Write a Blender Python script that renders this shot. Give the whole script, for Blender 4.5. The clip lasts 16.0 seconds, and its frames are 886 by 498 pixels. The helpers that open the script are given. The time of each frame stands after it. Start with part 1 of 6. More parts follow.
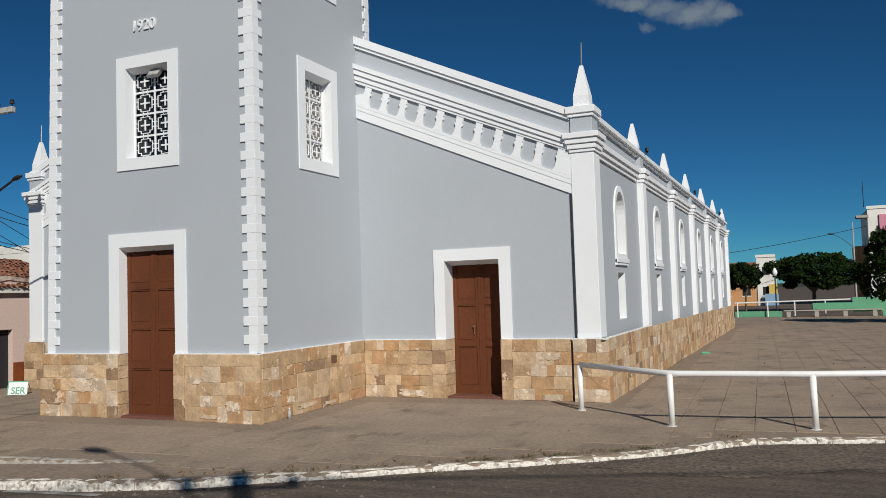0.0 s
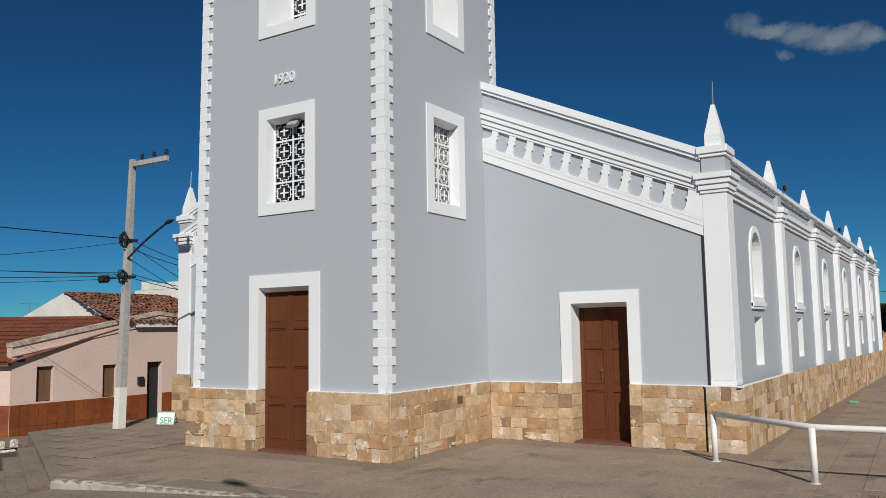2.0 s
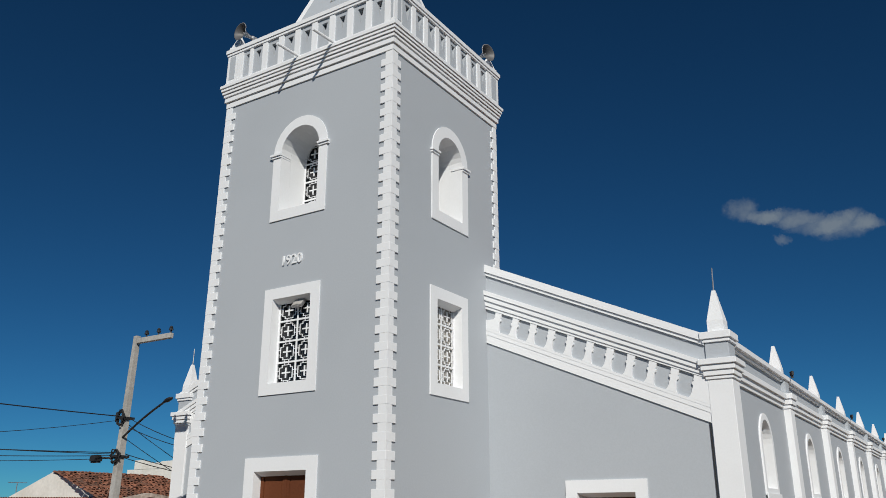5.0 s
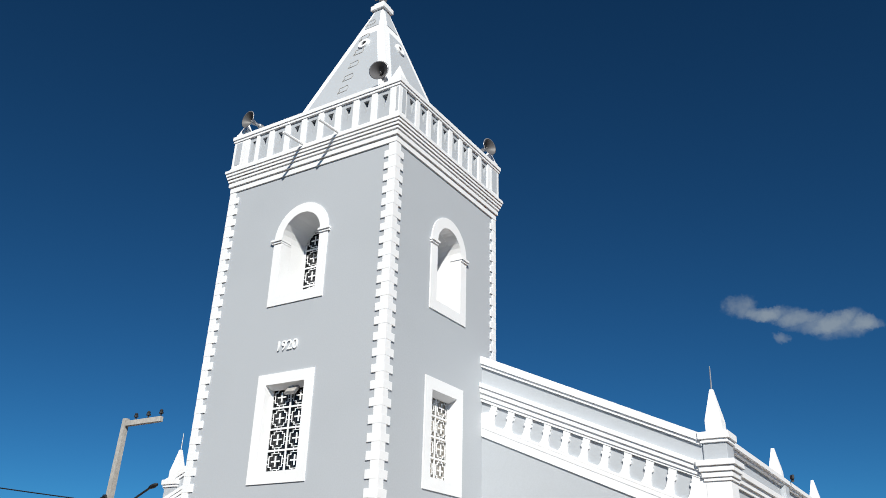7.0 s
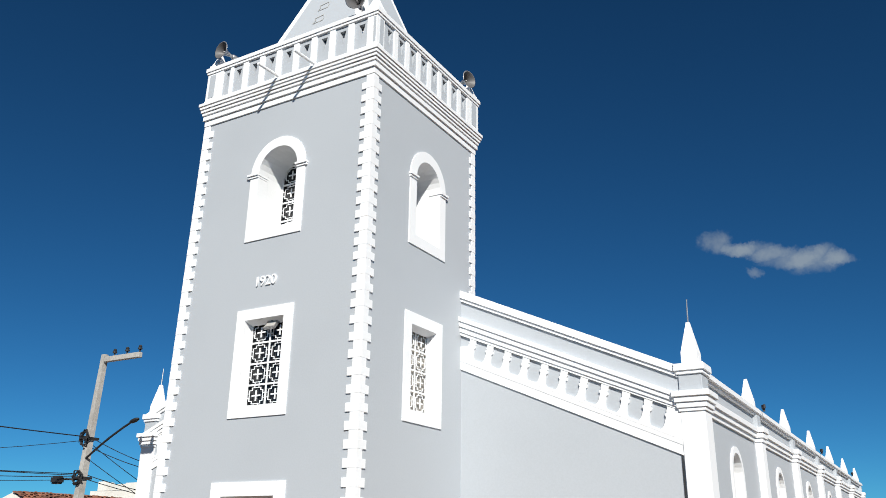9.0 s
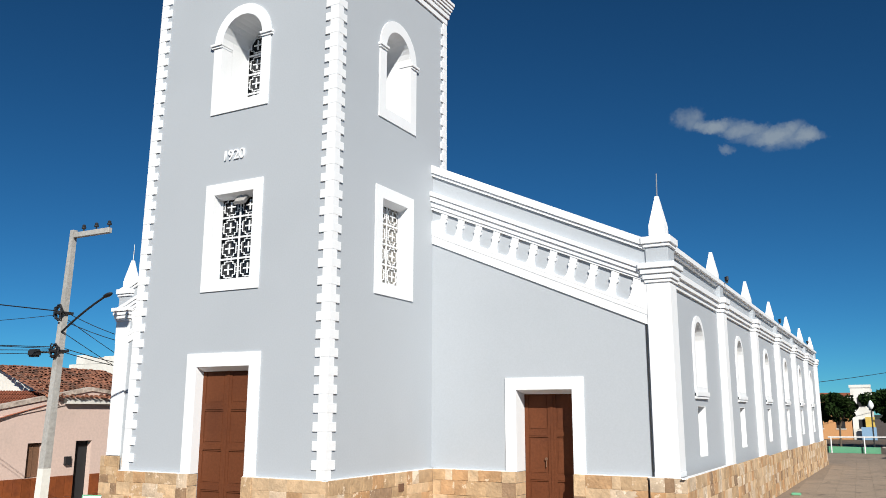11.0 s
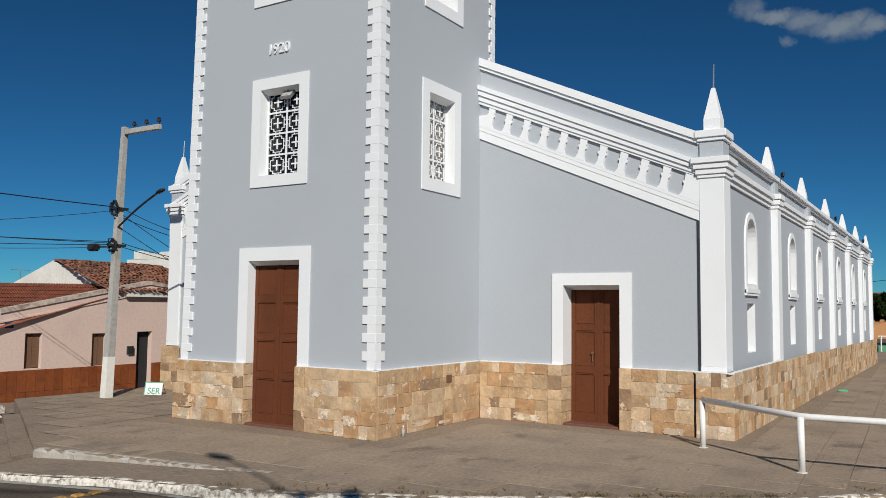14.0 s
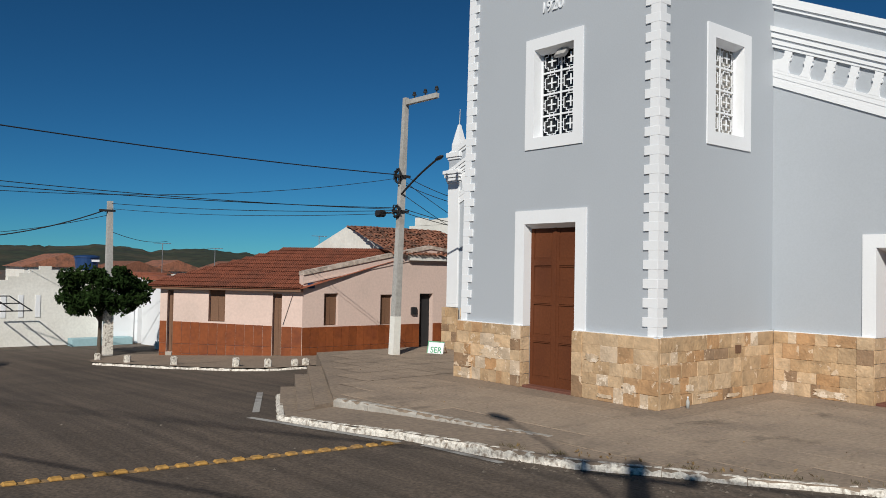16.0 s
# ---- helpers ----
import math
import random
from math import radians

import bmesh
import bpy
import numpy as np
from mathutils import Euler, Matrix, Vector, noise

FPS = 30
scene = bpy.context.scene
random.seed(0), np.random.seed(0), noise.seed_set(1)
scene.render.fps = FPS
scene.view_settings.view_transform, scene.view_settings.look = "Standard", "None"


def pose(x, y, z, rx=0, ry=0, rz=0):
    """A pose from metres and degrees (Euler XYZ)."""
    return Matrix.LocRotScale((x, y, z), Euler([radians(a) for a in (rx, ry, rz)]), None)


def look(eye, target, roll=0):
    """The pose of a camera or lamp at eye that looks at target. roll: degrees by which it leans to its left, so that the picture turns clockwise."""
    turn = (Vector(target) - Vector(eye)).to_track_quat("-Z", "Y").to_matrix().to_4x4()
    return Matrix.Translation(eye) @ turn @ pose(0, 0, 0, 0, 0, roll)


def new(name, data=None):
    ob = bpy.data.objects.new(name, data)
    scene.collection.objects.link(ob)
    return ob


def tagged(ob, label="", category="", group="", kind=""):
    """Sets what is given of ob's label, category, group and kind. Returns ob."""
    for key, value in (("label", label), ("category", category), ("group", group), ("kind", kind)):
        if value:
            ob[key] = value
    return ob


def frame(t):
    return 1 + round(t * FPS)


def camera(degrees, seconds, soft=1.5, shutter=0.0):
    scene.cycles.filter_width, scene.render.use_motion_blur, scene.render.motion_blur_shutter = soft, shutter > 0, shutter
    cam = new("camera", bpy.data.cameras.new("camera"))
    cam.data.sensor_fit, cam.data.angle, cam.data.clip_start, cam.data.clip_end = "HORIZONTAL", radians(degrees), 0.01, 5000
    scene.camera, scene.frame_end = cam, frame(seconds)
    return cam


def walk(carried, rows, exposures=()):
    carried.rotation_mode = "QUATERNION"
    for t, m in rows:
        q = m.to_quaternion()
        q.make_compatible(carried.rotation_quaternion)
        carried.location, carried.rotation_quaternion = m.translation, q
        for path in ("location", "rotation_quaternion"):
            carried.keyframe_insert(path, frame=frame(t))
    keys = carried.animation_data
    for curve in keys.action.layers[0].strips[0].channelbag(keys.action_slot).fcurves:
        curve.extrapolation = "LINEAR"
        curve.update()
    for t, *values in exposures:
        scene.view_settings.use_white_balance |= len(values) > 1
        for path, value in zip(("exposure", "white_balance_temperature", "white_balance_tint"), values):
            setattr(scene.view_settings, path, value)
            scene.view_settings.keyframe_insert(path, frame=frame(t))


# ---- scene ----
cam = camera(57.07, 16.0, soft=0.85)
EXPOSURES = [(0, -0.05), (3, -0.05), (5.2, -0.08), (7.3, 0.54), (8.0, 0.57), (9.0, 0.57), (11.5, 0.53), (12.0, 0.04), (13, 0.04), (16, 0.03)]
PATH = [
    (0, (9.358, -12.692, 2.329), (8.5629, -10.8597, 2.4363), -1.80),
    (0.5, (9.398, -12.709, 2.378), (8.4843, -10.9328, 2.4824), -1.50),
    (1, (9.402, -12.740, 2.420), (8.3833, -11.0219, 2.5302), -1.36),
    (1.5, (9.399, -12.773, 2.442), (8.3426, -11.0808, 2.5858), -1.07),
    (2, (9.425, -12.791, 2.468), (8.3618, -11.1092, 2.6688), -0.96),
    (2.5, (9.399, -12.772, 2.493), (8.3322, -11.0975, 2.7372), -0.93),
    (3, (9.424, -12.806, 2.502), (8.3361, -11.1612, 2.8343), -0.91),
    (3.5, (9.412, -12.786, 2.519), (8.3244, -11.1591, 2.9324), -0.70),
    (4, (9.437, -12.786, 2.529), (8.3659, -11.1784, 3.0464), -0.37),
    (4.5, (9.460, -12.809, 2.536), (8.3955, -11.2213, 3.1249), -0.23),
    (5, (9.465, -12.789, 2.555), (8.4436, -11.1873, 3.1794), -0.15),
    (7.5, (9.502, -12.809, 2.605), (8.5364, -11.2746, 3.4487), 1.50),
    (8, (9.441, -12.764, 2.621), (8.4923, -11.2083, 3.4447), 1.07),
    (8.5, (9.418, -12.765, 2.608), (8.4738, -11.1815, 3.3825), 0.87),
    (9, (9.426, -12.722, 2.596), (8.4635, -11.1063, 3.2778), 0.77),
    (11.5, (9.440, -12.652, 2.530), (8.5001, -10.9225, 2.8838), 0.25),
    (12, (9.441, -12.632, 2.519), (8.4991, -10.8973, 2.8421), 0.40),
    (12.5, (9.452, -12.635, 2.512), (8.5180, -10.8889, 2.7914), 0.37),
    (13, (9.453, -12.618, 2.506), (8.5133, -10.8672, 2.7320), 0.39),
    (13.5, (9.423, -12.613, 2.500), (8.4699, -10.8656, 2.6937), 0.34),
    (14, (9.383, -12.613, 2.493), (8.3264, -10.9214, 2.6385), 0.62),
    (14.5, (9.284, -12.570, 2.485), (8.0868, -10.9703, 2.5719), 0.87),
    (15, (9.160, -12.532, 2.467), (7.8695, -11.0050, 2.5386), 0.21),
    (15.5, (9.027, -12.417, 2.442), (7.6368, -10.9808, 2.5026), 0.40),
    (16, (8.981, -12.372, 2.443), (7.4327, -11.1063, 2.4951), 1.05),
]
walk(cam, [(t, look(eye, target, roll)) for t, eye, target, roll in PATH], EXPOSURES)

# ---- sky, sun, exposure ----
SUN = Vector((0.535, -0.655, 0.533)).normalized()
world = bpy.data.worlds.new("sky")
scene.world = world
world.use_nodes = True
wn, wl = world.node_tree.nodes, world.node_tree.links
wn.clear()
w_out = wn.new("ShaderNodeOutputWorld")
w_bg = wn.new("ShaderNodeBackground")
w_bg.inputs["Strength"].default_value = 0.0318
w_sky = wn.new("ShaderNodeTexSky")
w_sky.sky_type = "NISHITA"
w_sky.sun_disc = False
w_sky.sun_elevation = math.asin(SUN.z)
w_sky.sun_rotation = math.atan2(SUN.x, SUN.y)
w_sky.altitude = 3500
w_sky.air_density = 1.0
w_sky.dust_density = 0.0
w_sky.ozone_density = 5.0
w_deep = wn.new("ShaderNodeGamma")
w_deep.inputs["Gamma"].default_value = 1.18
wl.new(w_sky.outputs["Color"], w_deep.inputs["Color"])
w_tint = wn.new("ShaderNodeMix")
w_tint.data_type, w_tint.blend_type = "RGBA", "MULTIPLY"
w_tint.inputs[0].default_value = 1.0
w_tint.inputs[7].default_value = (0.33, 0.885, 0.985, 1)
wl.new(w_deep.outputs["Color"], w_tint.inputs[6])

# one small ragged cloud
CLOUD = (-0.1269, 0.9403, 0.3157)
PUFFS = [(-0.056, 0.020, 0.028, 0.016), (-0.034, 0.010, 0.022, 0.010), (-0.010, 0.007, 0.034, 0.013), (0.016, -0.005, 0.042, 0.016), (0.046, -0.012, 0.036, 0.020), (0.074, -0.013, 0.020, 0.010), (-0.020, -0.018, 0.012, 0.008)]
C_DIR = Vector(CLOUD)
C_RIGHT = C_DIR.cross(Vector((0, 0, 1))).normalized()
C_UP = C_RIGHT.cross(C_DIR)
w_co = wn.new("ShaderNodeTexCoord")


def w_math(op, *args):
    n = wn.new("ShaderNodeMath")
    n.operation = op
    for i, v in enumerate(args):
        if isinstance(v, (int, float)):
            n.inputs[i].default_value = v
        else:
            wl.new(v, n.inputs[i])
    return n.outputs[0]


def w_dot(axis):
    n = wn.new("ShaderNodeVectorMath")
    n.operation = "DOT_PRODUCT"
    n.inputs[1].default_value = axis
    wl.new(w_co.outputs["Generated"], n.inputs[0])
    return n.outputs["Value"]


w_noise = wn.new("ShaderNodeTexNoise")
w_noise.inputs["Scale"].default_value, w_noise.inputs["Detail"].default_value, w_noise.inputs["Roughness"].default_value = 34.0, 8.0, 0.6
wl.new(w_co.outputs["Generated"], w_noise.inputs["Vector"])
c_ahead = w_dot(C_DIR)
w_swirl = wn.new("ShaderNodeTexNoise")
w_swirl.inputs["Scale"].default_value, w_swirl.inputs["Detail"].default_value, w_swirl.inputs["Roughness"].default_value = 26.0, 7.0, 0.62
wl.new(w_co.outputs["Generated"], w_swirl.inputs["Vector"])
w_parts = wn.new("ShaderNodeSeparateColor")
wl.new(w_swirl.outputs["Color"], w_parts.inputs["Color"])
c_x = w_math("ADD", w_math("DIVIDE", w_dot(C_RIGHT), c_ahead), w_math("MULTIPLY", w_math("SUBTRACT", w_parts.outputs["Red"], 0.5), 0.05))
c_y = w_math("ADD", w_math("DIVIDE", w_dot(C_UP), c_ahead), w_math("MULTIPLY", w_math("SUBTRACT", w_parts.outputs["Green"], 0.5), 0.03))
c_sum = None
for x0, y0, rx, ry in PUFFS:
    ex = w_math("POWER", w_math("ABSOLUTE", w_math("DIVIDE", w_math("SUBTRACT", c_x, x0), rx)), 2.0)
    ey = w_math("POWER", w_math("ABSOLUTE", w_math("DIVIDE", w_math("SUBTRACT", c_y, y0), ry)), 2.0)
    blob = w_math("MAXIMUM", w_math("SUBTRACT", 1.0, w_math("ADD", ex, ey)), 0.0)
    c_sum = blob if c_sum is None else w_math("ADD", c_sum, blob)
c_den = w_math("MULTIPLY", w_math("SUBTRACT", w_math("ADD", c_sum, w_math("MULTIPLY", w_noise.outputs["Fac"], 1.6)), 1.05), 0.52)
c_fac = w_math("MULTIPLY", w_math("MINIMUM", w_math("MAXIMUM", w_math("MULTIPLY", c_den, w_math("MINIMUM", w_math("MULTIPLY", c_sum, 1.6), 1.0)), 0.0), 0.66), w_math("GREATER_THAN", c_ahead, 0.5))
w_cloud = wn.new("ShaderNodeMix")
w_cloud.data_type = "RGBA"
w_cloud.inputs[7].default_value = (7.6, 8.8, 9.5, 1)
wl.new(c_fac, w_cloud.inputs[0])
wl.new(w_tint.outputs[2], w_cloud.inputs[6])
wl.new(w_cloud.outputs[2], w_bg.inputs["Color"])
wl.new(w_bg.outputs["Background"], w_out.inputs["Surface"])
sun = new("sun", bpy.data.lights.new("sun", "SUN"))
sun.data.energy, sun.data.angle, sun.data.color = 4.2, radians(0.53), (1.0, 0.957, 0.875)
sun.matrix_world = look(SUN * 80, (0, 0, 0))


# ---- materials ----
def mat(name, color, rough=0.7, vary=0.08, fine=14.0, coarse=0.7, bump=0.15, stain=None, amount=0.25, metal=0.0, island=0.0, spec=0.4, detail=8.0):
    """A surface with fine grain, broad blotches and relief; stain is a second colour in the blotches, island the change from piece to piece."""
    m = bpy.data.materials.new(name)
    m.use_nodes = True
    n, l = m.node_tree.nodes, m.node_tree.links
    b = n["Principled BSDF"]
    b.inputs["Roughness"].default_value, b.inputs["Metallic"].default_value = rough, metal
    b.inputs["Specular IOR Level"].default_value = spec
    tc = n.new("ShaderNodeTexCoord")
    geo = n.new("ShaderNodeNewGeometry")
    a = n.new("ShaderNodeTexNoise")
    a.inputs["Scale"].default_value, a.inputs["Detail"].default_value = fine, detail
    c = n.new("ShaderNodeTexNoise")
    c.inputs["Scale"].default_value, c.inputs["Detail"].default_value = coarse, 6
    for t in (a, c):
        l.new(geo.outputs["Position"], t.inputs["Vector"])
    ramp = n.new("ShaderNodeMapRange")
    ramp.inputs["From Min"].default_value, ramp.inputs["From Max"].default_value = 0.3, 0.7
    ramp.inputs["To Min"].default_value, ramp.inputs["To Max"].default_value = 1 - vary, 1 + vary
    l.new(a.outputs["Fac"], ramp.inputs["Value"])
    big = n.new("ShaderNodeMapRange")
    big.inputs["From Min"].default_value, big.inputs["From Max"].default_value = 0.48, 0.72
    big.inputs["To Max"].default_value = amount
    l.new(c.outputs["Fac"], big.inputs["Value"])
    mix = n.new("ShaderNodeMix")
    mix.data_type = "RGBA"
    mix.inputs[6].default_value = (*color, 1)
    mix.inputs[7].default_value = (*(stain or [v * 0.8 for v in color]), 1)
    l.new(big.outputs["Result"], mix.inputs[0])
    mul = n.new("ShaderNodeVectorMath")
    mul.operation = "SCALE"
    l.new(mix.outputs[2], mul.inputs[0])
    l.new(ramp.outputs["Result"], mul.inputs["Scale"])
    last = mul
    if island:
        info = n.new("ShaderNodeObjectInfo")
        add = n.new("ShaderNodeMath")
        add.operation = "ADD"
        l.new(info.outputs["Random"], add.inputs[0])
        l.new(geo.outputs["Random Per Island"], add.inputs[1])
        fr = n.new("ShaderNodeMath")
        fr.operation = "FRACT"
        l.new(add.outputs[0], fr.inputs[0])
        r2 = n.new("ShaderNodeMapRange")
        r2.inputs["To Min"].default_value, r2.inputs["To Max"].default_value = 1 - island, 1 + island
        l.new(fr.outputs[0], r2.inputs["Value"])
        m2 = n.new("ShaderNodeVectorMath")
        m2.operation = "SCALE"
        l.new(mul.outputs[0], m2.inputs[0])
        l.new(r2.outputs["Result"], m2.inputs["Scale"])
        last = m2
    l.new(last.outputs[0], b.inputs["Base Color"])
    if bump:
        bp = n.new("ShaderNodeBump")
        bp.inputs["Strength"].default_value, bp.inputs["Distance"].default_value = bump, 0.02
        l.new(a.outputs["Fac"], bp.inputs["Height"])
        l.new(bp.outputs["Normal"], b.inputs["Normal"])
    return m


GREY = mat("grey_wall_paint", (0.413, 0.445, 0.482), 0.75, 0.03, 30, 0.35, 0.05, (0.375, 0.405, 0.44), 0.5)
WHITE = mat("white_paint", (0.775, 0.793, 0.815), 0.65, 0.015, 25, 0.8, 0.04, (0.68, 0.695, 0.71), 0.35)
OFFWHITE = mat("old_whitewash", (0.74, 0.73, 0.68), 0.8, 0.07, 9, 0.5, 0.08, (0.45, 0.42, 0.36), 0.45)
BROWN = mat("brown_door_paint", (0.128, 0.042, 0.018), 0.75, 0.10, 20, 1.2, 0.08, (0.092, 0.031, 0.016), 0.6, spec=0.15)
THRESH = mat("red_cement", (0.16, 0.065, 0.045), 0.7, 0.12, 15, 2, 0.2)
MORTAR = mat("stone_mortar", (0.47, 0.33, 0.20), 0.9, 0.12, 20, 1.2, 0.4, (0.6, 0.5, 0.38), 0.5)
DARK = mat("dark_interior", (0.02, 0.02, 0.022), 0.8, 0.1, 5, 1, 0)
ASPHALT = mat("asphalt", (0.118, 0.090, 0.068), 0.9, 0.4, 22, 0.55, 0.6, (0.080, 0.063, 0.049), 0.8)
PAVE = mat("pavement_cement", (0.255, 0.197, 0.147), 0.9, 0.22, 13, 0.9, 0.4, (0.20, 0.158, 0.122), 0.85)
SLAB = mat("pavement_slab", (0.315, 0.243, 0.18), 0.9, 0.2, 16, 0.8, 0.4, (0.215, 0.168, 0.13), 0.8, island=0.05)
KERB = mat("whitewashed_kerb", (0.70, 0.66, 0.59), 0.85, 0.22, 30, 13.0, 0.6, (0.22, 0.175, 0.135), 1.15)
CEMENT = mat("bare_cement", (0.36, 0.33, 0.29), 0.9, 0.12, 14, 1.5, 0.4, (0.5, 0.48, 0.44), 0.5)
CONCRETE = mat("pole_concrete", (0.40, 0.39, 0.37), 0.85, 0.14, 14, 1.5, 0.3, (0.28, 0.27, 0.25), 0.7)
RAILW = mat("railing_paint", (0.80, 0.79, 0.77), 0.45, 0.04, 20, 3, 0.05, (0.62, 0.55, 0.48), 0.3)
PINK = mat("pink_house_paint", (0.62, 0.475, 0.415), 0.85, 0.06, 12, 0.6, 0.05, (0.50, 0.40, 0.35), 0.6)
TILE = mat("brown_wall_tile", (0.225, 0.066, 0.023), 0.35, 0.14, 9, 2, 0.1, (0.13, 0.04, 0.022), 0.6, island=0.12)
ROOF = mat("clay_roof", (0.25, 0.078, 0.042), 0.9, 0.2, 10, 0.9, 0.4, (0.14, 0.055, 0.035), 0.7, island=0.16)
OLDROOF = mat("old_clay_roof", (0.24, 0.10, 0.06), 0.9, 0.3, 8, 1.8, 0.5, (0.07, 0.05, 0.04), 0.9, island=0.3)
WOOD = mat("brown_shutter_wood", (0.16, 0.085, 0.05), 0.7, 0.15, 18, 2, 0.2)
METAL = mat("grey_metal", (0.42, 0.42, 0.43), 0.4, 0.06, 20, 3, 0.05, metal=0.7)
BLACK = mat("black_cable", (0.02, 0.02, 0.022), 0.6, 0.1, 10, 3, 0)
LEAF = mat("dark_leaves", (0.014, 0.030, 0.007), 0.8, 0.3, 6, 1.2, 0, (0.024, 0.042, 0.010), 0.6, island=0.4, spec=0.08)
BARK = mat("bark", (0.10, 0.08, 0.06), 0.9, 0.2, 15, 3, 0.5)
GREEN = mat("pale_green_paint", (0.13, 0.38, 0.22), 0.7, 0.05, 10, 0.8, 0.1, (0.11, 0.31, 0.19), 0.5)
BLUE = mat("blue_tank_plastic", (0.012, 0.045, 0.14), 0.5, 0.05, 8, 2, 0.05)
YELLOW = mat("yellow_marking", (0.42, 0.235, 0.06), 0.8, 0.25, 20, 4, 0.3, (0.2, 0.13, 0.07), 0.9)
LINE = mat("worn_road_paint", (0.36, 0.35, 0.33), 0.85, 0.2, 20, 2.5, 0.2, (0.12, 0.11, 0.10), 0.95)


def sandstone(name, tones, chip, chips):
    """Quarried stone: its tone changes from block to block, with soft clouds, fine pits and ragged chips of a paler break."""
    m = mat(name, tones[0], 0.88, 0.20, 17, 2.2, 0.9, tones[1], 0.7, island=0.16)
    n, l = m.node_tree.nodes, m.node_tree.links
    b = n["Principled BSDF"]
    geo, info = n.new("ShaderNodeNewGeometry"), n.new("ShaderNodeObjectInfo")
    rnd = n.new("ShaderNodeMath")
    rnd.operation = "ADD"
    l.new(info.outputs["Random"], rnd.inputs[0])
    l.new(geo.outputs["Random Per Island"], rnd.inputs[1])
    frac = n.new("ShaderNodeMath")
    frac.operation = "PINGPONG"
    frac.inputs[1].default_value = 1.0
    l.new(rnd.outputs[0], frac.inputs[0])
    hue = n.new("ShaderNodeMix")
    hue.data_type = "RGBA"
    l.new(frac.outputs[0], hue.inputs[0])
    l.new(b.inputs["Base Color"].links[0].from_socket, hue.inputs[6])
    hue.inputs[7].default_value = (*tones[2], 1)
    # every block is shifted in the noise, so that chips and clouds stop at its edges
    shift = n.new("ShaderNodeVectorMath")
    shift.operation = "MULTIPLY_ADD"
    l.new(rnd.outputs[0], shift.inputs[0])
    shift.inputs[1].default_value = (37.0, 11.0, 23.0)
    l.new(geo.outputs["Position"], shift.inputs[2])
    clouds, spots = n.new("ShaderNodeTexNoise"), n.new("ShaderNodeTexNoise")
    for t, sc, dt, rg in ((clouds, 3.2, 5, 0.6), (spots, 4.4, 7, 0.68)):
        t.inputs["Scale"].default_value, t.inputs["Detail"].default_value, t.inputs["Roughness"].default_value = sc, dt, rg
        l.new(shift.outputs[0], t.inputs["Vector"])
    shade = n.new("ShaderNodeMapRange")
    shade.inputs["From Min"].default_value, shade.inputs["From Max"].default_value = 0.3, 0.7
    shade.inputs["To Min"].default_value, shade.inputs["To Max"].default_value = 0.72, 1.22
    l.new(clouds.outputs["Fac"], shade.inputs["Value"])
    mul = n.new("ShaderNodeVectorMath")
    mul.operation = "SCALE"
    l.new(hue.outputs[2], mul.inputs[0])
    l.new(shade.outputs["Result"], mul.inputs["Scale"])
    mask = n.new("ShaderNodeMapRange")
    mask.inputs["From Min"].default_value, mask.inputs["From Max"].default_value = chips, chips + 0.02
    l.new(spots.outputs["Fac"], mask.inputs["Value"])
    flake = n.new("ShaderNodeMix")
    flake.data_type = "RGBA"
    l.new(mask.outputs["Result"], flake.inputs[0])
    l.new(mul.outputs[0], flake.inputs[6])
    flake.inputs[7].default_value = (*chip, 1)
    l.new(flake.outputs[2], b.inputs["Base Color"])
    return m


CREAM = (0.64, 0.49, 0.345)
STONES = [
    sandstone("sandstone_tan", ((0.50, 0.32, 0.165), (0.41, 0.235, 0.105), (0.45, 0.315, 0.19)), CREAM, 0.60),
    sandstone("sandstone_peach", ((0.60, 0.405, 0.23), (0.50, 0.305, 0.15), (0.55, 0.40, 0.255)), CREAM, 0.62),
    sandstone("sandstone_orange", ((0.49, 0.265, 0.115), (0.41, 0.205, 0.09), (0.45, 0.28, 0.15)), CREAM, 0.60),
    sandstone("sandstone_brown", ((0.28, 0.165, 0.085), (0.36, 0.23, 0.13), (0.30, 0.20, 0.125)), CREAM, 0.585),
    sandstone("sandstone_flaked", ((0.60, 0.45, 0.30), (0.46, 0.31, 0.18), (0.56, 0.44, 0.32)), (0.74, 0.62, 0.49), 0.56),
]

# dark stains that have soaked into the paving
p_n, p_l = SLAB.node_tree.nodes, SLAB.node_tree.links
p_geo = p_n.new("ShaderNodeNewGeometry")
p_map = p_n.new("ShaderNodeMapping")
p_map.inputs["Scale"].default_value = (1.1, 0.7, 1.0)
p_noise = p_n.new("ShaderNodeTexNoise")
p_noise.inputs["Scale"].default_value, p_noise.inputs["Detail"].default_value, p_noise.inputs["Roughness"].default_value = 1.0, 8, 0.62
p_rng = p_n.new("ShaderNodeMapRange")
p_rng.inputs["From Min"].default_value, p_rng.inputs["From Max"].default_value = 0.57, 0.66
p_rng.inputs["To Min"].default_value, p_rng.inputs["To Max"].default_value = 1.0, 0.62
p_mul = p_n.new("ShaderNodeVectorMath")
p_mul.operation = "SCALE"
p_l.new(p_geo.outputs["Position"], p_map.inputs["Vector"])
p_l.new(p_map.outputs["Vector"], p_noise.inputs["Vector"])
p_l.new(p_noise.outputs["Fac"], p_rng.inputs["Value"])
p_bsdf = p_n["Principled BSDF"]
p_l.new(p_bsdf.inputs["Base Color"].links[0].from_socket, p_mul.inputs[0])
p_l.new(p_rng.outputs["Result"], p_mul.inputs["Scale"])
p_l.new(p_mul.outputs[0], p_bsdf.inputs["Base Color"])
GLASS = mat("window_glass", (0.015, 0.017, 0.02), 0.08, 0.05, 3, 1, 0, spec=0.6)


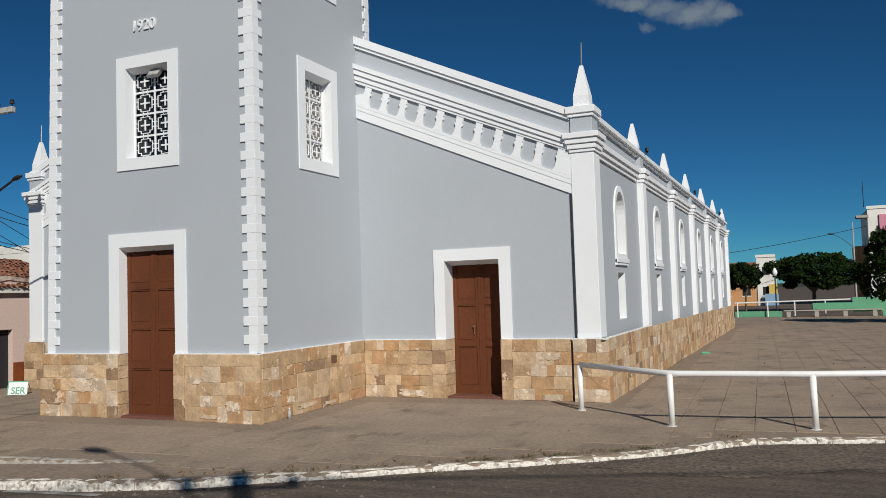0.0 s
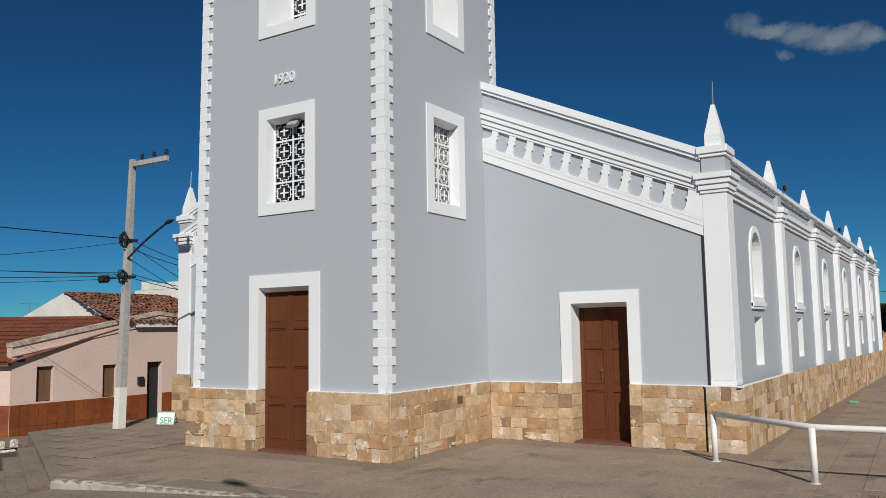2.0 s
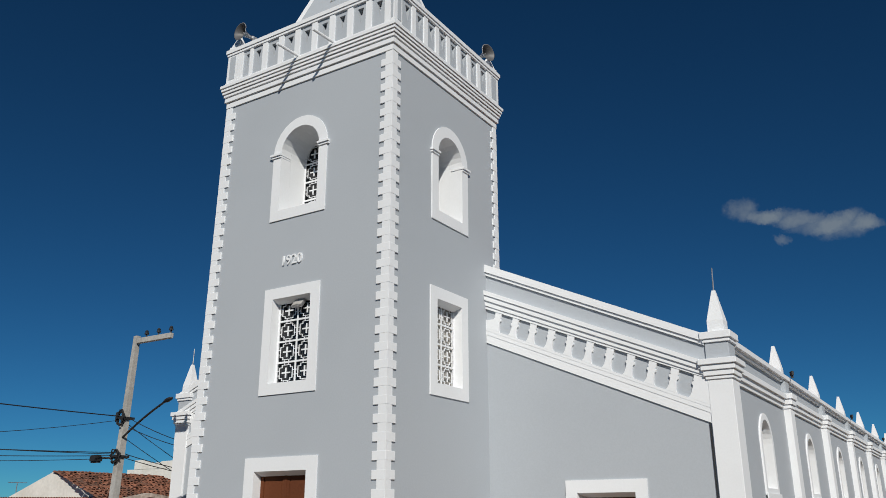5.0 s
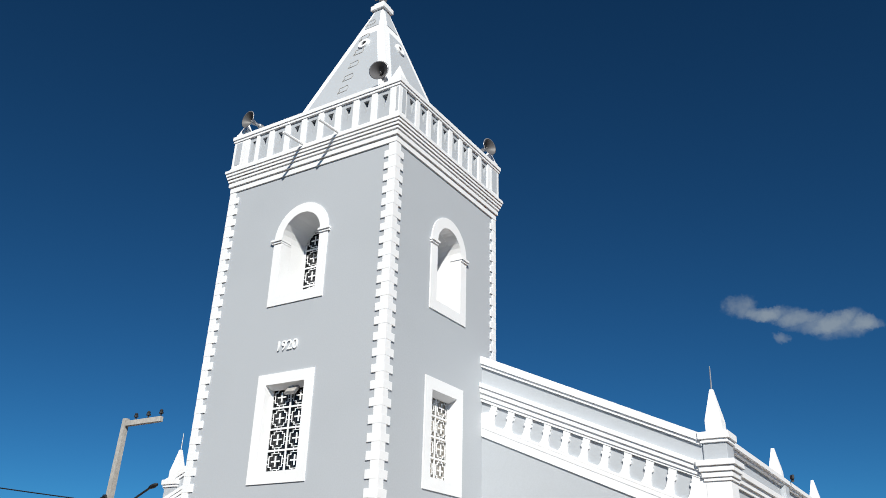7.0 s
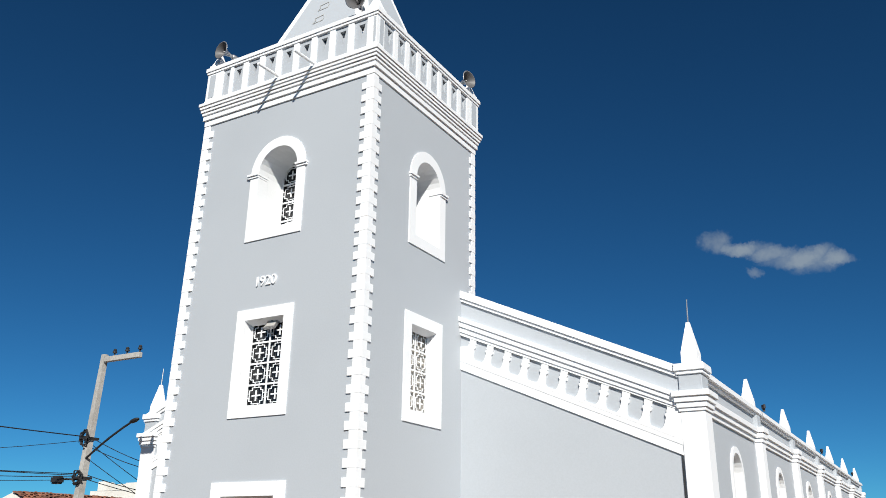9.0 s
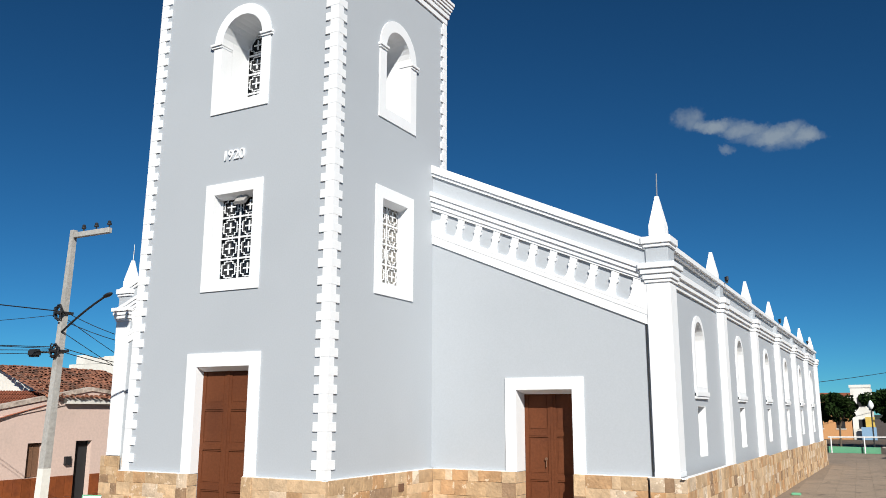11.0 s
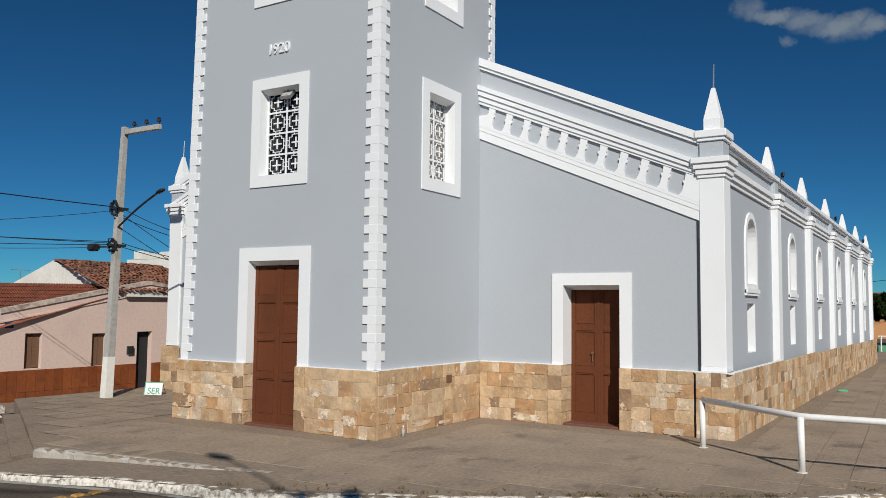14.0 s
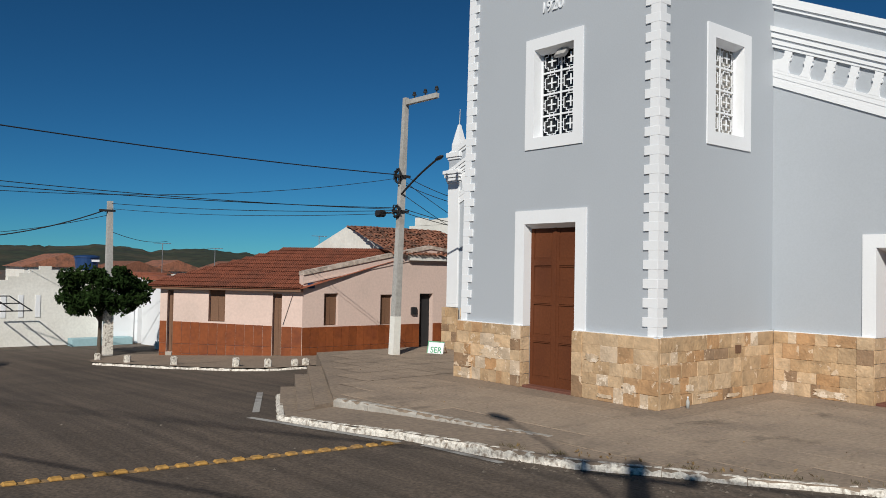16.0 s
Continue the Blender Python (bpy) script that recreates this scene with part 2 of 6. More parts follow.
# long dark streaks along the street: overhead wire shadows put into the asphalt colour
a_n, a_l = ASPHALT.node_tree.nodes, ASPHALT.node_tree.links
a_geo = a_n.new("ShaderNodeNewGeometry")
a_map = a_n.new("ShaderNodeMapping")
a_map.inputs["Rotation"].default_value = (0, 0, radians(-24))
a_map.inputs["Scale"].default_value = (0.07, 3.4, 1.0)
a_noise = a_n.new("ShaderNodeTexNoise")
a_noise.inputs["Scale"].default_value, a_noise.inputs["Detail"].default_value = 1.0, 5
a_rng = a_n.new("ShaderNodeMapRange")
a_rng.inputs["From Min"].default_value, a_rng.inputs["From Max"].default_value = 0.35, 0.62
a_rng.inputs["To Min"].default_value, a_rng.inputs["To Max"].default_value = 0.72, 1.06
a_mul = a_n.new("ShaderNodeVectorMath")
a_mul.operation = "SCALE"
a_l.new(a_geo.outputs["Position"], a_map.inputs["Vector"])
a_l.new(a_map.outputs["Vector"], a_noise.inputs["Vector"])
a_l.new(a_noise.outputs["Fac"], a_rng.inputs["Value"])
a_bsdf = a_n["Principled BSDF"]
a_l.new(a_bsdf.inputs["Base Color"].links[0].from_socket, a_mul.inputs[0])
a_l.new(a_rng.outputs["Result"], a_mul.inputs["Scale"])
a_l.new(a_mul.outputs[0], a_bsdf.inputs["Base Color"])


# ---- building tools ----
def thing(name, label="", category="", group="", kind="", at=(0, 0, 0), turn=0.0):
    e = new(name)
    e.empty_display_size = 0.1
    e.matrix_basis = pose(*at, 0, 0, turn)
    return tagged(e, label, category, group, kind)


def part(name, bm, material, parent=None, label="", smooth=False):
    me = bpy.data.meshes.new(name)
    bm.to_mesh(me)
    bm.free()
    me.materials.append(material)
    if smooth:
        me.polygons.foreach_set("use_smooth", [True] * len(me.polygons))
    ob = new(name, me)
    ob.parent = parent
    if label:
        ob["label"] = label
    return ob


def box(bm, x0, x1, y0, y1, z0, z1, m=None):
    v = [bm.verts.new((x, y, z)) for z in (z0, z1) for y in (y0, y1) for x in (x0, x1)]
    for f in ((0, 2, 3, 1), (4, 5, 7, 6), (0, 1, 5, 4), (2, 6, 7, 3), (0, 4, 6, 2), (1, 3, 7, 5)):
        bm.faces.new([v[i] for i in f])
    if m is not None:
        for q in v:
            q.co = m @ q.co
    return v


def prism(bm, outline, a, b, put):
    """A solid between depths a and b over an outline of (u, z) points; put(u, d, z) gives the place."""
    lo = [bm.verts.new(put(u, a, z)) for u, z in outline]
    hi = [bm.verts.new(put(u, b, z)) for u, z in outline]
    n = len(outline)
    bm.faces.new(lo)
    bm.faces.new(hi[::-1])
    for i in range(n):
        bm.faces.new((lo[i], hi[i], hi[(i + 1) % n], lo[(i + 1) % n]))


def cuboid(x0, x1, y0, y1, z0, z1, bevel=0.0):
    bm = bmesh.new()
    box(bm, x0, x1, y0, y1, z0, z1)
    if bevel:
        bmesh.ops.bevel(bm, geom=list(bm.edges), offset=bevel, segments=1, affect="EDGES")
    return fix(bm)


def fix(bm):
    bmesh.ops.recalc_face_normals(bm, faces=list(bm.faces))
    return bm


def rod(bm, p, q, r0, r1=None, n=8):
    """A tapered round bar from p to q."""
    p, q = Vector(p), Vector(q)
    r1 = r0 if r1 is None else r1
    d = (q - p).normalized()
    s = d.orthogonal().normalized()
    t = d.cross(s)
    rings = [[bm.verts.new(c + r * (math.cos(k * math.tau / n) * s + math.sin(k * math.tau / n) * t)) for k in range(n)] for c, r in ((p, r0), (q, r1))]
    for k in range(n):
        bm.faces.new((rings[0][k], rings[0][(k + 1) % n], rings[1][(k + 1) % n], rings[1][k]))
    bm.faces.new(rings[0][::-1])
    bm.faces.new(rings[1])


def lathe(bm, profile, n=20, m=None):
    """A turned body about the z axis from (radius, z) points."""
    rings = []
    for r, z in profile:
        co = [Vector((r * math.cos(k * math.tau / n), r * math.sin(k * math.tau / n), z)) for k in range(n)]
        rings.append([bm.verts.new(m @ c if m is not None else c) for c in co])
    for a, b in zip(rings, rings[1:]):
        for k in range(n):
            bm.faces.new((a[k], a[(k + 1) % n], b[(k + 1) % n], b[k]))


def front(y):
    return lambda u, d, z: (u, y + d, z)


def side(x):
    return lambda u, d, z: (x - d, u, z)


ARC = 14


def arc(u0, u1, z, rise):
    """Points of a round head from the right springing to the left one."""
    c, r = (u0 + u1) / 2, (u1 - u0) / 2
    return [(c + r * math.cos(k * math.pi / ARC), z + rise * math.sin(k * math.pi / ARC)) for k in range(ARC + 1)]


def wall(bm, put, u0, u1, z0, z1, thick, holes):
    """A wall of blocks round its openings (ua, ub, za, zb, rise); the head of an arched opening springs at zb - rise."""
    us = sorted({u0, u1, *(h[0] for h in holes), *(h[1] for h in holes)})
    zs = sorted({z0, z1, *(h[2] for h in holes), *(h[3] for h in holes), *(h[3] - h[4] for h in holes)})
    for a, b in zip(us, us[1:]):
        for c, d in zip(zs, zs[1:]):
            hole = next((h for h in holes if h[0] <= (a + b) / 2 <= h[1] and h[2] <= (c + d) / 2 <= h[3]), None)
            if hole is None:
                prism(bm, [(a, c), (b, c), (b, d), (a, d)], 0, thick, put)
    for a, b, _, d, rise in holes:
        if rise:
            pts = arc(a, b, d - rise, rise)
            for k in range(ARC // 2):
                for p, q, e in ((pts[k], pts[k + 1], b), (pts[ARC - k - 1], pts[ARC - k], a)):
                    prism(bm, [(e, d), p, q], 0, thick, put)


def weld(bm):
    bmesh.ops.remove_doubles(bm, verts=list(bm.verts), dist=1e-4)
    return fix(bm)


def surround(bm, put, ua, ub, za, zb, w, rise=0.0, proud=0.028, into=0.3, sill=True):
    """The raised plaster frame round an opening, open at the bottom unless it has a sill."""
    z1 = zb - rise
    b = za - (w if sill else 0)
    ua, ub, w, zb = ua + 0.012, ub - 0.012, w + 0.012, zb - 0.012
    rise -= 0.012 if rise else 0
    z1 = zb - rise
    za += 0.012 if sill else 0
    prism(bm, [(ua - w, b), (ua, b), (ua, z1), (ua - w, z1)], -proud, into, put)
    prism(bm, [(ub, b), (ub + w, b), (ub + w, z1), (ub, z1)], -proud, into, put)
    if sill:
        prism(bm, [(ua, b), (ub, b), (ub, za), (ua, za)], -proud, into, put)
    if rise:
        o, i = arc(ua - w, ub + w, z1, rise + w), arc(ua, ub, z1, rise)
        for k in range(ARC):
            prism(bm, [i[k], o[k], o[k + 1], i[k + 1]], -proud, into, put)
    else:
        prism(bm, [(ua - w, zb), (ub + w, zb), (ub + w, zb + w), (ua - w, zb + w)], -proud, into, put)


def lean(ob):
    """The far corner of the tower leans in a little towards the top."""
    for v in ob.data.vertices:
        if v.co.x < -4.3:
            v.co.x += 0.019 * max(0.0, v.co.z - 1.3) * min(1.0, (-4.3 - v.co.x) / 0.6)


def text_mesh(words, size, depth):
    c = bpy.data.curves.new("lettering", "FONT")
    c.body, c.size, c.extrude, c.align_x, c.align_y, c.offset = words, size, depth, "CENTER", "CENTER", size * 0.006
    o = bpy.data.objects.new("lettering", c)
    me = bpy.data.meshes.new_from_object(o)
    bpy.data.objects.remove(o)
    return me


# ---- ground ----
def road_z(x, y):
    if y > 7.0 and x > -11.0:
        return -0.62
    return -0.075 - 0.0188 * max(0.0, 4.0 - max(x, -5.0)) - 0.042 * max(0.0, -5.0 - max(x, -30.0))


bm = bmesh.new()
xs = [-900, -300, -120, -60, -40, -30, -24, -21, -18, -12, -10.9, -8, -5, 0, 4, 12, 20, 40, 80, 300, 900]
ys = [-900, -200, -60, -30, -16, -8, -4, 0, 4.5, 8, 20, 40, 70, 110, 200, 400, 900]
g = [[bm.verts.new((x, y, road_z(x, y))) for x in xs] for y in ys]
for r, s in zip(g, g[1:]):
    for i in range(len(xs) - 1):
        bm.faces.new((r[i], r[i + 1], s[i + 1], s[i]))
tagged(part("ground", bm, ASPHALT), "dark worn asphalt street sloping gently away", "street", kind="structure")

KERB_LINE = [(60, 14.5), (30, 6.2), (10.41, 0.95), (9.49, 0.68), (8.68, 0.42), (8.25, 0.05), (7.53, -0.71), (6.62, -1.40), (5.61, -2.04), (4.7, -2.56), (3.69, -3.25), (2.78, -3.69), (1.92, -4.2), (0.6, -4.62)]
STRIP = [(-1.2, -4.85), (-2.3, -5.2), (-3.85, -5.52)]
EDGE = [(0.6, -3.42), (-0.73, -3.66), (-2.13, -3.8), (-3.3, -4.0), (-4.2, -4.18), (-5.16, -3.67), (-6.5, -2.92), (-9.57, -1.27), (-11.6, -0.2), (-11.6, 52)]


def plaza_z(x, y):
    return -0.008 * max(0.0, y - 4.0)


bm = bmesh.new()
low = [(21.5, 4.0)] + KERB_LINE[2:] + EDGE[:-2] + [(-11.6, -0.2), (-11.6, 4.0)]
high = [(21.5, 4.0), (-11.6, 4.0), (-11.6, 58.0), (60, 58.0), (60, 14.5), (30, 6.2)]
for poly in (low, high):
    top = [bm.verts.new((x, y, plaza_z(x, y))) for x, y in poly]
    f = bm.faces.new(top)
    if f.normal.z < 0:
        f.normal_flip()
    for a, b in zip(poly, poly[1:] + poly[:1]):
        if abs(a[1] - 4.0) + abs(b[1] - 4.0) < 0.01:
            continue
        q = [bm.verts.new((*p, z)) for p, z in ((a, plaza_z(*a)), (b, plaza_z(*b)), (b, -1.1), (a, -1.1))]
        bm.faces.new(q)
tagged(part("pavement", fix(bm), PAVE), "wide worn cement pavement round the church", "pavement", kind="structure")

# lower strip in front of the step, and the low steps at the street corner
bm = bmesh.new()
strip = [(0.6, -3.42), (0.6, -4.62)] + STRIP[:2] + [(-3.84, -5.5), (-4.2, -4.18), (-3.3, -4.0), (-2.13, -3.8), (-0.73, -3.66)]
sz = lambda x, y: 0.0 - 0.032 * (0.6 - x)
bm.faces.new([bm.verts.new((x, y, sz(x, y))) for x, y in strip])
tagged(part("pavement_strip", fix(bm), PAVE), "lower sloping strip of cement pavement", "pavement", kind="structure")


def step(name, a, b, c, d, z):
    bm = bmesh.new()
    lo = [bm.verts.new((*p, -1.2)) for p in (a, b, c, d)]
    hi = [bm.verts.new((*p, z)) for p in (a, b, c, d)]
    bm.faces.new(hi)
    for i in range(4):
        bm.faces.new((lo[i], lo[(i + 1) % 4], hi[(i + 1) % 4], hi[i]))
    return tagged(part(name, fix(bm), PAVE), "low cement step at the street corner", "step", "corner steps", "structure")


E0, ED, EN = Vector((-4.2, -4.18)), Vector((-0.879, 0.476)), Vector((-0.476, -0.879))
near_s = lambda o: -0.95 * o
for name, o0, o1, far_s, z in (("step_1", 0.0, 0.36, 5.7, -0.07), ("step_2", 0.36, 0.68, 4.5, -0.125), ("step_3", 0.68, 1.0, 2.8, -0.175)):
    pts = [tuple(E0 + ED * a + EN * o) for a, o in ((near_s(o0), o0), (near_s(o1), o1), (far_s, o1), (far_s, o0))]
    step(name, *pts, z)

# ---- church tower ----
TL = -5.40
FRONT, SIDE = front(0.0), side(0.0)
tower = thing("church_tower", "grey church tower with white quoins, arched belfry openings and pointed spire", "tower")
bm = bmesh.new()
wall(bm, FRONT, TL, 0.0, 0.0, 12.6, 0.5, [(-3.40, -1.94, 0.0, 3.47, 0), (-3.18, -2.05, 5.27, 7.16, 0), (-3.20, -2.02, 9.25, 11.30, 0.59)])
tower_wall = part("front_wall", weld(bm), GREY, tower)
lean(tower_wall)
bm = bmesh.new()
wall(bm, SIDE, 0.5, 4.65, 0.0, 12.6, 0.5, [(1.77, 2.83, 5.25, 7.13, 0), (1.82, 2.90, 9.20, 11.22, 0.54)])
part("side_wall", weld(bm), GREY, tower)
bm = bmesh.new()
box(bm, TL, TL + 0.5, 0.5, 4.15, 0, 12.6)
lean(part("far_wall", fix(bm), GREY, tower))
lean(part("back_wall", cuboid(TL, -0.5, 4.15, 4.65, 0, 12.6), GREY, tower))
lean(part("belfry_floor", cuboid(TL + 0.5, -0.5, 0.5, 4.15, 8.3, 8.5), CEMENT, tower))
lean(part("roof_slab", cuboid(TL + 0.5, -0.5, 0.5, 4.15, 12.3, 12.6), CEMENT, tower))


def cornice_ring(name, z0, z1, p, parent):
    bm = bmesh.new()
    a, b, c, d = TL - p, p, -p, 4.65 + p
    w = 0.3 + p
    box(bm, a, b, c, c + w, z0, z1)
    box(bm, b - w, b, c + w, d - w, z0, z1)
    box(bm, a, a + w, c + w, d - w, z0, z1)
    box(bm, a, b, d - w, d, z0, z1)
    ob = part(name, weld(bm), WHITE, parent)
    lean(ob)
    return ob


for z0, z1, p in ((12.46, 12.59, 0.035), (12.59, 12.62, 0.02), (12.62, 12.73, 0.075), (12.73, 12.76, 0.055), (12.76, 12.82, 0.10), (12.82, 12.84, 0.085), (12.84, 12.90, 0.13), (12.90, 12.92, 0.115), (12.92, 12.98, 0.155), (12.98, 13.0, 0.14), (13.0, 13.08, 0.18)):
    cornice_ring("cornice_moulding", z0, z1 - 0.006, p, tower)

# balustrade with recessed panels and three-cornered slots
cornice_ring("balustrade_base", 13.08, 13.17, 0.10, tower)
cornice_ring("balustrade_coping", 13.95, 14.012, 0.11, tower)
cornice_ring("balustrade_coping", 14.018, 14.12, 0.135, tower)


def slot_panel(put, u, w, name):
    l, r, b, t = u - w, u + w, 13.17, 13.95
    c, s, tt, ta = u + 0.02, 0.09, 13.83, 13.44
    bm = bmesh.new()
    prism(bm, [(l, b), (c, b), (c, ta), (c - s, tt), (l, tt)], 0.035, 0.12, put)
    prism(bm, [(c, b), (r, b), (r, tt), (c + s, tt), (c, ta)], 0.035, 0.12, put)
    prism(bm, [(l, tt), (r, tt), (r, t), (l, t)], 0.035, 0.12, put)
    lean(part(name, weld(bm), GREY, tower))


def baluster(put, u, w):
    bm = bmesh.new()
    prism(bm, [(u - w, 13.17), (u + w, 13.17), (u + w, 13.95), (u - w, 13.95)], 0, 0.13, put)
    lean(part("baluster", fix(bm), WHITE, tower))


PF, PS = front(-0.09), side(0.09)
for k in range(9):
    slot_panel(PF, -4.75 + 0.546 * k, 0.191, "slot_panel")
for k in range(10):
    baluster(PF, -5.023 + 0.546 * k, 0.082)
for k in range(8):
    slot_panel(PS, 0.44 + 0.50 * k, 0.172, "slot_panel")
for k in range(1, 9):
    baluster(PS, 0.19 + 0.50 * k, 0.078)
for x0, x1, y0, y1 in ((-5.487, -5.121, -0.087, 0.2), (-0.011, 0.087, -0.087, 0.2), (-0.2, 0.087, 4.285, 4.737), (-5.487, -5.2, 4.45, 4.737)):
    lean(part("corner_pier", cuboid(x0, x1, y0, y1, 13.17, 13.95), WHITE, tower))
# sunk grey fields on the corner piers
for put, u0, u1 in ((FRONT, -5.40, -5.20), (FRONT, -0.005, 0.055), (SIDE, 0.02, 0.165), (SIDE, 4.36, 4.62)):
    bm = bmesh.new()
    prism(bm, [(u0, 13.24), (u1, 13.24), (u1, 13.90), (u0, 13.90)], -0.093, -0.088, put)
    lean(part("pier_field", fix(bm), GREY, tower))
lean(part("parapet_side", cuboid(-5.48, -5.33, 0.2, 4.45, 13.17, 13.95), GREY, tower))
lean(part("parapet_back", cuboid(-5.2, -0.2, 4.58, 4.73, 13.17, 13.95), GREY, tower))
for x, y in ((-5.3, 0.08), (-0.08, 0.08), (-0.08, 4.5), (-5.3, 4.5)):
    bm = bmesh.new()
    box(bm, x - 0.17, x + 0.17, y - 0.17, y + 0.17, 14.12, 14.21)
    vs = [bm.verts.new((x + a, y + b, 14.21)) for a, b in ((-0.15, -0.15), (0.15, -0.15), (0.15, 0.15), (-0.15, 0.15))]
    tip = bm.verts.new((x, y, 14.66))
    for i in range(4):
        bm.faces.new((vs[i], vs[(i + 1) % 4], tip))
    bm.faces.new(vs)
    lean(part("pinnacle", fix(bm), WHITE, tower))

# spire: a white pyramid with inset grey panels, oculi and a cap
SX, SY, SH, SB, SA = -2.50, 2.30, 2.19, 12.62, 19.40


def spire_at(u, v, s):
    """A point on a spire face: u across (-1 to 1), v height, s the side (0 front, 1 right, 2 back, 3 left)."""
    h = SH * (SA - v) / (SA - SB)
    x, y = u * h, -h
    for _ in range(s):
        x, y = -y, x
    return Vector((SX + x, SY + y, v))


bm = bmesh.new()
rings = []
for v in (SB, 16.0, 19.0):
    rings.append([bm.verts.new(spire_at(-1, v, s)) for s in range(4)])
for a, b in zip(rings, rings[1:]):
    for i in range(4):
        bm.faces.new((a[i], a[(i + 1) % 4], b[(i + 1) % 4], b[i]))
bm.faces.new(rings[0])
bm.faces.new(rings[-1])
part("spire", fix(bm), WHITE, tower, "white rendered pyramid spire")
for s in range(4):
    nrm = [Vector((0, -1, 0.3)), Vector((1, 0, 0.3)), Vector((0, 1, 0.3)), Vector((-1, 0, 0.3))][s].normalized()
    bm = bmesh.new()
    quad = []
    for u, v in ((-1, 13.2), (1, 13.2), (1, 17.75), (-1, 17.75)):
        h = SH * (SA - v) / (SA - SB)
        quad.append(spire_at(u * max(0.1, (h - 0.24) / h), v, s))
    lo = [bm.verts.new(p - nrm * 0.05) for p in quad]
    hi = [bm.verts.new(p + nrm * 0.025) for p in quad]
    bm.faces.new(hi)
    for i in range(4):
        bm.faces.new((lo[i], lo[(i + 1) % 4], hi[(i + 1) % 4], hi[i]))
    part("spire_panel", fix(bm), GREY, tower, "pale grey panel of the spire")
    bm = bmesh.new()
    quad = [spire_at(u, v, s) for u, v in ((-0.62, 18.1), (0.62, 18.1), (0.55, 18.85), (-0.55, 18.85))]
    lo = [bm.verts.new(p - nrm * 0.05) for p in quad]
    hi = [bm.verts.new(p + nrm * 0.015) for p in quad]
    bm.faces.new(hi)
    for i in range(4):
        bm.faces.new((lo[i], lo[(i + 1) % 4], hi[(i + 1) % 4], hi[i]))
    part("upper_panel", fix(bm), GREY, tower, "small grey panel under the cap")
    c = spire_at(0.02, 17.28, s)
    turn = nrm.to_track_quat("Z", "Y").to_matrix().to_4x4()
    bm = bmesh.new()
    lathe(bm, [(0.09, 0.02), (0.09, 0.06), (0.18, 0.06), (0.19, 0.0)], 20, Matrix.Translation(c + nrm * 0.02) @ turn)
    part("oculus_ring", fix(bm), WHITE, tower)
    bm = bmesh.new()
    lathe(bm, [(0.0005, 0.0), (0.095, 0.0)], 20, Matrix.Translation(c + nrm * 0.035) @ turn)
    part("oculus_pane", fix(bm), DARK, tower)
# thin stone outlines up the front of the spire
for k, v in enumerate((15.28, 15.78, 16.33, 16.88, 17.53, 18.2)):
    bm = bmesh.new()
    h = SH * (SA - v) / (SA - SB)
    u = -0.08 / h
    w = 0.17
    pts = [(-w, 0.0), (-w + 0.06, 0.10), (-w, 0.2), (w - 0.05, 0.24), (w, 0.12), (w - 0.03, 0.02)]
    ring = [spire_at(u + a / h, v + b, 0) + Vector((0, -0.035, 0.01)) for a, b in pts]
    for p, q in zip(ring, ring[1:] + ring[:1]):
        rod(bm, p, q, 0.007, n=4)
    part("stone_outline", fix(bm), CONCRETE, tower)
bm = bmesh.new()
box(bm, SX - 0.24, SX + 0.24, SY - 0.24, SY + 0.24, 18.93, 19.08)
box(bm, SX - 0.17, SX + 0.17, SY - 0.17, SY + 0.17, 19.08, 19.20)
part("spire_cap", fix(bm), WHITE, tower)
vane = thing("weather_vane", "dark metal weather vane with a cross on the spire", "weather vane")
bm = bmesh.new()
rod(bm, (SX, SY, 19.19), (SX, SY, 20.6), 0.03, n=8)
rod(bm, (SX - 0.3, SY, 20.25), (SX + 0.3, SY, 20.25), 0.025, n=8)
part("rod", fix(bm), METAL, vane)
bm = bmesh.new()
lathe(bm, [(0.001, 19.25), (0.12, 19.34), (0.13, 19.40), (0.1, 19.47), (0.001, 19.52)], 12, Matrix.Translation((SX, SY, 0)))
part("ball", fix(bm), METAL, vane, smooth=True)
bm = bmesh.new()
prism(bm, [(SX - 0.3, 19.52), (SX + 0.25, 19.46), (SX + 0.5, 19.62), (SX + 0.2, 19.7), (SX + 0.1, 19.85), (SX - 0.05, 19.68)], -0.012, 0.012, front(SY))
part("arrow", fix(bm), METAL, vane)

# quoins
def quoin(x0, x1, y0, y1, z, h):
    ob = part("quoin", cuboid(x0, x1, y0, y1, z, z + h, 0.004), WHITE, tower)
    lean(ob)


for k in range(33):
    # the courses grow a little lower towards the top
    z = 1.475 + 0.3505 * min(k, 15) + 0.34 * min(max(k - 15, 0), 4) + 0.3087 * max(k - 19, 0)
    quoin(-0.30, 0.03, -0.03, 0.28, z, 0.174)
    quoin(TL - 0.03, TL + 0.30, -0.03, 0.28, z, 0.174)
    if z > 7.6:
        quoin(-0.28, 0.03, 4.40, 4.68, z, 0.174)
for x0, x1 in ((-0.18, 0.026), (TL - 0.026, TL + 0.17)):
    lean(part("quoin_strip", cuboid(x0, x1, -0.026, 0.16, 1.29, 12.445), WHITE, tower))
part("quoin_strip", cuboid(-0.16, 0.026, 4.50, 4.676, 6.0, 12.445), WHITE, tower)

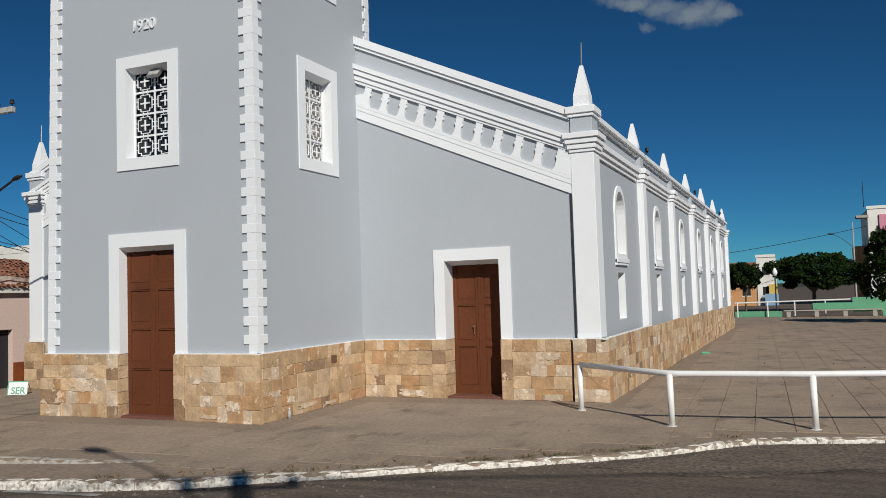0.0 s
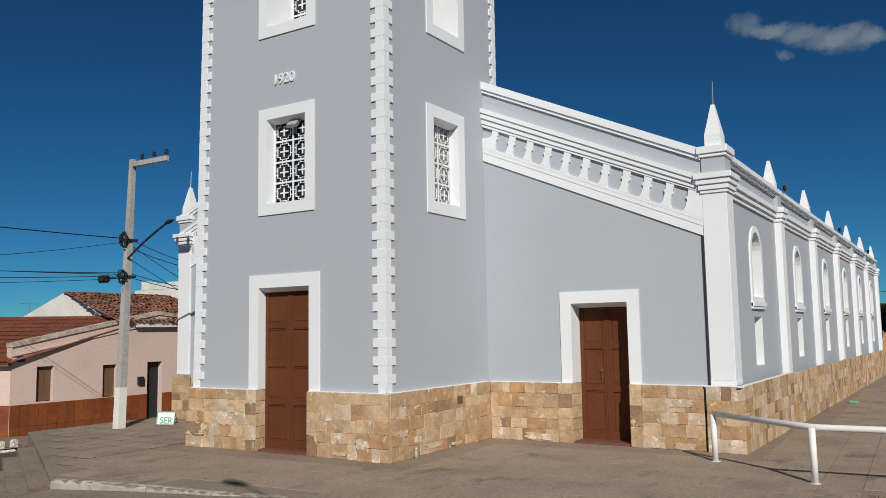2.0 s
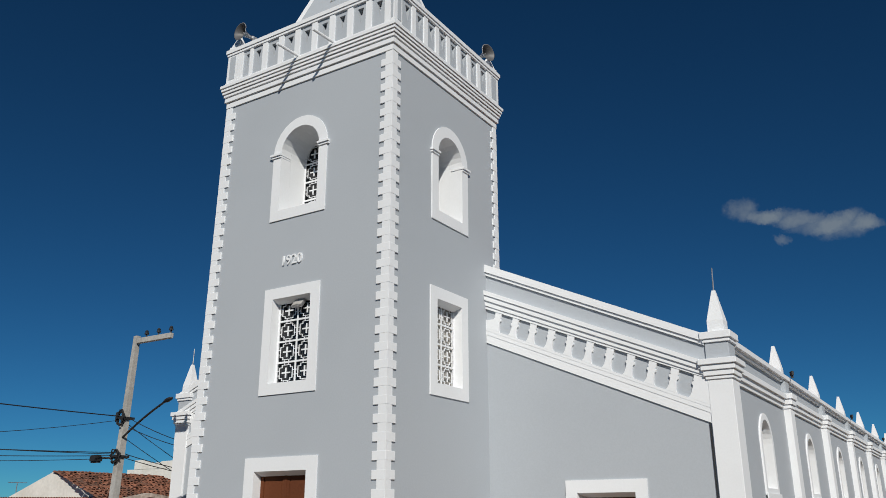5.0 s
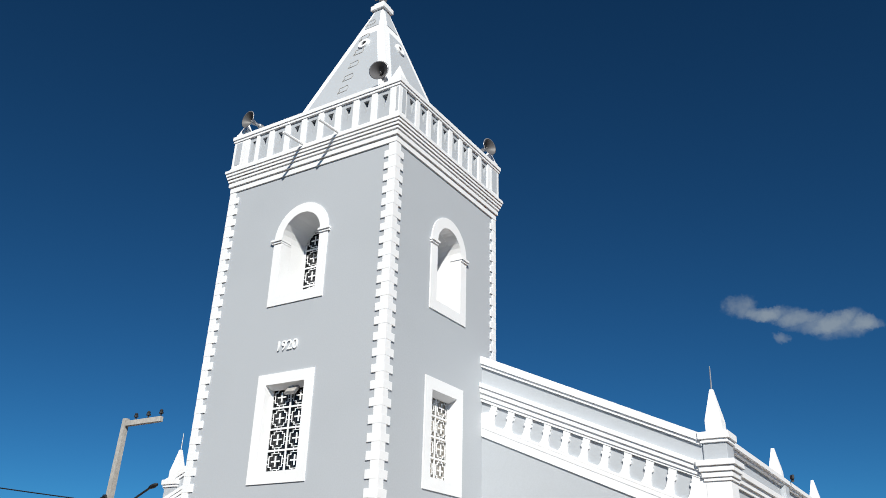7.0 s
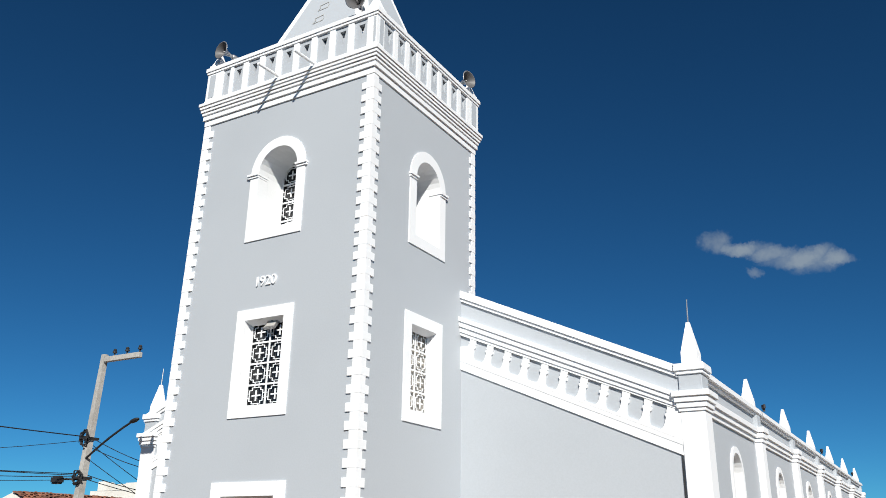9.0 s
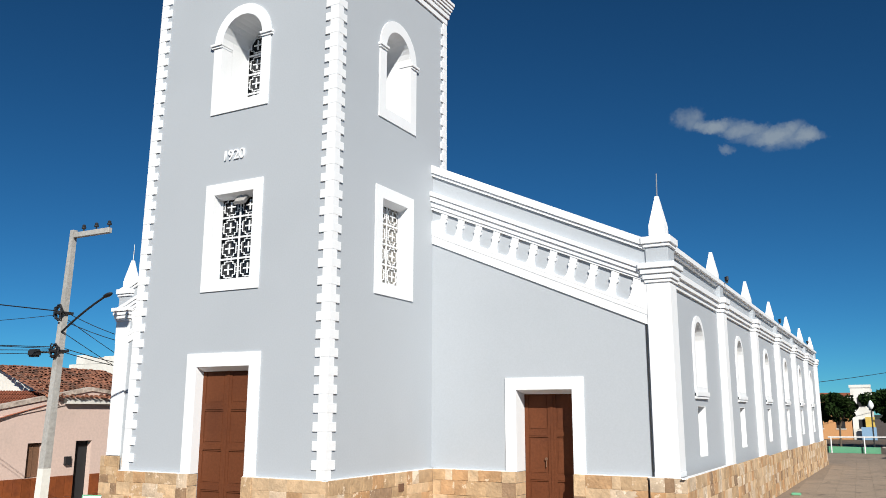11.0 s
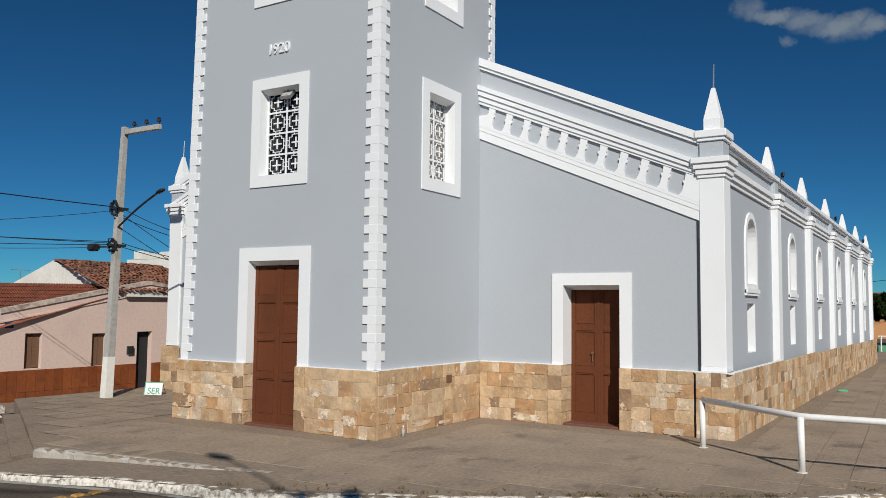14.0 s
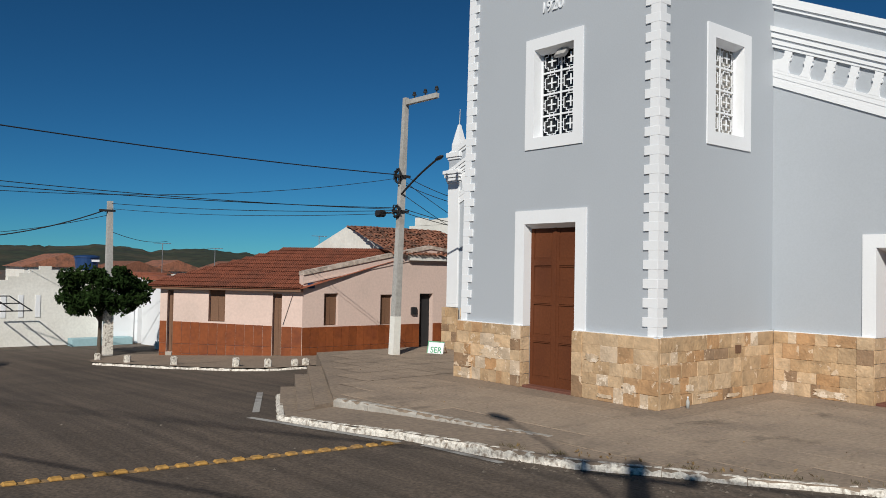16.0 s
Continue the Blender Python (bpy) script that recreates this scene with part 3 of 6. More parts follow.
# plaster surrounds
bm = bmesh.new()
surround(bm, FRONT, -3.40, -1.94, 0.0, 3.47, 0.27, sill=False)
for v in [v for v in bm.verts if v.co.z < 0.01]:
    v.co.z = 1.29
part("door_surround", weld(bm), WHITE, tower)
bm = bmesh.new()
surround(bm, FRONT, -3.18, -2.05, 5.27, 7.16, 0.235)
part("window_surround", weld(bm), WHITE, tower)
bm = bmesh.new()
surround(bm, FRONT, -3.20, -2.02, 9.25, 11.30, 0.23, 0.59)
part("arch_surround", weld(bm), WHITE, tower)
bm = bmesh.new()
surround(bm, SIDE, 1.77, 2.83, 5.25, 7.13, 0.255)
part("window_surround", weld(bm), WHITE, tower)
bm = bmesh.new()
surround(bm, SIDE, 1.82, 2.90, 9.20, 11.22, 0.25, 0.54)
part("arch_surround", weld(bm), WHITE, tower)
for put, ua, ub, z in ((FRONT, -3.20, -2.02, 10.66), (SIDE, 1.82, 2.90, 10.62)):
    for a, b in ((ua - 0.30, ua + 0.03), (ub - 0.03, ub + 0.30)):
        bm = bmesh.new()
        prism(bm, [(a, z), (b, z), (b, z + 0.05), (a, z + 0.05)], -0.085, 0.28, put)
        prism(bm, [(a + 0.02, z - 0.05), (b - 0.01, z - 0.05), (b - 0.01, z - 0.003), (a + 0.02, z - 0.003)], -0.055, 0.28, put)
        part("impost", fix(bm), WHITE, tower)
# white lining of the reveals
def reveal(put, ua, ub, za, zb, d0, d1, parent, rise=0.0, mat_=None, bottom=True):
    t = 0.012
    z1 = zb - rise
    bm = bmesh.new()
    prism(bm, [(ua, za), (ua + t, za), (ua + t, z1), (ua, z1)], d0, d1, put)
    prism(bm, [(ub - t, za), (ub, za), (ub, z1), (ub - t, z1)], d0, d1, put)
    if bottom:
        prism(bm, [(ua + t, za), (ub - t, za), (ub - t, za + t), (ua + t, za + t)], d0, d1, put)
    if rise:
        o, i = arc(ua, ub, z1, rise), arc(ua + t, ub - t, z1, rise - t)
        for k in range(ARC):
            prism(bm, [i[k], o[k], o[k + 1], i[k + 1]], d0, d1, put)
    else:
        prism(bm, [(ua + t, zb - t), (ub - t, zb - t), (ub - t, zb), (ua + t, zb)], d0, d1, put)
    return part("reveal", weld(bm), mat_ or WHITE, parent)


reveal(FRONT, -3.18, -2.05, 5.27, 7.16, 0.302, 0.5, tower)
reveal(SIDE, 1.77, 2.83, 5.25, 7.13, 0.302, 0.5, tower)
reveal(FRONT, -3.20, -2.02, 9.25, 11.30, 0.302, 0.85, tower, 0.59)
reveal(SIDE, 1.82, 2.90, 9.20, 11.22, 0.302, 0.85, tower, 0.54)
reveal(FRONT, -3.40, -1.94, 1.29, 3.47, 0.302, 0.42, tower, bottom=False)


def splayed_head(put, ua, ub, zt, d, drop, parent):
    """The plastered underside of an opening, which falls towards the inside."""
    bm = bmesh.new()
    a = [bm.verts.new(put(u, dd, z)) for u in (ua + 0.013, ub - 0.013) for dd, z in ((-0.02, zt - 0.014), (d, zt - drop), (d, zt - 0.013))]
    for f in ((0, 1, 2), (3, 5, 4), (0, 3, 4, 1), (1, 4, 5, 2), (2, 5, 3, 0)):
        bm.faces.new([a[i] for i in f])
    part("splayed_head", fix(bm), WHITE, parent)


splayed_head(FRONT, -3.40, -1.94, 3.47, 0.188, 0.10, tower)
splayed_head(FRONT, -3.18, -2.05, 7.16, 0.205, 0.09, tower)
splayed_head(SIDE, 1.77, 2.83, 7.13, 0.195, 0.09, tower)


def grille(bm, put, ua, ub, za, zb, d, cols, rows):
    """White iron lattice: in each field a stepped ring round a cross."""
    def bar(a, b, c, e, dd=0.0, th=0.02):
        prism(bm, [(a, c), (b, c), (b, e), (a, e)], d + dd, d + dd + th, put)
    w, h = (ub - ua) / cols, (zb - za) / rows
    for i in range(cols + 1):
        bar(ua + w * i - 0.019, ua + w * i + 0.019, za, zb)
    for j in range(rows + 1):
        bar(ua, ub, za + h * j - 0.019, za + h * j + 0.019, 0.004)
    t, c = 0.0062, 0.0145
    for i in range(cols):
        for j in range(rows):
            cu, cz = ua + w * (i + 0.5), za + h * (j + 0.5)
            bar(cu - c, cu + c, cz - h * 0.24, cz + h * 0.24, 0.002)
            bar(cu - w * 0.22, cu + w * 0.22, cz - c, cz + c, 0.006)
            for sx in (-1, 1):
                # the sides of the ring, the steps at its corners and its ties to the frame
                x, x2 = cu + sx * w * 0.35, cu + sx * w * 0.22
                bar(x - t, x + t, cz - h * 0.25, cz + h * 0.25, 0.002)
                for sz_ in (-1, 1):
                    z, z2 = cz + sz_ * h * 0.25, cz + sz_ * h * 0.37
                    bar(min(x, x2), max(x, x2), z - t, z + t, 0.006)
                    bar(x2 - t, x2 + t, min(z, z2), max(z, z2), 0.010)
                    bar(min(x, cu + sx * w * 0.5), max(x, cu + sx * w * 0.5), cz + sz_ * h * 0.11 - t, cz + sz_ * h * 0.11 + t, 0.008)
            for sz_ in (-1, 1):
                z = cz + sz_ * h * 0.37
                bar(cu - w * 0.22, cu + w * 0.22, z - t, z + t, 0.006)
                for sx in (-1, 1):
                    q = cu + sx * w * 0.11
                    bar(q - t, q + t, min(z, cz + sz_ * h * 0.5), max(z, cz + sz_ * h * 0.5), 0.012)


def lattice_window(put, ua, ub, za, zb, rows, d=0.40, glass=None):
    win = thing("lattice_window", "tall church window with white cross-patterned iron lattice", "window", "tower windows")
    bm = bmesh.new()
    grille(bm, put, ua + 0.03, ub - 0.03, za + 0.03, zb - 0.02, d - 0.05, 2, rows)
    part("lattice", fix(bm), WHITE, win, "white cross-patterned lattice")["kind"] = "stuff"
    bm = bmesh.new()
    prism(bm, [(ua + 0.013, za + 0.013), (ub - 0.013, za + 0.013), (ub - 0.013, zb - 0.013), (ua + 0.013, zb - 0.013)], d + 0.02, d + 0.032, put)
    part("pane", fix(bm), glass or GLASS, win, "dusty pale window glass" if glass else "dark window glass")
    return win


DUSTY = mat("dusty_glass", (0.34, 0.32, 0.29), 0.3, 0.2, 9, 1.6, 0.0, (0.16, 0.15, 0.14), 0.8)
lattice_window(FRONT, -3.18, -2.05, 5.27, 7.16, 4, 0.26)
lattice_window(SIDE, 1.77, 2.83, 5.25, 7.13, 4, 0.25, DUSTY)
lattice_window(FRONT, -3.19, -2.03, 9.26, 11.2, 4, 0.84)
lattice_window(SIDE, 1.83, 2.89, 9.21, 11.1, 4, 0.84)
flood = thing("floodlight", "white floodlight hung in the window head", "floodlight")
tip = Matrix.Translation((-2.50, 0.10, 7.02)) @ Matrix.Rotation(radians(-38), 4, "X")
for nm, x, y0, y1, z, mt, lb in (("housing", 0.15, -0.02, 0.04, 0.12, METAL, ""), ("lens", 0.13, -0.028, -0.021, 0.10, CONCRETE, "pale front glass")):
    bm = bmesh.new()
    box(bm, -x, x, y0, y1, -z, z, tip)
    part(nm, fix(bm), mt, flood, lb)
part("bracket", cuboid(-2.52, -2.48, 0.09, 0.13, 7.04, 7.148), METAL, flood)

# the year in raised white figures
me = text_mesh("1920", 0.32, 0.02)
me.materials.append(WHITE)
year = new("year_lettering", me)
year.matrix_basis = pose(-2.68, -0.012, 8.0, 90, 0, 0)
year.parent = tower
year["label"] = "raised white figures 1920"

# two drain spouts through the cornice
for x in (-1.62, -2.72):
    bm = bmesh.new()
    rod(bm, (x, -0.04, 13.125), (x - 0.02, -0.85, 13.10), 0.035, n=8)
    tagged(part("drain_spout", fix(bm), WHITE), "white drain spout sticking out over the cornice", "spout", "drain spouts")


THROAT = mat("horn_inside", (0.09, 0.09, 0.095), 0.5, 0.06, 20, 3, 0.05)


def loudspeaker(x, y, z, yaw, tilt=0.0):
    sp = thing("horn_loudspeaker", "grey metal horn loudspeaker on the balustrade", "loudspeaker", "tower loudspeakers", at=(x, y, z), turn=yaw)
    bm = bmesh.new()
    m = Matrix.Translation((0, 0, 0.42)) @ Matrix.Rotation(radians(90 - tilt), 4, "X")
    lathe(bm, [(0.05, -0.30), (0.06, -0.10), (0.10, 0.05), (0.18, 0.16), (0.29, 0.24), (0.31, 0.25), (0.285, 0.252)], 24, m)
    part("horn", bm, METAL, sp, smooth=True)
    bm = bmesh.new()
    lathe(bm, [(0.285, 0.251), (0.17, 0.155), (0.09, 0.045), (0.04, -0.05)], 24, m)
    part("horn_throat", bm, THROAT, sp, "dark inside of the horn", smooth=True)
    bm = bmesh.new()
    lathe(bm, [(0.001, -0.42), (0.075, -0.42), (0.085, -0.38), (0.085, -0.24), (0.06, -0.2), (0.001, -0.2)], 16, m)
    lathe(bm, [(0.001, 0.14), (0.028, 0.12), (0.03, -0.06), (0.001, -0.06)], 10, m)
    part("driver", bm, METAL, sp, smooth=True)
    bm = bmesh.new()
    rod(bm, (0, 0.25, 0), (0, 0.25, 0.40), 0.02, n=8)
    box(bm, -0.08, 0.08, 0.17, 0.33, 0, 0.02)
    part("stand", fix(bm), METAL, sp)
    return sp


for spot in ((-4.70, -0.05, 14.12, -6), (-0.50, -0.08, 14.12, 18, -8), (-0.03, 4.15, 14.12, 75)):
    loudspeaker(*spot).scale = (0.8, 0.8, 0.8)


# ---- doors ----
def leaf(bm, put, a, b, z0, z1, d, panels):
    """A door leaf with recessed panels between stiles and rails."""
    s = 0.09
    prism(bm, [(a, z0), (b, z0), (b, z1), (a, z1)], d + 0.02, d + 0.05, put)
    prism(bm, [(a, z0), (a + s, z0), (a + s, z1), (a, z1)], d, d + 0.02, put)
    prism(bm, [(b - s, z0), (b, z0), (b, z1), (b - s, z1)], d, d + 0.02, put)
    foot = z0 + 0.17
    zs = [foot + (z1 - foot) * k / panels for k in range(panels + 1)]
    prism(bm, [(a + s, z0), (b - s, z0), (b - s, foot), (a + s, foot)], d, d + 0.02, put)
    for k, z in enumerate(zs[1:], 1):
        c, e = z - 0.075, min(z1, z + 0.075)
        prism(bm, [(a + s, c), (b - s, c), (b - s, e), (a + s, e)], d, d + 0.02, put)
        if k < panels:
            prism(bm, [(a + s + 0.02, c + 0.03), (b - s - 0.02, c + 0.03), (b - s - 0.02, e - 0.03), (a + s + 0.02, e - 0.03)], d - 0.012, d - 0.001, put)
        # raised middle of the panel below this rail
        lo = zs[k - 1] + (0.075 if k > 1 else 0)
        prism(bm, [(a + s + 0.035, lo + 0.035), (b - s - 0.035, lo + 0.035), (b - s - 0.035, c - 0.035), (a + s + 0.035, c - 0.035)], d + 0.012, d + 0.019, put)


def church_door(put, ua, ub, z1, d, panels, label, lock=False):
    door = thing("church_door", label, "door", "church doors")
    gap = 0.006
    mid = (ua + ub) / 2
    for a, b in ((ua, mid - gap), (mid + gap, ub)):
        bm = bmesh.new()
        leaf(bm, put, a, b, 0.05, z1, d, panels)
        part("door_leaf", fix(bm), BROWN, door)
    bm = bmesh.new()
    prism(bm, [(mid - 0.03, 0.05), (mid + 0.03, 0.05), (mid + 0.03, z1), (mid - 0.03, z1)], d - 0.015, d - 0.001, put)
    part("cover_strip", fix(bm), BROWN, door)
    if lock:
        bm = bmesh.new()
        rod(bm, put(mid - 0.14, d - 0.01, 1.55), put(mid - 0.14, d - 0.04, 1.55), 0.035, 0.03, 10)
        rod(bm, put(mid - 0.14, d - 0.02, 1.55), put(mid - 0.14, d - 0.025, 1.38), 0.012, 0.012, 8)
        part("lock", fix(bm), WOOD, door, "small worn lock")
    return door


church_door(FRONT, -3.385, -1.955, 3.44, 0.19, 4, "tall brown wooden double door of the tower")
tagged(part("door_sill", cuboid(-3.36, -1.98, -0.06, 0.20, -0.02, 0.05, 0.01), THRESH), "worn red cement door sill", "sill", "door sills", "structure")

# ---- church nave ----
D, NX = 4.02, 5.45
NAVE_END = 39.2
nave = thing("church_nave", "long grey church nave with white pilasters, sloping gable and pinnacles", "church")
NF = front(D)
NL = lambda u, d, z: (TL - u * 1.06, D + d, z)
GABLE = [("coping", 8.46, -0.457, 8.27, -0.452, 0.085), ("coping_lip", 8.262, -0.452, 8.19, -0.452, 0.05), ("cornice_moulding", 7.79, -0.44, 7.68, -0.438, 0.15), ("cornice_moulding", 7.672, -0.437, 7.55, -0.432, 0.12), ("cornice_moulding", 7.542, -0.430, 7.42, -0.424, 0.085), ("cornice_moulding", 7.414, -0.423, 7.34, -0.418, 0.06)]
for put, full in ((NF, True), (NL, False)):
    bm = bmesh.new()
    wall(bm, put, 0.0, 5.11, 0.0, 4.2, 0.5, [(2.12, 3.43, 0.0, 3.04, 0)] if full else [])
    prism(bm, [(0, 4.2), (5.11, 4.2), (5.11, 8.27 - 0.452 * 5.11), (0, 8.27)], 0, 0.5, put)
    part("front_wall", weld(bm), GREY, nave)
    for name, a, sa, b, sb, p in GABLE:
        bm = bmesh.new()
        prism(bm, [(0.0, b), (5.11, b + sb * 5.11), (5.11, a + sa * 5.11), (0.0, a)], -p, 0.3 if "coping" in name else -0.001, put)
        part(name, fix(bm), WHITE, nave)
    # frieze: a low band with turned shapes standing on it
    lo = lambda u: 6.512 - 0.43 * u
    mid = lambda u: 6.87 - 0.43 * u
    top = lambda u: 7.335 - 0.418 * u
    for t0, t1, p in ((0.0, 0.20, 0.035), (0.20, 0.30, 0.045), (0.30, 0.36, 0.05)):
        bm = bmesh.new()
        prism(bm, [(0.0, lo(0) + t0), (5.11, lo(5.11) + t0), (5.11, lo(5.11) + t1), (0, lo(0) + t1)], -p, -0.001, put)
        part("frieze_band", fix(bm), WHITE, nave)
    for k in range(11):
        c = 0.30 + 0.457 * k
        h = top(c) - mid(c)
        prof = [(0.118, 0.0), (0.088, 0.11), (0.074, 0.24), (0.066, 0.54), (0.094, 0.60), (0.094, 0.68), (0.068, 0.73), (0.084, 0.80), (0.078, 0.88), (0.085, 1.0)]

        def at(w, f):
            # each baluster leans at right angles to the rake
            u = c + w + 0.24 * h * (f - 0.5)
            return (u, mid(u) + (top(u) - mid(u)) * f)

        if k == 0:
            out = [(0.0, mid(0.0))] + [at(w, f) for w, f in prof] + [at(-w, f) for w, f in prof[::-1][:6]] + [(0.02, mid(0.02) + h * 0.42), (0.0, mid(0.0) + h * 0.40)]
        elif k == 10:
            out = [at(-w, f) for w, f in prof[::-1]] + [(5.11, mid(5.11)), (5.11, top(5.11))]
        else:
            out = [at(w, f) for w, f in prof] + [at(-w, f) for w, f in prof[::-1]]
        bm = bmesh.new()
        prism(bm, out, -0.05, -0.001, put)
        part("frieze_baluster", fix(bm), WHITE, nave)

# side wall towards the square
BAY, Y0 = 5.75, 4.22
holes = []
for k in range(6):
    c = Y0 + BAY * (k + 0.5) + 0.02
    holes += [(c - 0.52, c + 0.52, 3.12, 4.66, 0.52), (c - 0.44, c + 0.44, 1.56, 2.70, 0)]
NS = side(NX)
bm = bmesh.new()
wall(bm, NS, D + 0.5, NAVE_END, 0.0, 5.9, 0.5, holes)
part("side_wall", weld(bm), GREY, nave)
for ua, ub, za, zb, rise in holes:
    bm = bmesh.new()
    if rise:
        surround(bm, NS, ua, ub, za, zb, 0.13, rise, 0.04, 0.2)
        part("arch_surround", weld(bm), WHITE, nave)
        bm = bmesh.new()
        prism(bm, [(ua - 0.18, za - 0.2), (ub + 0.18, za - 0.2), (ub + 0.18, za - 0.1), (ua - 0.18, za - 0.1)], -0.075, -0.041, NS)
        part("window_sill", fix(bm), WHITE, nave)
        bm = bmesh.new()
        prism(bm, [(ua - 0.16, za - 0.26), (ub + 0.16, za - 0.26), (ub + 0.16, za - 0.204), (ua - 0.16, za - 0.204)], -0.055, -0.001, NS)
        part("sill_moulding", fix(bm), WHITE, nave)
    reveal(NS, ua, ub, za, zb, 0.205 if rise else 0.0, 0.5, nave, rise)
    win = thing("nave_window", "deep church window with dark glass in a white reveal", "window", "nave windows")
    bm = bmesh.new()
    prism(bm, [(ua + 0.013, za + 0.013), (ub - 0.013, za + 0.013), (ub - 0.013, zb - 0.02), (ua + 0.013, zb - 0.02)], 0.47, 0.485, NS)
    part("pane", fix(bm), GLASS, win)
    bm = bmesh.new()
    m = (ua + ub) / 2
    prism(bm, [(m - 0.02, za + 0.013), (m + 0.02, za + 0.013), (m + 0.02, zb - 0.03), (m - 0.02, zb - 0.03)], 0.445, 0.468, NS)
    part("glazing_bar", fix(bm), WHITE, win)


def pinnacle(x, y, z, w, h, rod_h):
    bm = bmesh.new()
    a, b = w / 2, w / 2 * 1.0
    box(bm, x - a, x + a, y - a, y + a, z, z + h * 0.27)
    lo = [bm.verts.new((x + i * b, y + j * b, z + h * 0.27)) for i, j in ((-1, -1), (1, -1), (1, 1), (-1, 1))]
    hi = [bm.verts.new((x + i * 0.035, y + j * 0.035, z + h)) for i, j in ((-1, -1), (1, -1), (1, 1), (-1, 1))]
    bm.faces.new(hi)
    for i in range(4):
        bm.faces.new((lo[i], lo[(i + 1) % 4], hi[(i + 1) % 4], hi[i]))
    part("pinnacle", fix(bm), WHITE, nave, "pointed white pinnacle")
    if rod_h:
        bm = bmesh.new()
        rod(bm, (x, y, z + h - 0.05), (x + 0.015, y, z + h + rod_h), 0.018, 0.012, 6)
        part("lightning_rod", fix(bm), METAL, nave)


def pier(x0, x1, y0, y1):
    """A corner or side pier with base, shaft, cornice, die and coping."""
    def blk(nm, p, a, b, m):
        part(nm, cuboid(x0 - p, x1 + p, y0 - p, y1 + p, a, b, 0.008), m, nave)
    blk("pier_base", 0.006, 1.295, 1.40, WHITE)
    blk("pier_shaft", 0.0, 1.40, 5.17, WHITE)
    for p, a, b in ((0.03, 5.17, 5.24), (0.06, 5.24, 5.35), (0.095, 5.35, 5.46), (0.135, 5.46, 5.58)):
        blk("pier_cornice", p, a, b - 0.004, WHITE)
    blk("pier_die", -0.01, 5.576, 5.92, GREY)
    blk("pier_coping", 0.03, 5.92, 5.99, WHITE)
    blk("pier_coping", 0.065, 5.992, 6.14, WHITE)


pier(5.11, 5.60, D - 0.055, D + 0.5)
pinnacle(5.37, D + 0.15, 6.14, 0.33, 0.90, 0.5)
XL = -10.80
pier(XL, XL + 0.52, D - 0.055, D + 0.5)
pinnacle(XL + 0.26, D + 0.15, 6.14, 0.33, 0.90, 0.5)
for k in range(1, 7):
    y = Y0 + BAY * k
    bm = bmesh.new()
    box(bm, NX + 0.002, NX + 0.17, y - 0.24, y + 0.24, 0.95, 5.16)
    part("pilaster", fix(bm), WHITE, nave)
    for p, a, b in ((0.03, 5.16, 5.26), (0.065, 5.26, 5.40), (0.10, 5.40, 5.54)):
        part("pilaster_capital", cuboid(NX + 0.002, NX + 0.17 + p, y - 0.24 - p, y + 0.24 + p, a, b - 0.004, 0.008), WHITE, nave)
    part("pilaster_die", cuboid(NX + 0.002, NX + 0.12, y - 0.22, y + 0.22, 5.545, 5.86), GREY, nave)
    pinnacle(NX - 0.1, y, 6.02, 0.30, 0.82, 0)
for k in range(6):
    a = Y0 + BAY * k + (0.5 if k == 0 else 0.42)
    b = Y0 + BAY * (k + 1) - 0.42
    for p, z0, z1 in ((0.05, 5.16, 5.26), (0.10, 5.26, 5.38), (0.15, 5.38, 5.50)):
        part("cornice_moulding", cuboid(NX + 0.001, NX + p, a, b, z0, z1 - 0.004), WHITE, nave)
for p, z0, z1 in ((0.08, 5.86, 5.92), (0.15, 5.92, 6.03)):
    part("parapet_coping", cuboid(NX - 0.4, NX + p, D + 0.56, NAVE_END + 0.1, z0, z1 - 0.003), WHITE, nave)
part("far_wall", cuboid(XL, XL + 0.5, D + 0.5, NAVE_END, 0, 5.9), GREY, nave)
part("end_wall", cuboid(XL + 0.5, NX - 0.5, NAVE_END - 0.5, NAVE_END, 0, 5.9), GREY, nave)
bm = bmesh.new()
ridge = [(XL + 0.4, 5.55), (NX - 0.4, 5.55), (-2.6, 7.6)]
prism(bm, ridge, 0.55, NAVE_END - D - 0.3, NF)
part("roof", fix(bm), ROOF, nave, "low clay tile roof behind the parapet")
# door surround and door of the nave
bm = bmesh.new()
surround(bm, NF, 2.12, 3.43, 0.0, 3.04, 0.25, sill=False)
for v in [v for v in bm.verts if v.co.z < 0.01]:
    v.co.z = 1.29
part("door_surround", weld(bm), WHITE, nave)
reveal(NF, 2.12, 3.43, 1.29, 3.04, 0.302, 0.44, nave, bottom=False)
splayed_head(NF, 2.12, 3.43, 3.04, 0.438, 0.10, nave)
church_door(NF, 2.135, 3.415, 3.02, 0.44, 3, "brown wooden double door in the nave front", lock=True)
tagged(part("door_sill", cuboid(2.14, 3.41, D - 0.05, D + 0.44, -0.02, 0.05, 0.01), THRESH), "worn red cement door sill", "sill", "door sills", "structure")
bm = bmesh.new()
rod(bm, (5.065, D - 0.02, 0.02), (5.065, D - 0.02, 5.05), 0.012, n=8)
part("downpipe", fix(bm), BLACK, nave, "thin black downpipe in the corner")
for k, y in enumerate((10.3, 21.9, 33.3)):
    fl = thing("floodlight", "small dark floodlight on the parapet", "floodlight", "parapet floodlights", at=(NX + 0.22, y, 6.03), turn=-60)
    part("housing", cuboid(-0.08, 0.08, -0.03, 0.03, 0.05, 0.16, 0.01), BLACK, fl)
    part("bracket", cuboid(-0.02, 0.02, -0.03, 0.03, -0.02, 0.07), BLACK, fl)

# ---- sandstone plinth, stone by stone ----
stone_rng = random.Random(5)


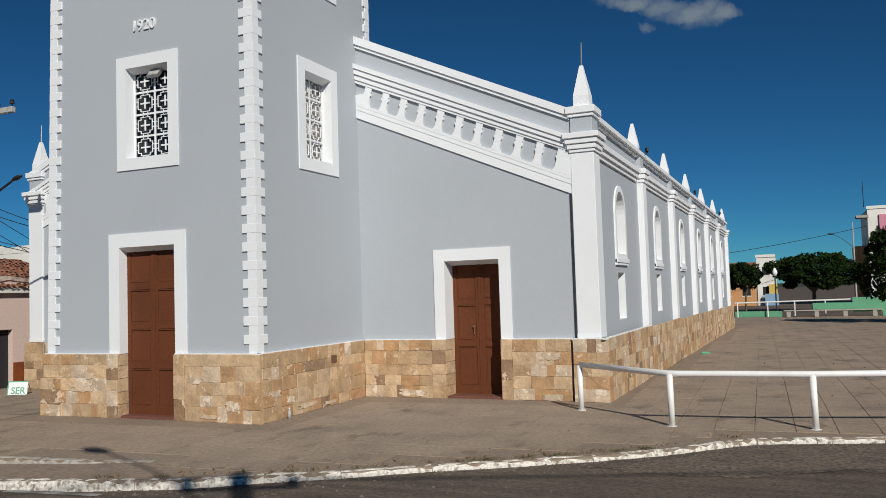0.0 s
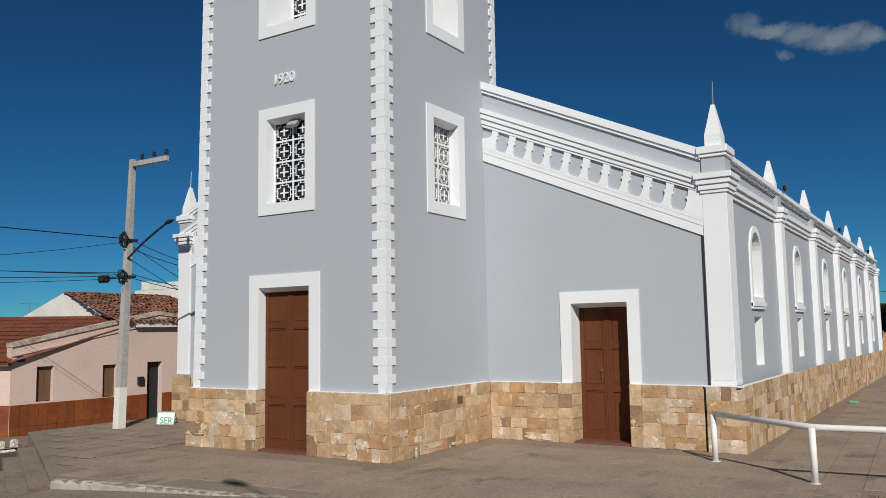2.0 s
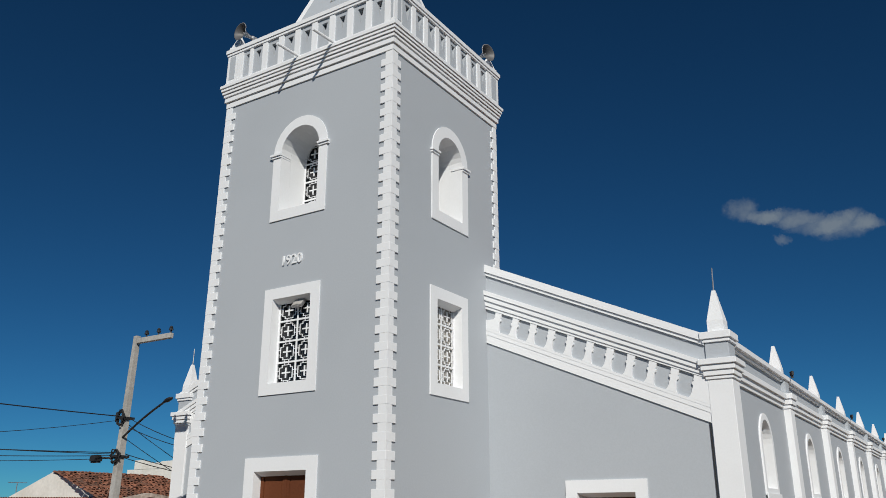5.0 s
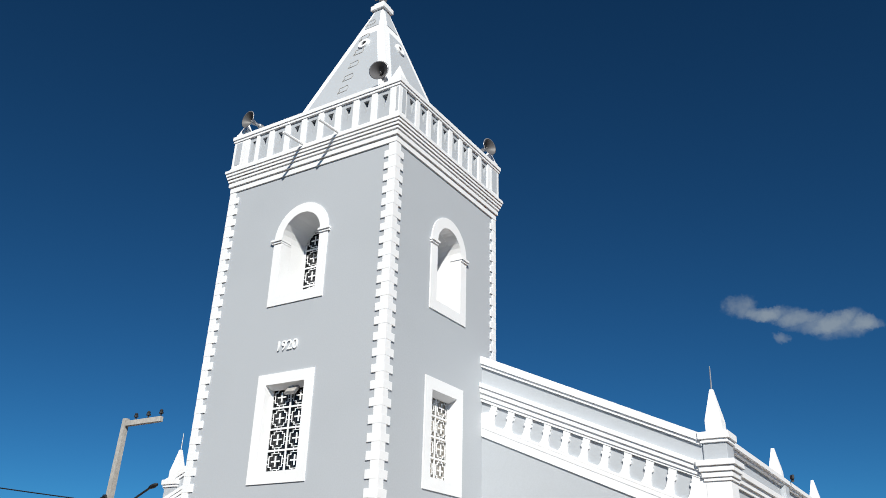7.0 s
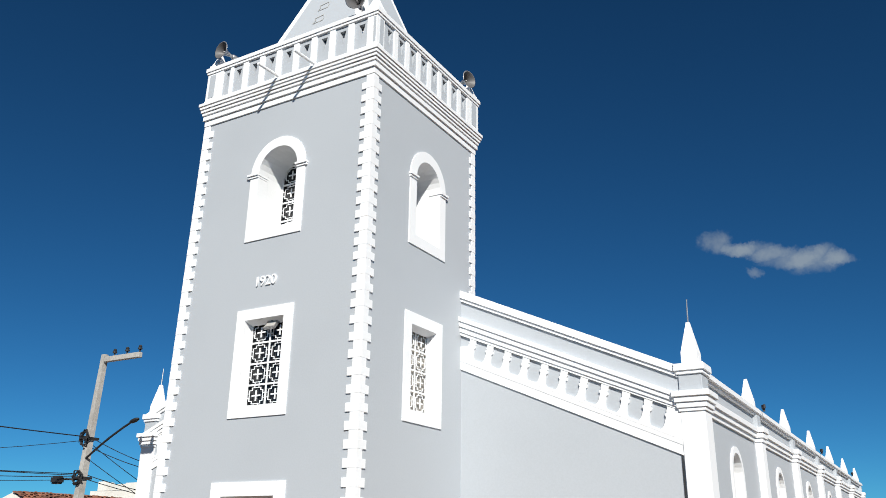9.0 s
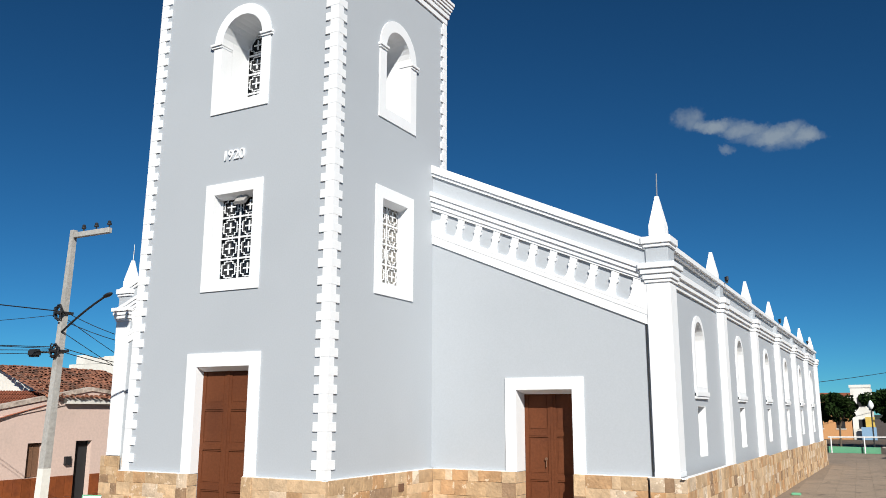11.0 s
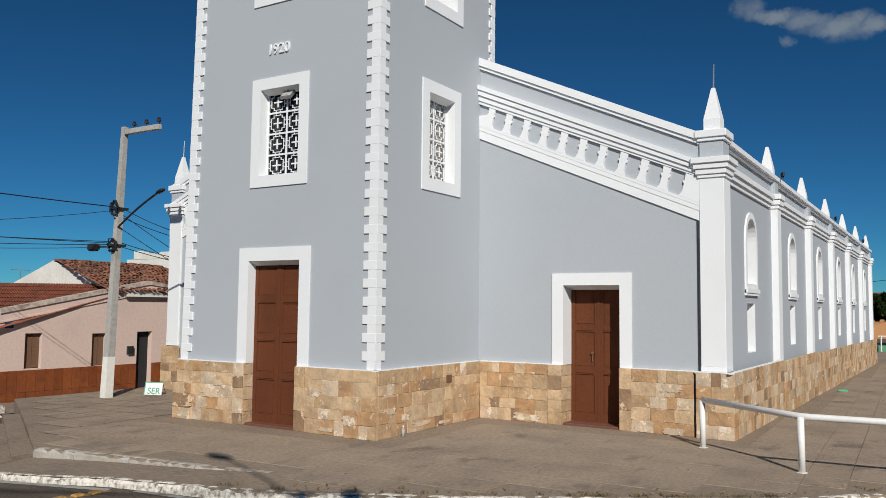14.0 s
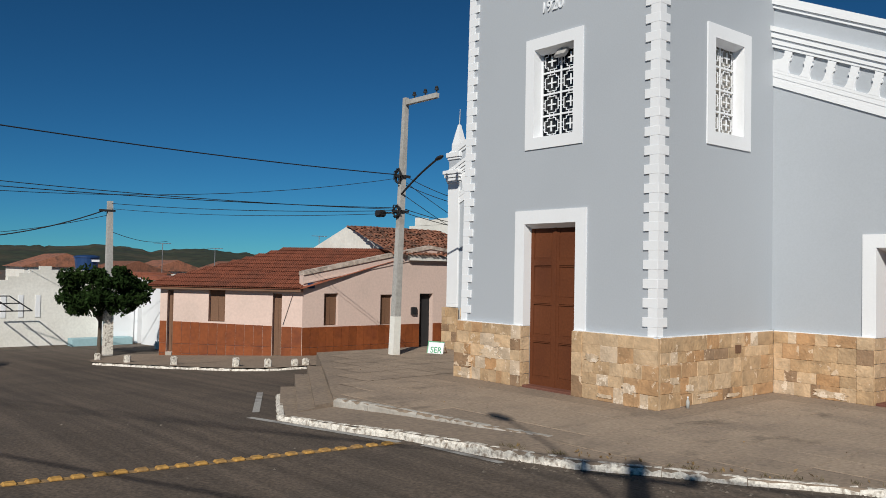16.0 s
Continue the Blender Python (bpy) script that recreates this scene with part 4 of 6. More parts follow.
def stone_mesh(material, seed):
    r = random.Random(seed)
    bm = bmesh.new()
    b = 0.02
    ring = [(-0.5 + b, -0.5), (0.5 - b, -0.5), (0.5, -0.5 + b), (0.5, 0.5 - b), (0.5 - b, 0.5), (-0.5 + b, 0.5), (-0.5, 0.5 - b), (-0.5, -0.5 + b)]
    ring = [(u + r.uniform(-0.008, 0.008), z + r.uniform(-0.014, 0.014)) for u, z in ring]
    back = [bm.verts.new((u, 0.0, z)) for u, z in ring]
    edge = [bm.verts.new((u, -0.86, z)) for u, z in ring]
    face = [bm.verts.new((u * 0.975, -0.97 + r.uniform(-0.04, 0.04), z * 0.95)) for u, z in ring]
    mid = bm.verts.new((r.uniform(-0.2, 0.2), -1.0 + r.uniform(-0.15, 0.15), r.uniform(-0.2, 0.2)))
    for i in range(8):
        j = (i + 1) % 8
        bm.faces.new((back[i], back[j], edge[j], edge[i]))
        bm.faces.new((edge[i], edge[j], face[j], face[i]))
        bm.faces.new((face[i], face[j], mid))
    fix(bm)
    me = bpy.data.meshes.new("stone")
    bm.to_mesh(me)
    bm.free()
    me.materials.append(material)
    return me


STONE_SET = [[stone_mesh(m, 10 * i + j) for j in range(3)] for i, m in enumerate(STONES)]


def courses(u0, u1, z0, z1, rng, rows=5):
    """Courses of uneven stones over a stretch of plinth: (centre, middle height, width, height)."""
    zs = [z0 + (z1 - z0) * k / rows for k in range(rows + 1)]
    zs = [zs[0]] + [z + rng.uniform(-0.035, 0.035) for z in zs[1:-1]] + [zs[-1]]
    for a, b in zip(zs, zs[1:]):
        u = u0
        while u < u1 - 0.01:
            w = rng.choice((0.2, 0.27, 0.34, 0.40, 0.44, 0.5)) * rng.uniform(0.85, 1.15)
            if u1 - u - w < 0.16:
                w = u1 - u
            yield u + w / 2, (a + b) / 2, w, b - a
            u += w


def pick(rng):
    return rng.choices(range(5), (0.29, 0.29, 0.19, 0.09, 0.14))[0]


def plinth(parent, u0, u1, z1, put, turn, proud=0.085, z0=0.0, rows=5, loose=True):
    """A mortar bed with proud stones; put gives places, turn the heading of the face."""
    bm = bmesh.new()
    prism(bm, [(u0, z0 - 0.1), (u1, z0 - 0.1), (u1, z1 - 0.004), (u0, z1 - 0.004)], -proud + 0.028, -0.001, put)
    bed = part("plinth_bed", fix(bm), MORTAR, parent)
    g = 0.0008
    if not loose:
        bm = bmesh.new()
        for c, z, w, h in courses(u0, u1, z0, z1, stone_rng, rows):
            k = pick(stone_rng)
            d = -proud + stone_rng.uniform(-0.012, 0.008)
            a, b, e, f = c - w / 2 + g, c + w / 2 - g, z - h / 2 + g, z + h / 2 - g
            n0 = len(bm.faces)
            prism(bm, [(a, e), (b, e), (b, f), (a, f)], d, -0.01, put)
            bm.faces.ensure_lookup_table()
            for fc in bm.faces[n0:]:
                fc.material_index = k
        me_ob = part("plinth_masonry", fix(bm), STONES[0], parent, "squared honey sandstone blocks")
        for m in STONES[1:]:
            me_ob.data.materials.append(m)
        me_ob["kind"] = "stuff"
        return
    for c, z, w, h in courses(u0, u1, z0, z1, stone_rng, rows):
        ob = new("stone", STONE_SET[pick(stone_rng)][stone_rng.randrange(3)])
        ob.parent = parent
        x, y, zz = put(c, -proud + 0.03, z)
        ob.matrix_basis = Matrix.LocRotScale((x, y, zz), Euler((0, 0, radians(turn))), (w - 2 * g, 0.032 + stone_rng.uniform(0, 0.012), h - 2 * g))


PZ = 1.29
plinth(tower, TL - 0.06, -3.68, PZ, FRONT, 0)
plinth(tower, -3.68, -3.40, PZ, FRONT, 0, 0.10)
plinth(tower, -1.94, -1.68, PZ, FRONT, 0, 0.10, rows=3)
plinth(tower, -1.68, 0.085, PZ, FRONT, 0)
plinth(tower, 0.0, D - 0.09, PZ, SIDE, 90)
plinth(nave, 0.09, 1.80, PZ, NF, 0)
plinth(nave, 1.80, 2.12, PZ, NF, 0, 0.10, rows=5)
plinth(nave, 3.43, 3.68, PZ, NF, 0, 0.10, rows=3)
plinth(nave, 3.68, 4.97, PZ, NF, 0)
plinth(nave, 5.03, NX + 0.30, PZ, front(D - 0.075), 0)
plinth(nave, XL - 0.08, XL + 0.62, PZ, front(D - 0.075), 0)
plinth(nave, 0.0, 4.7, PZ, lambda u, d, z: (TL - 4.7 + u, D + d, z), 0)
seg = [(D - 0.13, Y0 + BAY - 0.5), (Y0 + BAY - 0.5, Y0 + 2 * BAY - 0.4)]
plinth(nave, seg[0][0], seg[0][1], PZ, side(NX + 0.215), 90, z0=-0.03)
plinth(nave, seg[1][0], seg[1][1], PZ - 0.03, side(NX + 0.235), 90, z0=-0.07)
for k in range(2, 6):
    a, b = Y0 + BAY * k - 0.4, min(NAVE_END + 0.1, Y0 + BAY * (k + 1) - 0.4 + (0.8 if k == 5 else 0))
    plinth(nave, a, b, PZ - 0.045 * k, side(NX + (0.215 if k % 2 else 0.235)), 90, z0=-0.30, loose=False)
# door jamb stones inside the openings
for parent, put, u, s, d in ((tower, FRONT, -3.40, 1, 0), (tower, FRONT, -1.94, -1, 0), (nave, NF, 2.12, 1, 0), (nave, NF, 3.43, -1, 0)):
    zs = [0.0, 0.27, 0.52, 0.79, 1.05, 1.285]
    for a, b in zip(zs, zs[1:]):
        bm = bmesh.new()
        prism(bm, [(u + s * 0.001, a + 0.006), (u + s * 0.014, a + 0.006), (u + s * 0.014, b - 0.006), (u + s * 0.001, b - 0.006)], -0.08, 0.18 if put is FRONT else 0.43, put)
        part("jamb_stone", fix(bm), STONES[stone_rng.choice((0, 1, 2, 1))], parent)
plinth(tower, -0.62, 0.135, 0.78, front(-0.052), 0, rows=3)
plinth(tower, -0.05, 0.55, 0.78, side(0.052), 90, rows=3)
plinth(tower, TL - 0.11, TL + 0.42, 0.78, front(-0.052), 0, rows=3)
for parent, put, a, b in ((tower, FRONT, TL - 0.06, -3.405), (tower, FRONT, -1.935, 0.09), (tower, SIDE, -0.09, D - 0.09), (nave, NF, 0.09, 2.115), (nave, NF, 3.435, 5.0), (nave, front(D - 0.075), 5.0, NX + 0.31), (nave, side(NX + 0.215), D - 0.23, Y0 + BAY - 0.5)):
    bm = bmesh.new()
    prism(bm, [(a, PZ - 0.012), (b, PZ - 0.012), (b, PZ + 0.014), (a, PZ + 0.014)], -0.075, -0.002, put)
    part("plinth_cap", fix(bm), WHITE, parent, "thin whitewashed edge on the plinth")
bm = bmesh.new()
prism(bm, [(2.46, 0.90), (2.66, 0.90), (2.66, 1.06), (2.46, 1.06)], -0.105, -0.08, SIDE)
part("vent_plate", fix(bm), WOOD, tower, "small dark vent plate in the plinth")

# ---- railing ----
POSTS = [(5.44, 2.76), (7.33, 1.28), (9.5, 1.42), (11.75, 1.92), (14.0, 2.5), (16.3, 3.1)]
rail = thing("tube_railing", "low white painted tube railing along the kerb", "railing")
R = 0.052
for x, y in POSTS:
    bm = bmesh.new()
    rod(bm, (x, y, -0.02), (x - 0.01, y, 0.86), R, R, 14)
    part("post", fix(bm), RAILW, rail, smooth=True)
    bm = bmesh.new()
    rod(bm, (x, y, 0.0), (x, y, 0.012), 0.09, 0.085, 14)
    part("foot_plate", fix(bm), RAILW, rail)
bm = bmesh.new()
pts = []
for i, (x, y) in enumerate(POSTS):
    p = Vector((x, y, 0.87))
    if 0 < i < len(POSTS) - 1:
        a = (Vector((*POSTS[i - 1], 0.87)) - p).normalized()
        b = (Vector((*POSTS[i + 1], 0.87)) - p).normalized()
        pts += [p + a * 0.15, p + (a + b) * 0.04, p + b * 0.15]
    else:
        pts.append(p)
prev = None
for i, p in enumerate(pts):
    d = ((pts[min(i + 1, len(pts) - 1)]) - pts[max(i - 1, 0)]).normalized()
    s = d.cross(Vector((0, 0, 1))).normalized()
    ring = [bm.verts.new(p + R * (math.cos(k * math.tau / 14) * s + math.sin(k * math.tau / 14) * Vector((0, 0, 1)))) for k in range(14)]
    if prev:
        for k in range(14):
            bm.faces.new((prev[k], prev[(k + 1) % 14], ring[(k + 1) % 14], ring[k]))
    else:
        bm.faces.new(ring)
    prev = ring
bm.faces.new(prev)
part("top_rail", fix(bm), RAILW, rail, smooth=True)

# ---- kerbs ----
kerb_rng = random.Random(9)


def kerb_run(name, line, zt, zb, w, material, label, gap=0.008, size=0.85, chip=0.02):
    run = thing(name, label, "kerb", kind="structure")
    for (ax, ay), (bx, by) in zip(line, line[1:]):
        a, b = Vector((ax, ay, 0)), Vector((bx, by, 0))
        n = max(1, round((b - a).length / size))
        for i in range(n):
            p, q = a.lerp(b, i / n), a.lerp(b, (i + 1) / n)
            d = (q - p).normalized()
            s = Vector((-d.y, d.x, 0))
            p, q = p + d * gap / 2, q - d * gap / 2
            bm = bmesh.new()
            m = 9
            sec = []
            for t in range(m + 1):
                c = p.lerp(q, t / m)
                top = zt(c.x, c.y) + kerb_rng.uniform(-chip, chip * 0.4) * 0.7
                f = kerb_rng.uniform(-0.016, 0.012)
                g = kerb_rng.choice((0.0, 0.01, 0.03, 0.05)) * kerb_rng.random()
                sec.append([bm.verts.new(c + s * o + Vector((0, 0, z))) for o, z in ((f - 0.02, zb(c.x, c.y)), (f - 0.018, top - 0.05), (f - 0.006, top - 0.02 - g), (f + 0.012 + g, top), (w, top), (w, zb(c.x, c.y)))])
            for u, v in zip(sec, sec[1:]):
                for k in range(5):
                    bm.faces.new((u[k], u[k + 1], v[k + 1], v[k]))
            bm.faces.new(sec[0])
            bm.faces.new(sec[-1])
            part("kerb_stone", fix(bm), material, run)


rz = lambda x, y: road_z(x, y) - 0.08
kerb_run("kerb_front", [(p[0], p[1]) for p in KERB_LINE[1:]][::-1], lambda x, y: 0.008, rz, 0.085, KERB, "whitewashed chipped kerb along the street")
kerb_run("kerb_corner", [(-6.6, -4.1), (-3.85, -5.52), (-2.3, -5.2), (-1.2, -4.85), (0.6, -4.62)], lambda x, y: sz(x, y) + 0.008, rz, 0.10, KERB, "thickly whitewashed kerb at the street corner")
kerb_run("kerb_upper", [(-4.2, -4.18), (-3.3, -4.0), (-2.13, -3.8), (-0.73, -3.66), (0.6, -3.42)], lambda x, y: 0.008, lambda x, y: sz(x, y) - 0.05, 0.12, CEMENT, "grey stone kerb of the upper pavement")

# pale broken faces where the skin of the stone has come away
flake_rng = random.Random(31)
for parent, put, u, z, w, h in ((tower, FRONT, -4.35, 0.62, 0.66, 0.24), (tower, FRONT, -4.15, 0.84, 0.3, 0.12), (tower, FRONT, -1.42, 0.80, 0.36, 0.17), (tower, FRONT, -0.32, 0.74, 0.62, 0.10), (tower, FRONT, -0.5, 0.32, 0.34, 0.2), (tower, FRONT, -1.1, 0.1, 0.4, 0.09), (tower, FRONT, -3.5, 0.14, 0.2, 0.16), (tower, SIDE, 0.32, 0.78, 0.34, 0.12), (tower, SIDE, 0.35, 0.50, 0.3, 0.14), (tower, SIDE, 0.9, 0.33, 0.28, 0.14), (tower, SIDE, 1.5, 0.14, 0.7, 0.10), (tower, SIDE, 2.4, 0.08, 0.5, 0.08), (nave, NF, 1.3, 0.11, 0.72, 0.17), (nave, NF, 1.95, 0.14, 0.24, 0.2), (nave, NF, 3.56, 0.30, 0.22, 0.2), (nave, NF, 4.55, 0.07, 0.5, 0.15), (nave, NF, 3.95, 0.07, 0.4, 0.12), (nave, NF, 4.52, 0.93, 0.46, 0.18), (tower, FRONT, -5.1, 0.33, 0.3, 0.12), (tower, FRONT, -5.2, 0.1, 0.36, 0.1)):
    bm = bmesh.new()
    corner = z < 0.7 and ((put is FRONT and not -4.98 < u < -0.62) or (put is SIDE and u < 0.55))
    deep = 0.152 if corner else 0.104
    out = []
    for k in range(30):
        a = k * math.tau / 30
        c, s = math.cos(a), math.sin(a)
        g = 1.0 / max(abs(c), abs(s)) ** 0.85
        f = flake_rng.uniform(0.66, 1.06) * g
        out.append((u + w / 2 * c * f, max(0.005, z + h / 2 * s * f)))
    prism(bm, out, -deep, -0.09, put)
    part("flaked_patch", fix(bm), STONES[4], parent, "pale flaked stone patch")

# ---- street poles and cables ----
def tapered(bm, base, top, a, b):
    """A square pole, side a at the foot and b at the head."""
    base, top = Vector(base), Vector(top)
    lo = [bm.verts.new(base + Vector((i * a / 2, j * a / 2, 0))) for i, j in ((-1, -1), (1, -1), (1, 1), (-1, 1))]
    hi = [bm.verts.new(top + Vector((i * b / 2, j * b / 2, 0))) for i, j in ((-1, -1), (1, -1), (1, 1), (-1, 1))]
    bm.faces.new(lo)
    bm.faces.new(hi)
    for i in range(4):
        bm.faces.new((lo[i], lo[(i + 1) % 4], hi[(i + 1) % 4], hi[i]))


def street_lamp_arm(pole, p, q, head, bow=0.18, size=1.0):
    """A bent tube from p to q with a lamp head that points along head."""
    p, q = Vector(p), Vector(q)
    bm = bmesh.new()
    across = (q - p).cross(Vector((0, 0, 1))).normalized()
    prev = None
    for k in range(9):
        t = k / 8
        c = p.lerp(q, t) + Vector((0, 0, bow * math.sin(math.pi * t)))
        along = (q - p + Vector((0, 0, bow * math.pi * math.cos(math.pi * t)))).normalized()
        over = across.cross(along)
        ring = [bm.verts.new(c + 0.028 * (math.cos(i * math.tau / 8) * across + math.sin(i * math.tau / 8) * over)) for i in range(8)]
        for i in range(8 if prev else 0):
            bm.faces.new((prev[i], prev[(i + 1) % 8], ring[(i + 1) % 8], ring[i]))
        if prev is None:
            bm.faces.new(ring[::-1])
        prev = ring
    bm.faces.new(prev)
    arm = part("lamp_arm", fix(bm), BLACK, pole)
    h = Vector(head).normalized()
    bm = bmesh.new()
    m = Matrix.Translation(q + h * 0.22 * size) @ h.to_track_quat("X", "Z").to_matrix().to_4x4() @ Matrix.Diagonal((0.34 * size, 0.14 * size, 0.09 * size, 1))
    bmesh.ops.create_uvsphere(bm, u_segments=14, v_segments=8, radius=1.0, matrix=m)
    part("lamp_head", bm, BLACK, arm, "dark street lamp head", smooth=True)


pole = thing("utility_pole", "grey concrete utility pole with whitewashed foot and crossarm", "pole", "utility poles")
bm = bmesh.new()
tapered(bm, (-10.0, 1.4, -0.05), (-9.66, 1.4, 7.34), 0.225, 0.13)
part("shaft", fix(bm), CONCRETE, pole)
bm = bmesh.new()
tapered(bm, (-10.0, 1.4, -0.02), (-9.95, 1.4, 1.1), 0.237, 0.222)
part("painted_foot", fix(bm), OFFWHITE, pole, "peeling whitewash on the foot")
part("crossarm", cuboid(-9.58, -8.2, 1.33, 1.45, 7.12, 7.26, 0.01), CONCRETE, pole)
for x in (-9.25, -8.75, -8.25):
    bm = bmesh.new()
    lathe(bm, [(0.001, 7.26), (0.02, 7.26), (0.02, 7.33), (0.06, 7.34), (0.06, 7.38), (0.04, 7.39), (0.05, 7.42), (0.03, 7.45), (0.001, 7.46)], 10, Matrix.Translation((x, 1.39, 0)))
    part("insulator", fix(bm), BLACK, pole)
street_lamp_arm(pole, (-9.78, 1.35, 4.55), (-7.95, 1.2, 5.40), (0.9, -0.1, 0.22), 0.05, 0.55)
for z in (5.1, 4.1):
    bm = bmesh.new()
    rng = random.Random(int(z * 10))
    c = Vector((-9.82 if z < 5 else -9.77, 1.35, z))
    for k in range(7):
        a = rng.uniform(0, 6.28)
        pts = [c + Vector((math.cos(a + t) * rng.uniform(0.12, 0.2), -0.1 + rng.uniform(-0.06, 0.06), math.sin(a + t) * rng.uniform(0.12, 0.24))) for t in (0, 1.2, 2.4, 3.6, 4.8)]
        for p, q in zip(pts, pts[1:]):
            rod(bm, p, q, 0.014, n=5)
    box(bm, c.x - 0.14, c.x + 0.14, 1.2, 1.6, z - 0.03, z + 0.03)
    part("cable_coil", fix(bm), BLACK, pole, "tangle of black cable loops")

bm = bmesh.new()
box(bm, -10.36, -10.02, 0.86, 1.06, 3.93, 4.13)
bmesh.ops.bevel(bm, geom=list(bm.edges), offset=0.04, segments=2, affect="EDGES")
rod(bm, (-10.1, 1.0, 4.06), (-9.86, 1.32, 4.06), 0.022, n=6)
part("junction_box", fix(bm), BLACK, pole, "black cable junction box on a short arm")

pole_far = thing("utility_pole", "slim concrete utility pole beside a street tree", "pole", "utility poles")
bm = bmesh.new()
tapered(bm, (-22.8, -2.62, -1.0), (-22.8, -2.68, 4.82), 0.30, 0.18)
part("shaft", fix(bm), CONCRETE, pole_far)
bm = bmesh.new()
tapered(bm, (-22.8, -2.62, -0.95), (-22.8, -2.63, 0.6), 0.315, 0.30)
part("painted_foot", fix(bm), KERB, pole_far)
part("bracket", cuboid(-22.9, -22.7, -3.05, -2.5, 4.42, 4.5), BLACK, pole_far)

# the pole that stands behind the walker and throws its shadow on the kerb
SH_ = Vector((SUN.x, SUN.y, 0)) / SUN.z
P3 = Vector((2.35, -3.65, 0)) + SH_ * 9.0
pole_near = thing("utility_pole", "tall concrete utility pole on the near side of the street", "pole", "utility poles")
bm = bmesh.new()
tapered(bm, (P3.x, P3.y, -0.3), (P3.x, P3.y, 9.0), 0.34, 0.2)
part("shaft", fix(bm), CONCRETE, pole_near)
ax = Vector((0.93, 0.36, 0))
bm = bmesh.new()
rod(bm, Vector((P3.x, P3.y, 8.6)) - ax * 0.75, Vector((P3.x, P3.y, 8.6)) + ax * 0.75, 0.07, n=6)
part("crossarm", fix(bm), CONCRETE, pole_near)
for k in (-0.7, 0.0, 0.7):
    bm = bmesh.new()
    c = Vector((P3.x, P3.y, 8.66)) + ax * k
    lathe(bm, [(0.03, 0), (0.09, 0.05), (0.09, 0.14), (0.05, 0.2), (0.001, 0.22)], 10, Matrix.Translation(c))
    part("insulator", fix(bm), BLACK, pole_near)
L3 = Vector((-0.75, -2.98, 0)) + SH_ * 9.3 + Vector((0, 0, 9.3))
street_lamp_arm(pole_near, (P3.x, P3.y, 7.4), L3, L3 - Vector((P3.x, P3.y, 8.9)))


def cable(p, q, sag, r=0.013, label="black overhead cable sagging between poles", n=16):
    p, q = Vector(p), Vector(q)
    bm = bmesh.new()
    prev = None
    d = (q - p).normalized()
    s = d.cross(Vector((0, 0, 1))).normalized()
    u = s.cross(d)
    for k in range(n + 1):
        t = k / n
        c = p.lerp(q, t) - Vector((0, 0, sag * 4 * t * (1 - t)))
        ring = [bm.verts.new(c + r * (math.cos(a) * s + math.sin(a) * u)) for a in (0, 1.57, 3.14, 4.71)]
        if prev:
            for i in range(4):
                bm.faces.new((prev[i], prev[(i + 1) % 4], ring[(i + 1) % 4], ring[i]))
        prev = ring
    tagged(part("overhead_cable", fix(bm), BLACK), label, "cable", "overhead cables")


cable((-9.77, 1.3, 5.14), (-9.9, -10.35, 5.36), 0.10, 0.014)
cable((-9.85, 1.3, 4.12), (-22.9, -2.7, 4.75), 0.12, 0.010)
cable((-9.85, 1.3, 4.05), (-22.9, -2.7, 4.55), 0.16, 0.008)
cable((-9.85, 1.3, 4.20), (-11.1, -10.2, 4.15), 0.10, 0.010)
cable((-9.85, 1.3, 4.16), (-11.1, -10.5, 4.31), 0.12, 0.009)
cable((-9.77, 1.3, 5.05), (-10.4, -12.2, 4.04), 0.45, 0.007)
cable((-22.8, -2.9, 4.45), (-27.2, -8.3, 3.3), 0.35, 0.022)
cable((-22.9, -2.7, 4.3), (-33.0, -7.0, 3.6), 0.2, 0.012)
cable((-23.0, -2.6, 3.7), (-40.0, 6.0, 3.9), 0.2, 0.012)
for a, z, b, zz, sg in ((-9.77, 5.14, (-8.6, 9.5), 5.0, 0.3), (-9.8, 4.9, (-9.9, 13.0), 5.4, 0.5), (-9.82, 4.2, (-10.6, 14.0), 4.4, 0.35), (-9.85, 4.1, (-11.5, 16.0), 4.2, 0.35), (-9.8, 5.0, (-12.0, 9.0), 3.4, 0.1), (-9.8, 4.6, (-13.2, 9.5), 3.2, 0.05)):
    cable((a, 1.45, z), (min(b[0] - 1.6, a - 0.48 * (b[1] - 1.45)), b[1], zz), sg, 0.011)
for k, off in enumerate((-0.7, 0.0, 0.7)):
    c = Vector((P3.x, P3.y, 8.86)) + ax * off
    cable(c, c + Vector((-34, -13.5 + k, -0.4)), 0.6, 0.016)
    cable(c, c + Vector((30, 13.0, 0.2)), 0.6, 0.016)
cable((P3.x, P3.y, 6.6), (P3.x - 34, P3.y - 12.0, 6.4), 0.5, 0.03)

# ---- house signboard ----
sign = thing("folding_sign", "small white pavement signboard with green lettering", "signboard", at=(-9.62, 2.6, 0.0), turn=20)
bm = bmesh.new()
m = Matrix.Rotation(radians(-14), 4, "X")
box(bm, -0.27, 0.27, -0.015, 0.015, 0.0, 0.36, m)
board = part("board", fix(bm), WHITE, sign)
bm = bmesh.new()
box(bm, -0.27, 0.27, -0.025, 0.0, 0.335, 0.36, m)
box(bm, -0.27, -0.245, -0.024, 0.001, 0.0, 0.335, m)
part("frame", fix(bm), GREEN, sign, "green painted frame")
bm = bmesh.new()
rod(bm, (-0.24, 0.09, 0.35), (-0.24, 0.28, 0.0), 0.012, n=6)
rod(bm, (0.24, 0.09, 0.35), (0.24, 0.28, 0.0), 0.012, n=6)
part("back_leg", fix(bm), WOOD, sign)
me = text_mesh("SER", 0.25, 0.004)
me.materials.append(GREEN)
ob = new("lettering", me)
